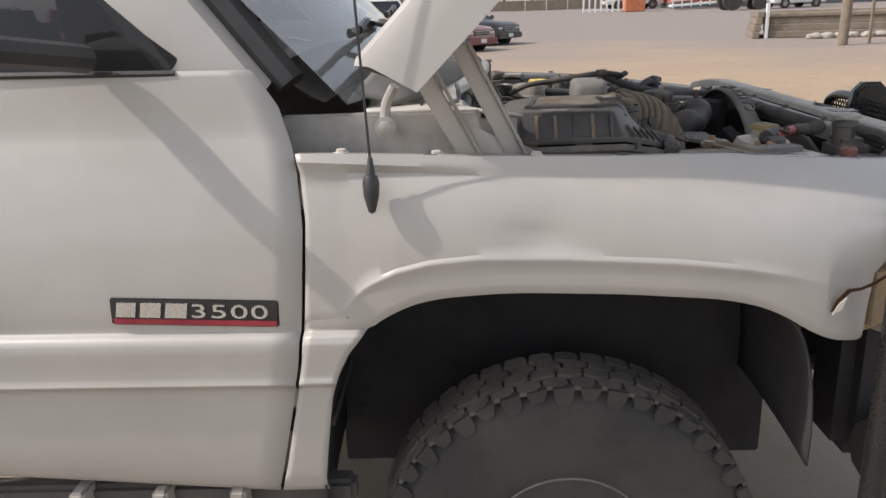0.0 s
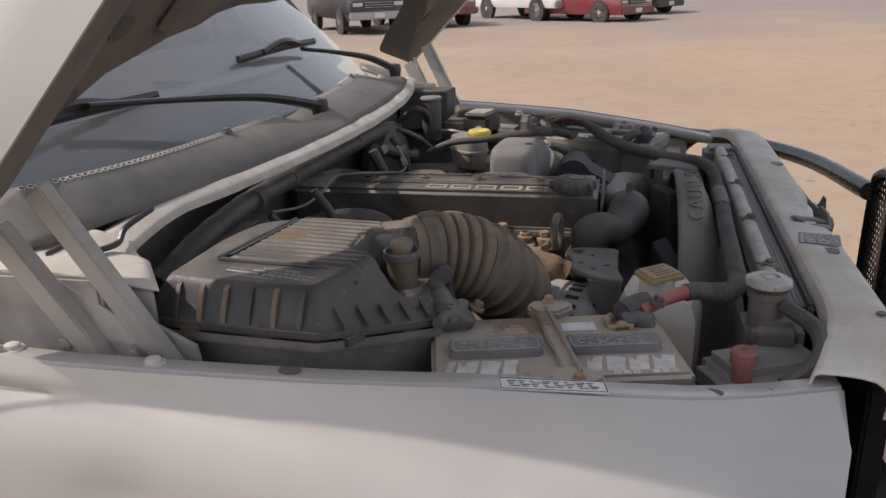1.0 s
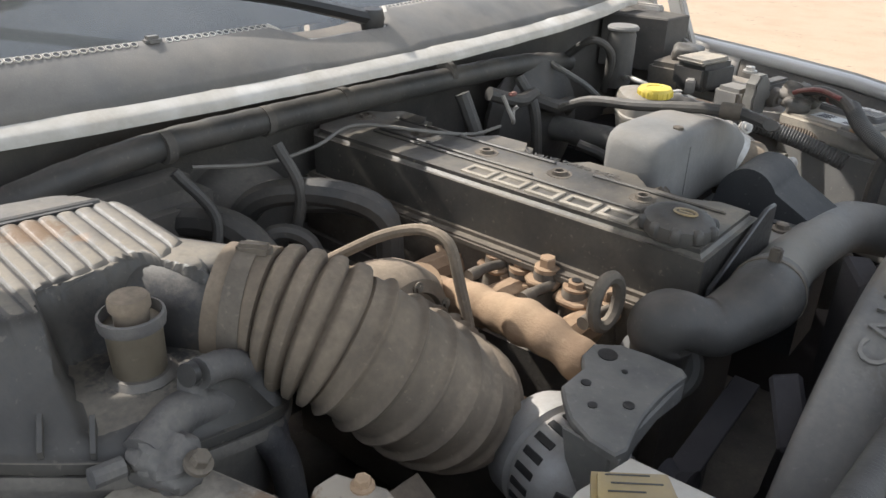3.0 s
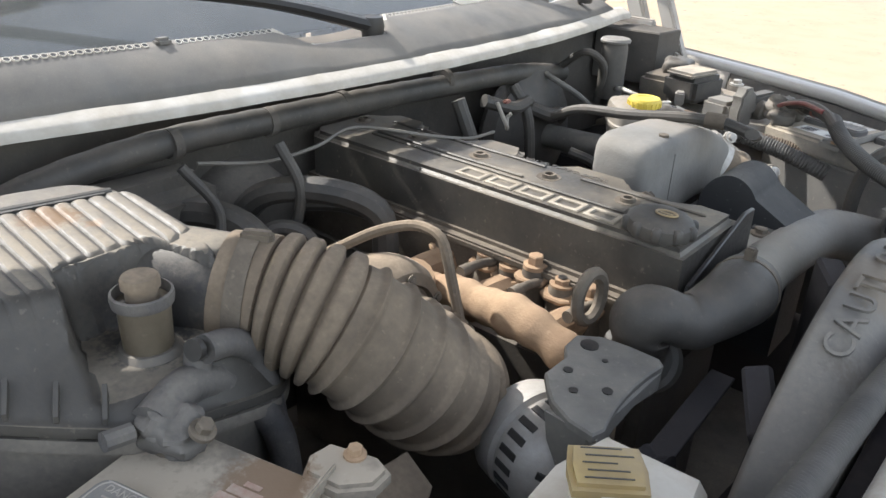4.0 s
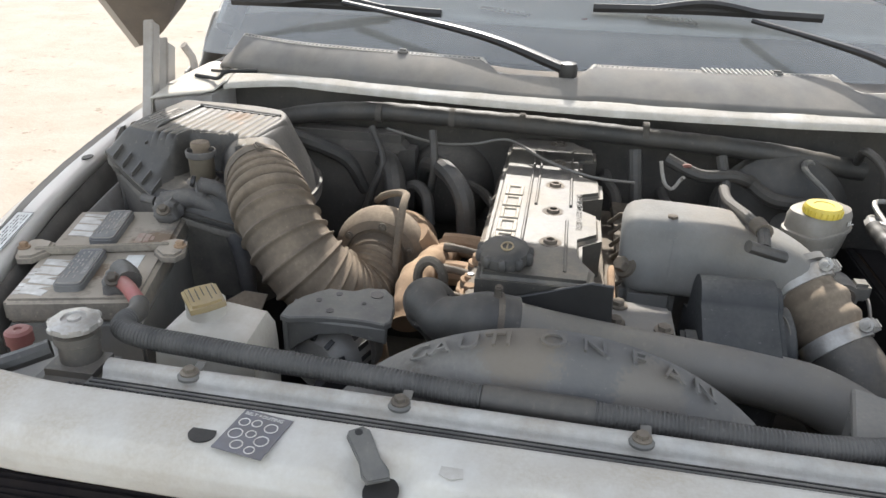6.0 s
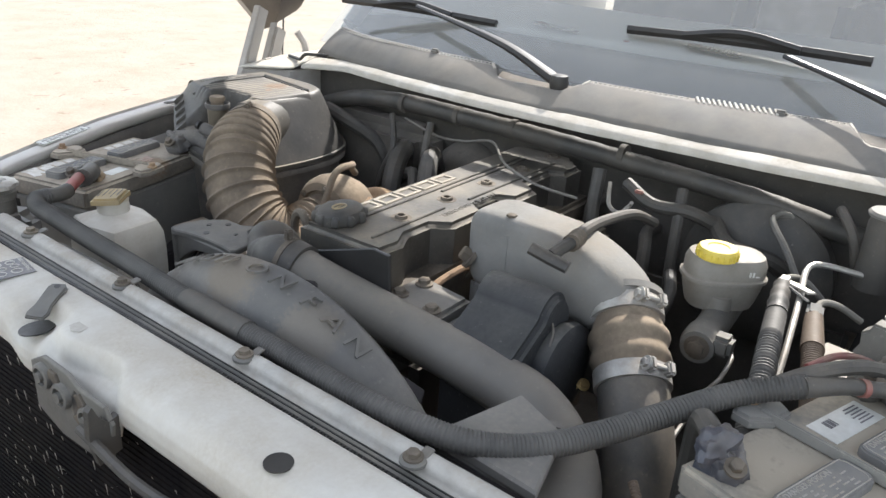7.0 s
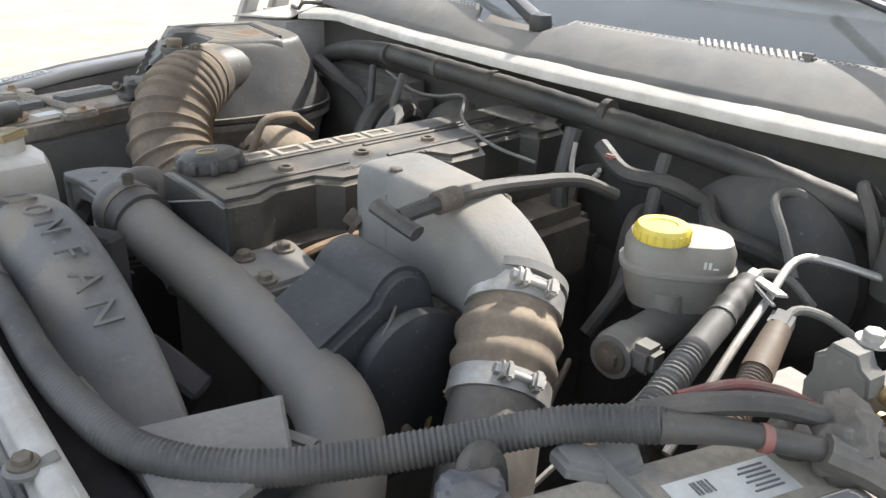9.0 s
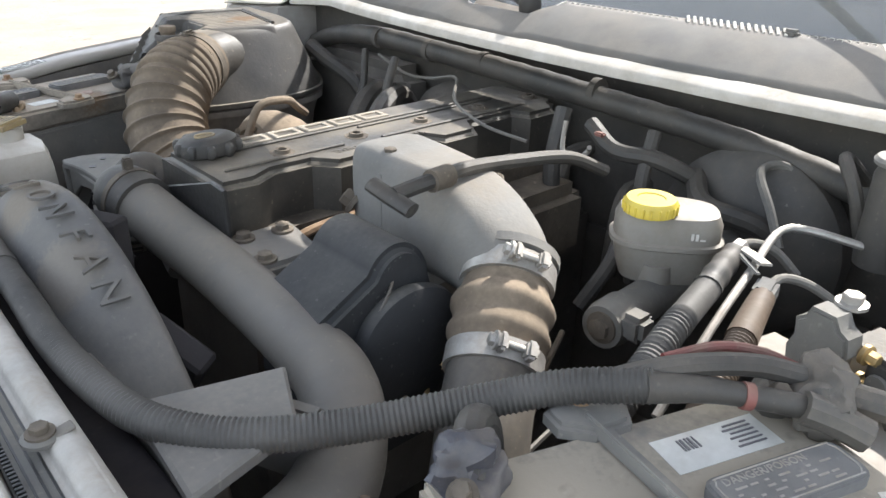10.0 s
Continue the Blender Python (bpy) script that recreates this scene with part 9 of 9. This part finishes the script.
for x, y, h_ in ((16.5, 92.0, 9.0), (-33.0, 70.0, 8.0), (-16.0, 88.0, 8.0)):
    up = thing("utility_pole", (x, y, ground_height(x, y)), "grey wooden utility pole with a cross arm", "utility pole", "utility poles")
    zz = ground_height(x, y)
    part("mast", tube([(x, y, zz), (x, y, zz + h_ * 0.5), (x, y, zz + h_)], lambda f, s: 0.17 - 0.06 * f, 6, 10), TIMBER, up)
    part("cross_arm", block(1.8, 0.12, 0.12, Matrix.Translation((x, y, zz + h_ - 0.6)), 0), TIMBER, up)
fence = thing("low_wall", (14, 84, ground_height(14, 84)), "low dark fence line behind the lot", "fence")
for k in range(16):
    x = 2.0 + 2.2 * k
    part("fence_panel", block(2.1, 0.08, 1.0, Matrix.Translation((x, 84, ground_height(x, 84) + 0.5)), 0), TIMBER, fence)

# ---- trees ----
# Paler and greyer than foliage itself: distance haze put into the leaf colour.
LEAF = worn("haze_tinted_foliage", (0.19, 0.195, 0.155), (0.23, 0.23, 0.19), rough=0.95, spec=0.1, dust=0.3, dust_col=(0.24, 0.24, 0.20), scale=0.8, bump=0.0, fine=8, upward=0.2)
BARK = worn("grey_bark", (0.16, 0.135, 0.11), (0.11, 0.095, 0.08), rough=0.95, dust=0.2, scale=3.0, bump=0.0, fine=20)


def tree(seed, height):
    """One tree at the origin: tapered trunk, limbs, and a crown of many small leaf clumps."""
    r = random.Random(seed)
    t = thing("tree", (0, 0, 0), "spring tree with a thin uneven crown, distance haze put into its grey-green colour", "tree", "trees behind the lot")
    b = tube([(0, 0, 0), (0.1, 0.05, height * 0.3), (r.uniform(-0.3, 0.3), 0.1, height * 0.62)], lambda f, s: height * 0.024 * (1 - 0.6 * f), 8, 8)
    tips = []
    for k in range(9):
        a = 2 * math.pi * k / 9 + r.uniform(-0.3, 0.3)
        z0 = height * r.uniform(0.22, 0.58)
        ln = height * r.uniform(0.22, 0.42)
        p = Vector((0.05, 0.03, z0))
        q = p + Vector((math.cos(a) * ln, math.sin(a) * ln, ln * r.uniform(0.45, 1.05)))
        b = tube([p, p.lerp(q, 0.5) + Vector((0, 0, -0.04 * height * 0.3)), q], lambda f, s: height * 0.010 * (1 - 0.75 * f), 5, 5, b)
        tips += [p.lerp(q, f) for f in (0.45, 0.7, 0.9, 1.05)]
    part("trunk", b, BARK, t)
    verts, faces = [], []
    for tip in tips:
        for _ in range(70):
            c = tip + Vector((r.gauss(0, 1), r.gauss(0, 1), r.gauss(0, 0.8))) * height * 0.075
            s = height * r.uniform(0.010, 0.026)
            n = Vector((r.gauss(0, 1), r.gauss(0, 1), r.gauss(0, 1))).normalized()
            u = n.orthogonal().normalized() * s
            w = n.cross(u).normalized() * s * 0.7
            i = len(verts)
            verts += [c - u, c - w, c + u, c + w]
            faces.append((i, i + 1, i + 2, i + 3))
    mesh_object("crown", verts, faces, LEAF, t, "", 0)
    return t


models = [tree(11, 6.0), tree(23, 7.0), tree(37, 5.0)]
spots = [(5.5, 88), (9.0, 92), (12.5, 90), (15.5, 95), (20.0, 91), (24.0, 94), (28.5, 96), (33.0, 99), (37.0, 92), (42.0, 94), (47.0, 96), (52.0, 93), (-6.0, 95), (-14.0, 92), (-24.0, 85), (-30.0, 88), (-38.0, 84), (-20.0, 96), (1.0, 99), (58, 95), (45.0, 86)]
for k, (x, y) in enumerate(spots):
    m = Matrix.Translation((x, y, ground_height(x, y))) @ pose(0, 0, 0, 0, 0, 57 * k)
    if k < 3:
        models[k].matrix_world = m
    else:
        copy_thing(models[k % 3], m)
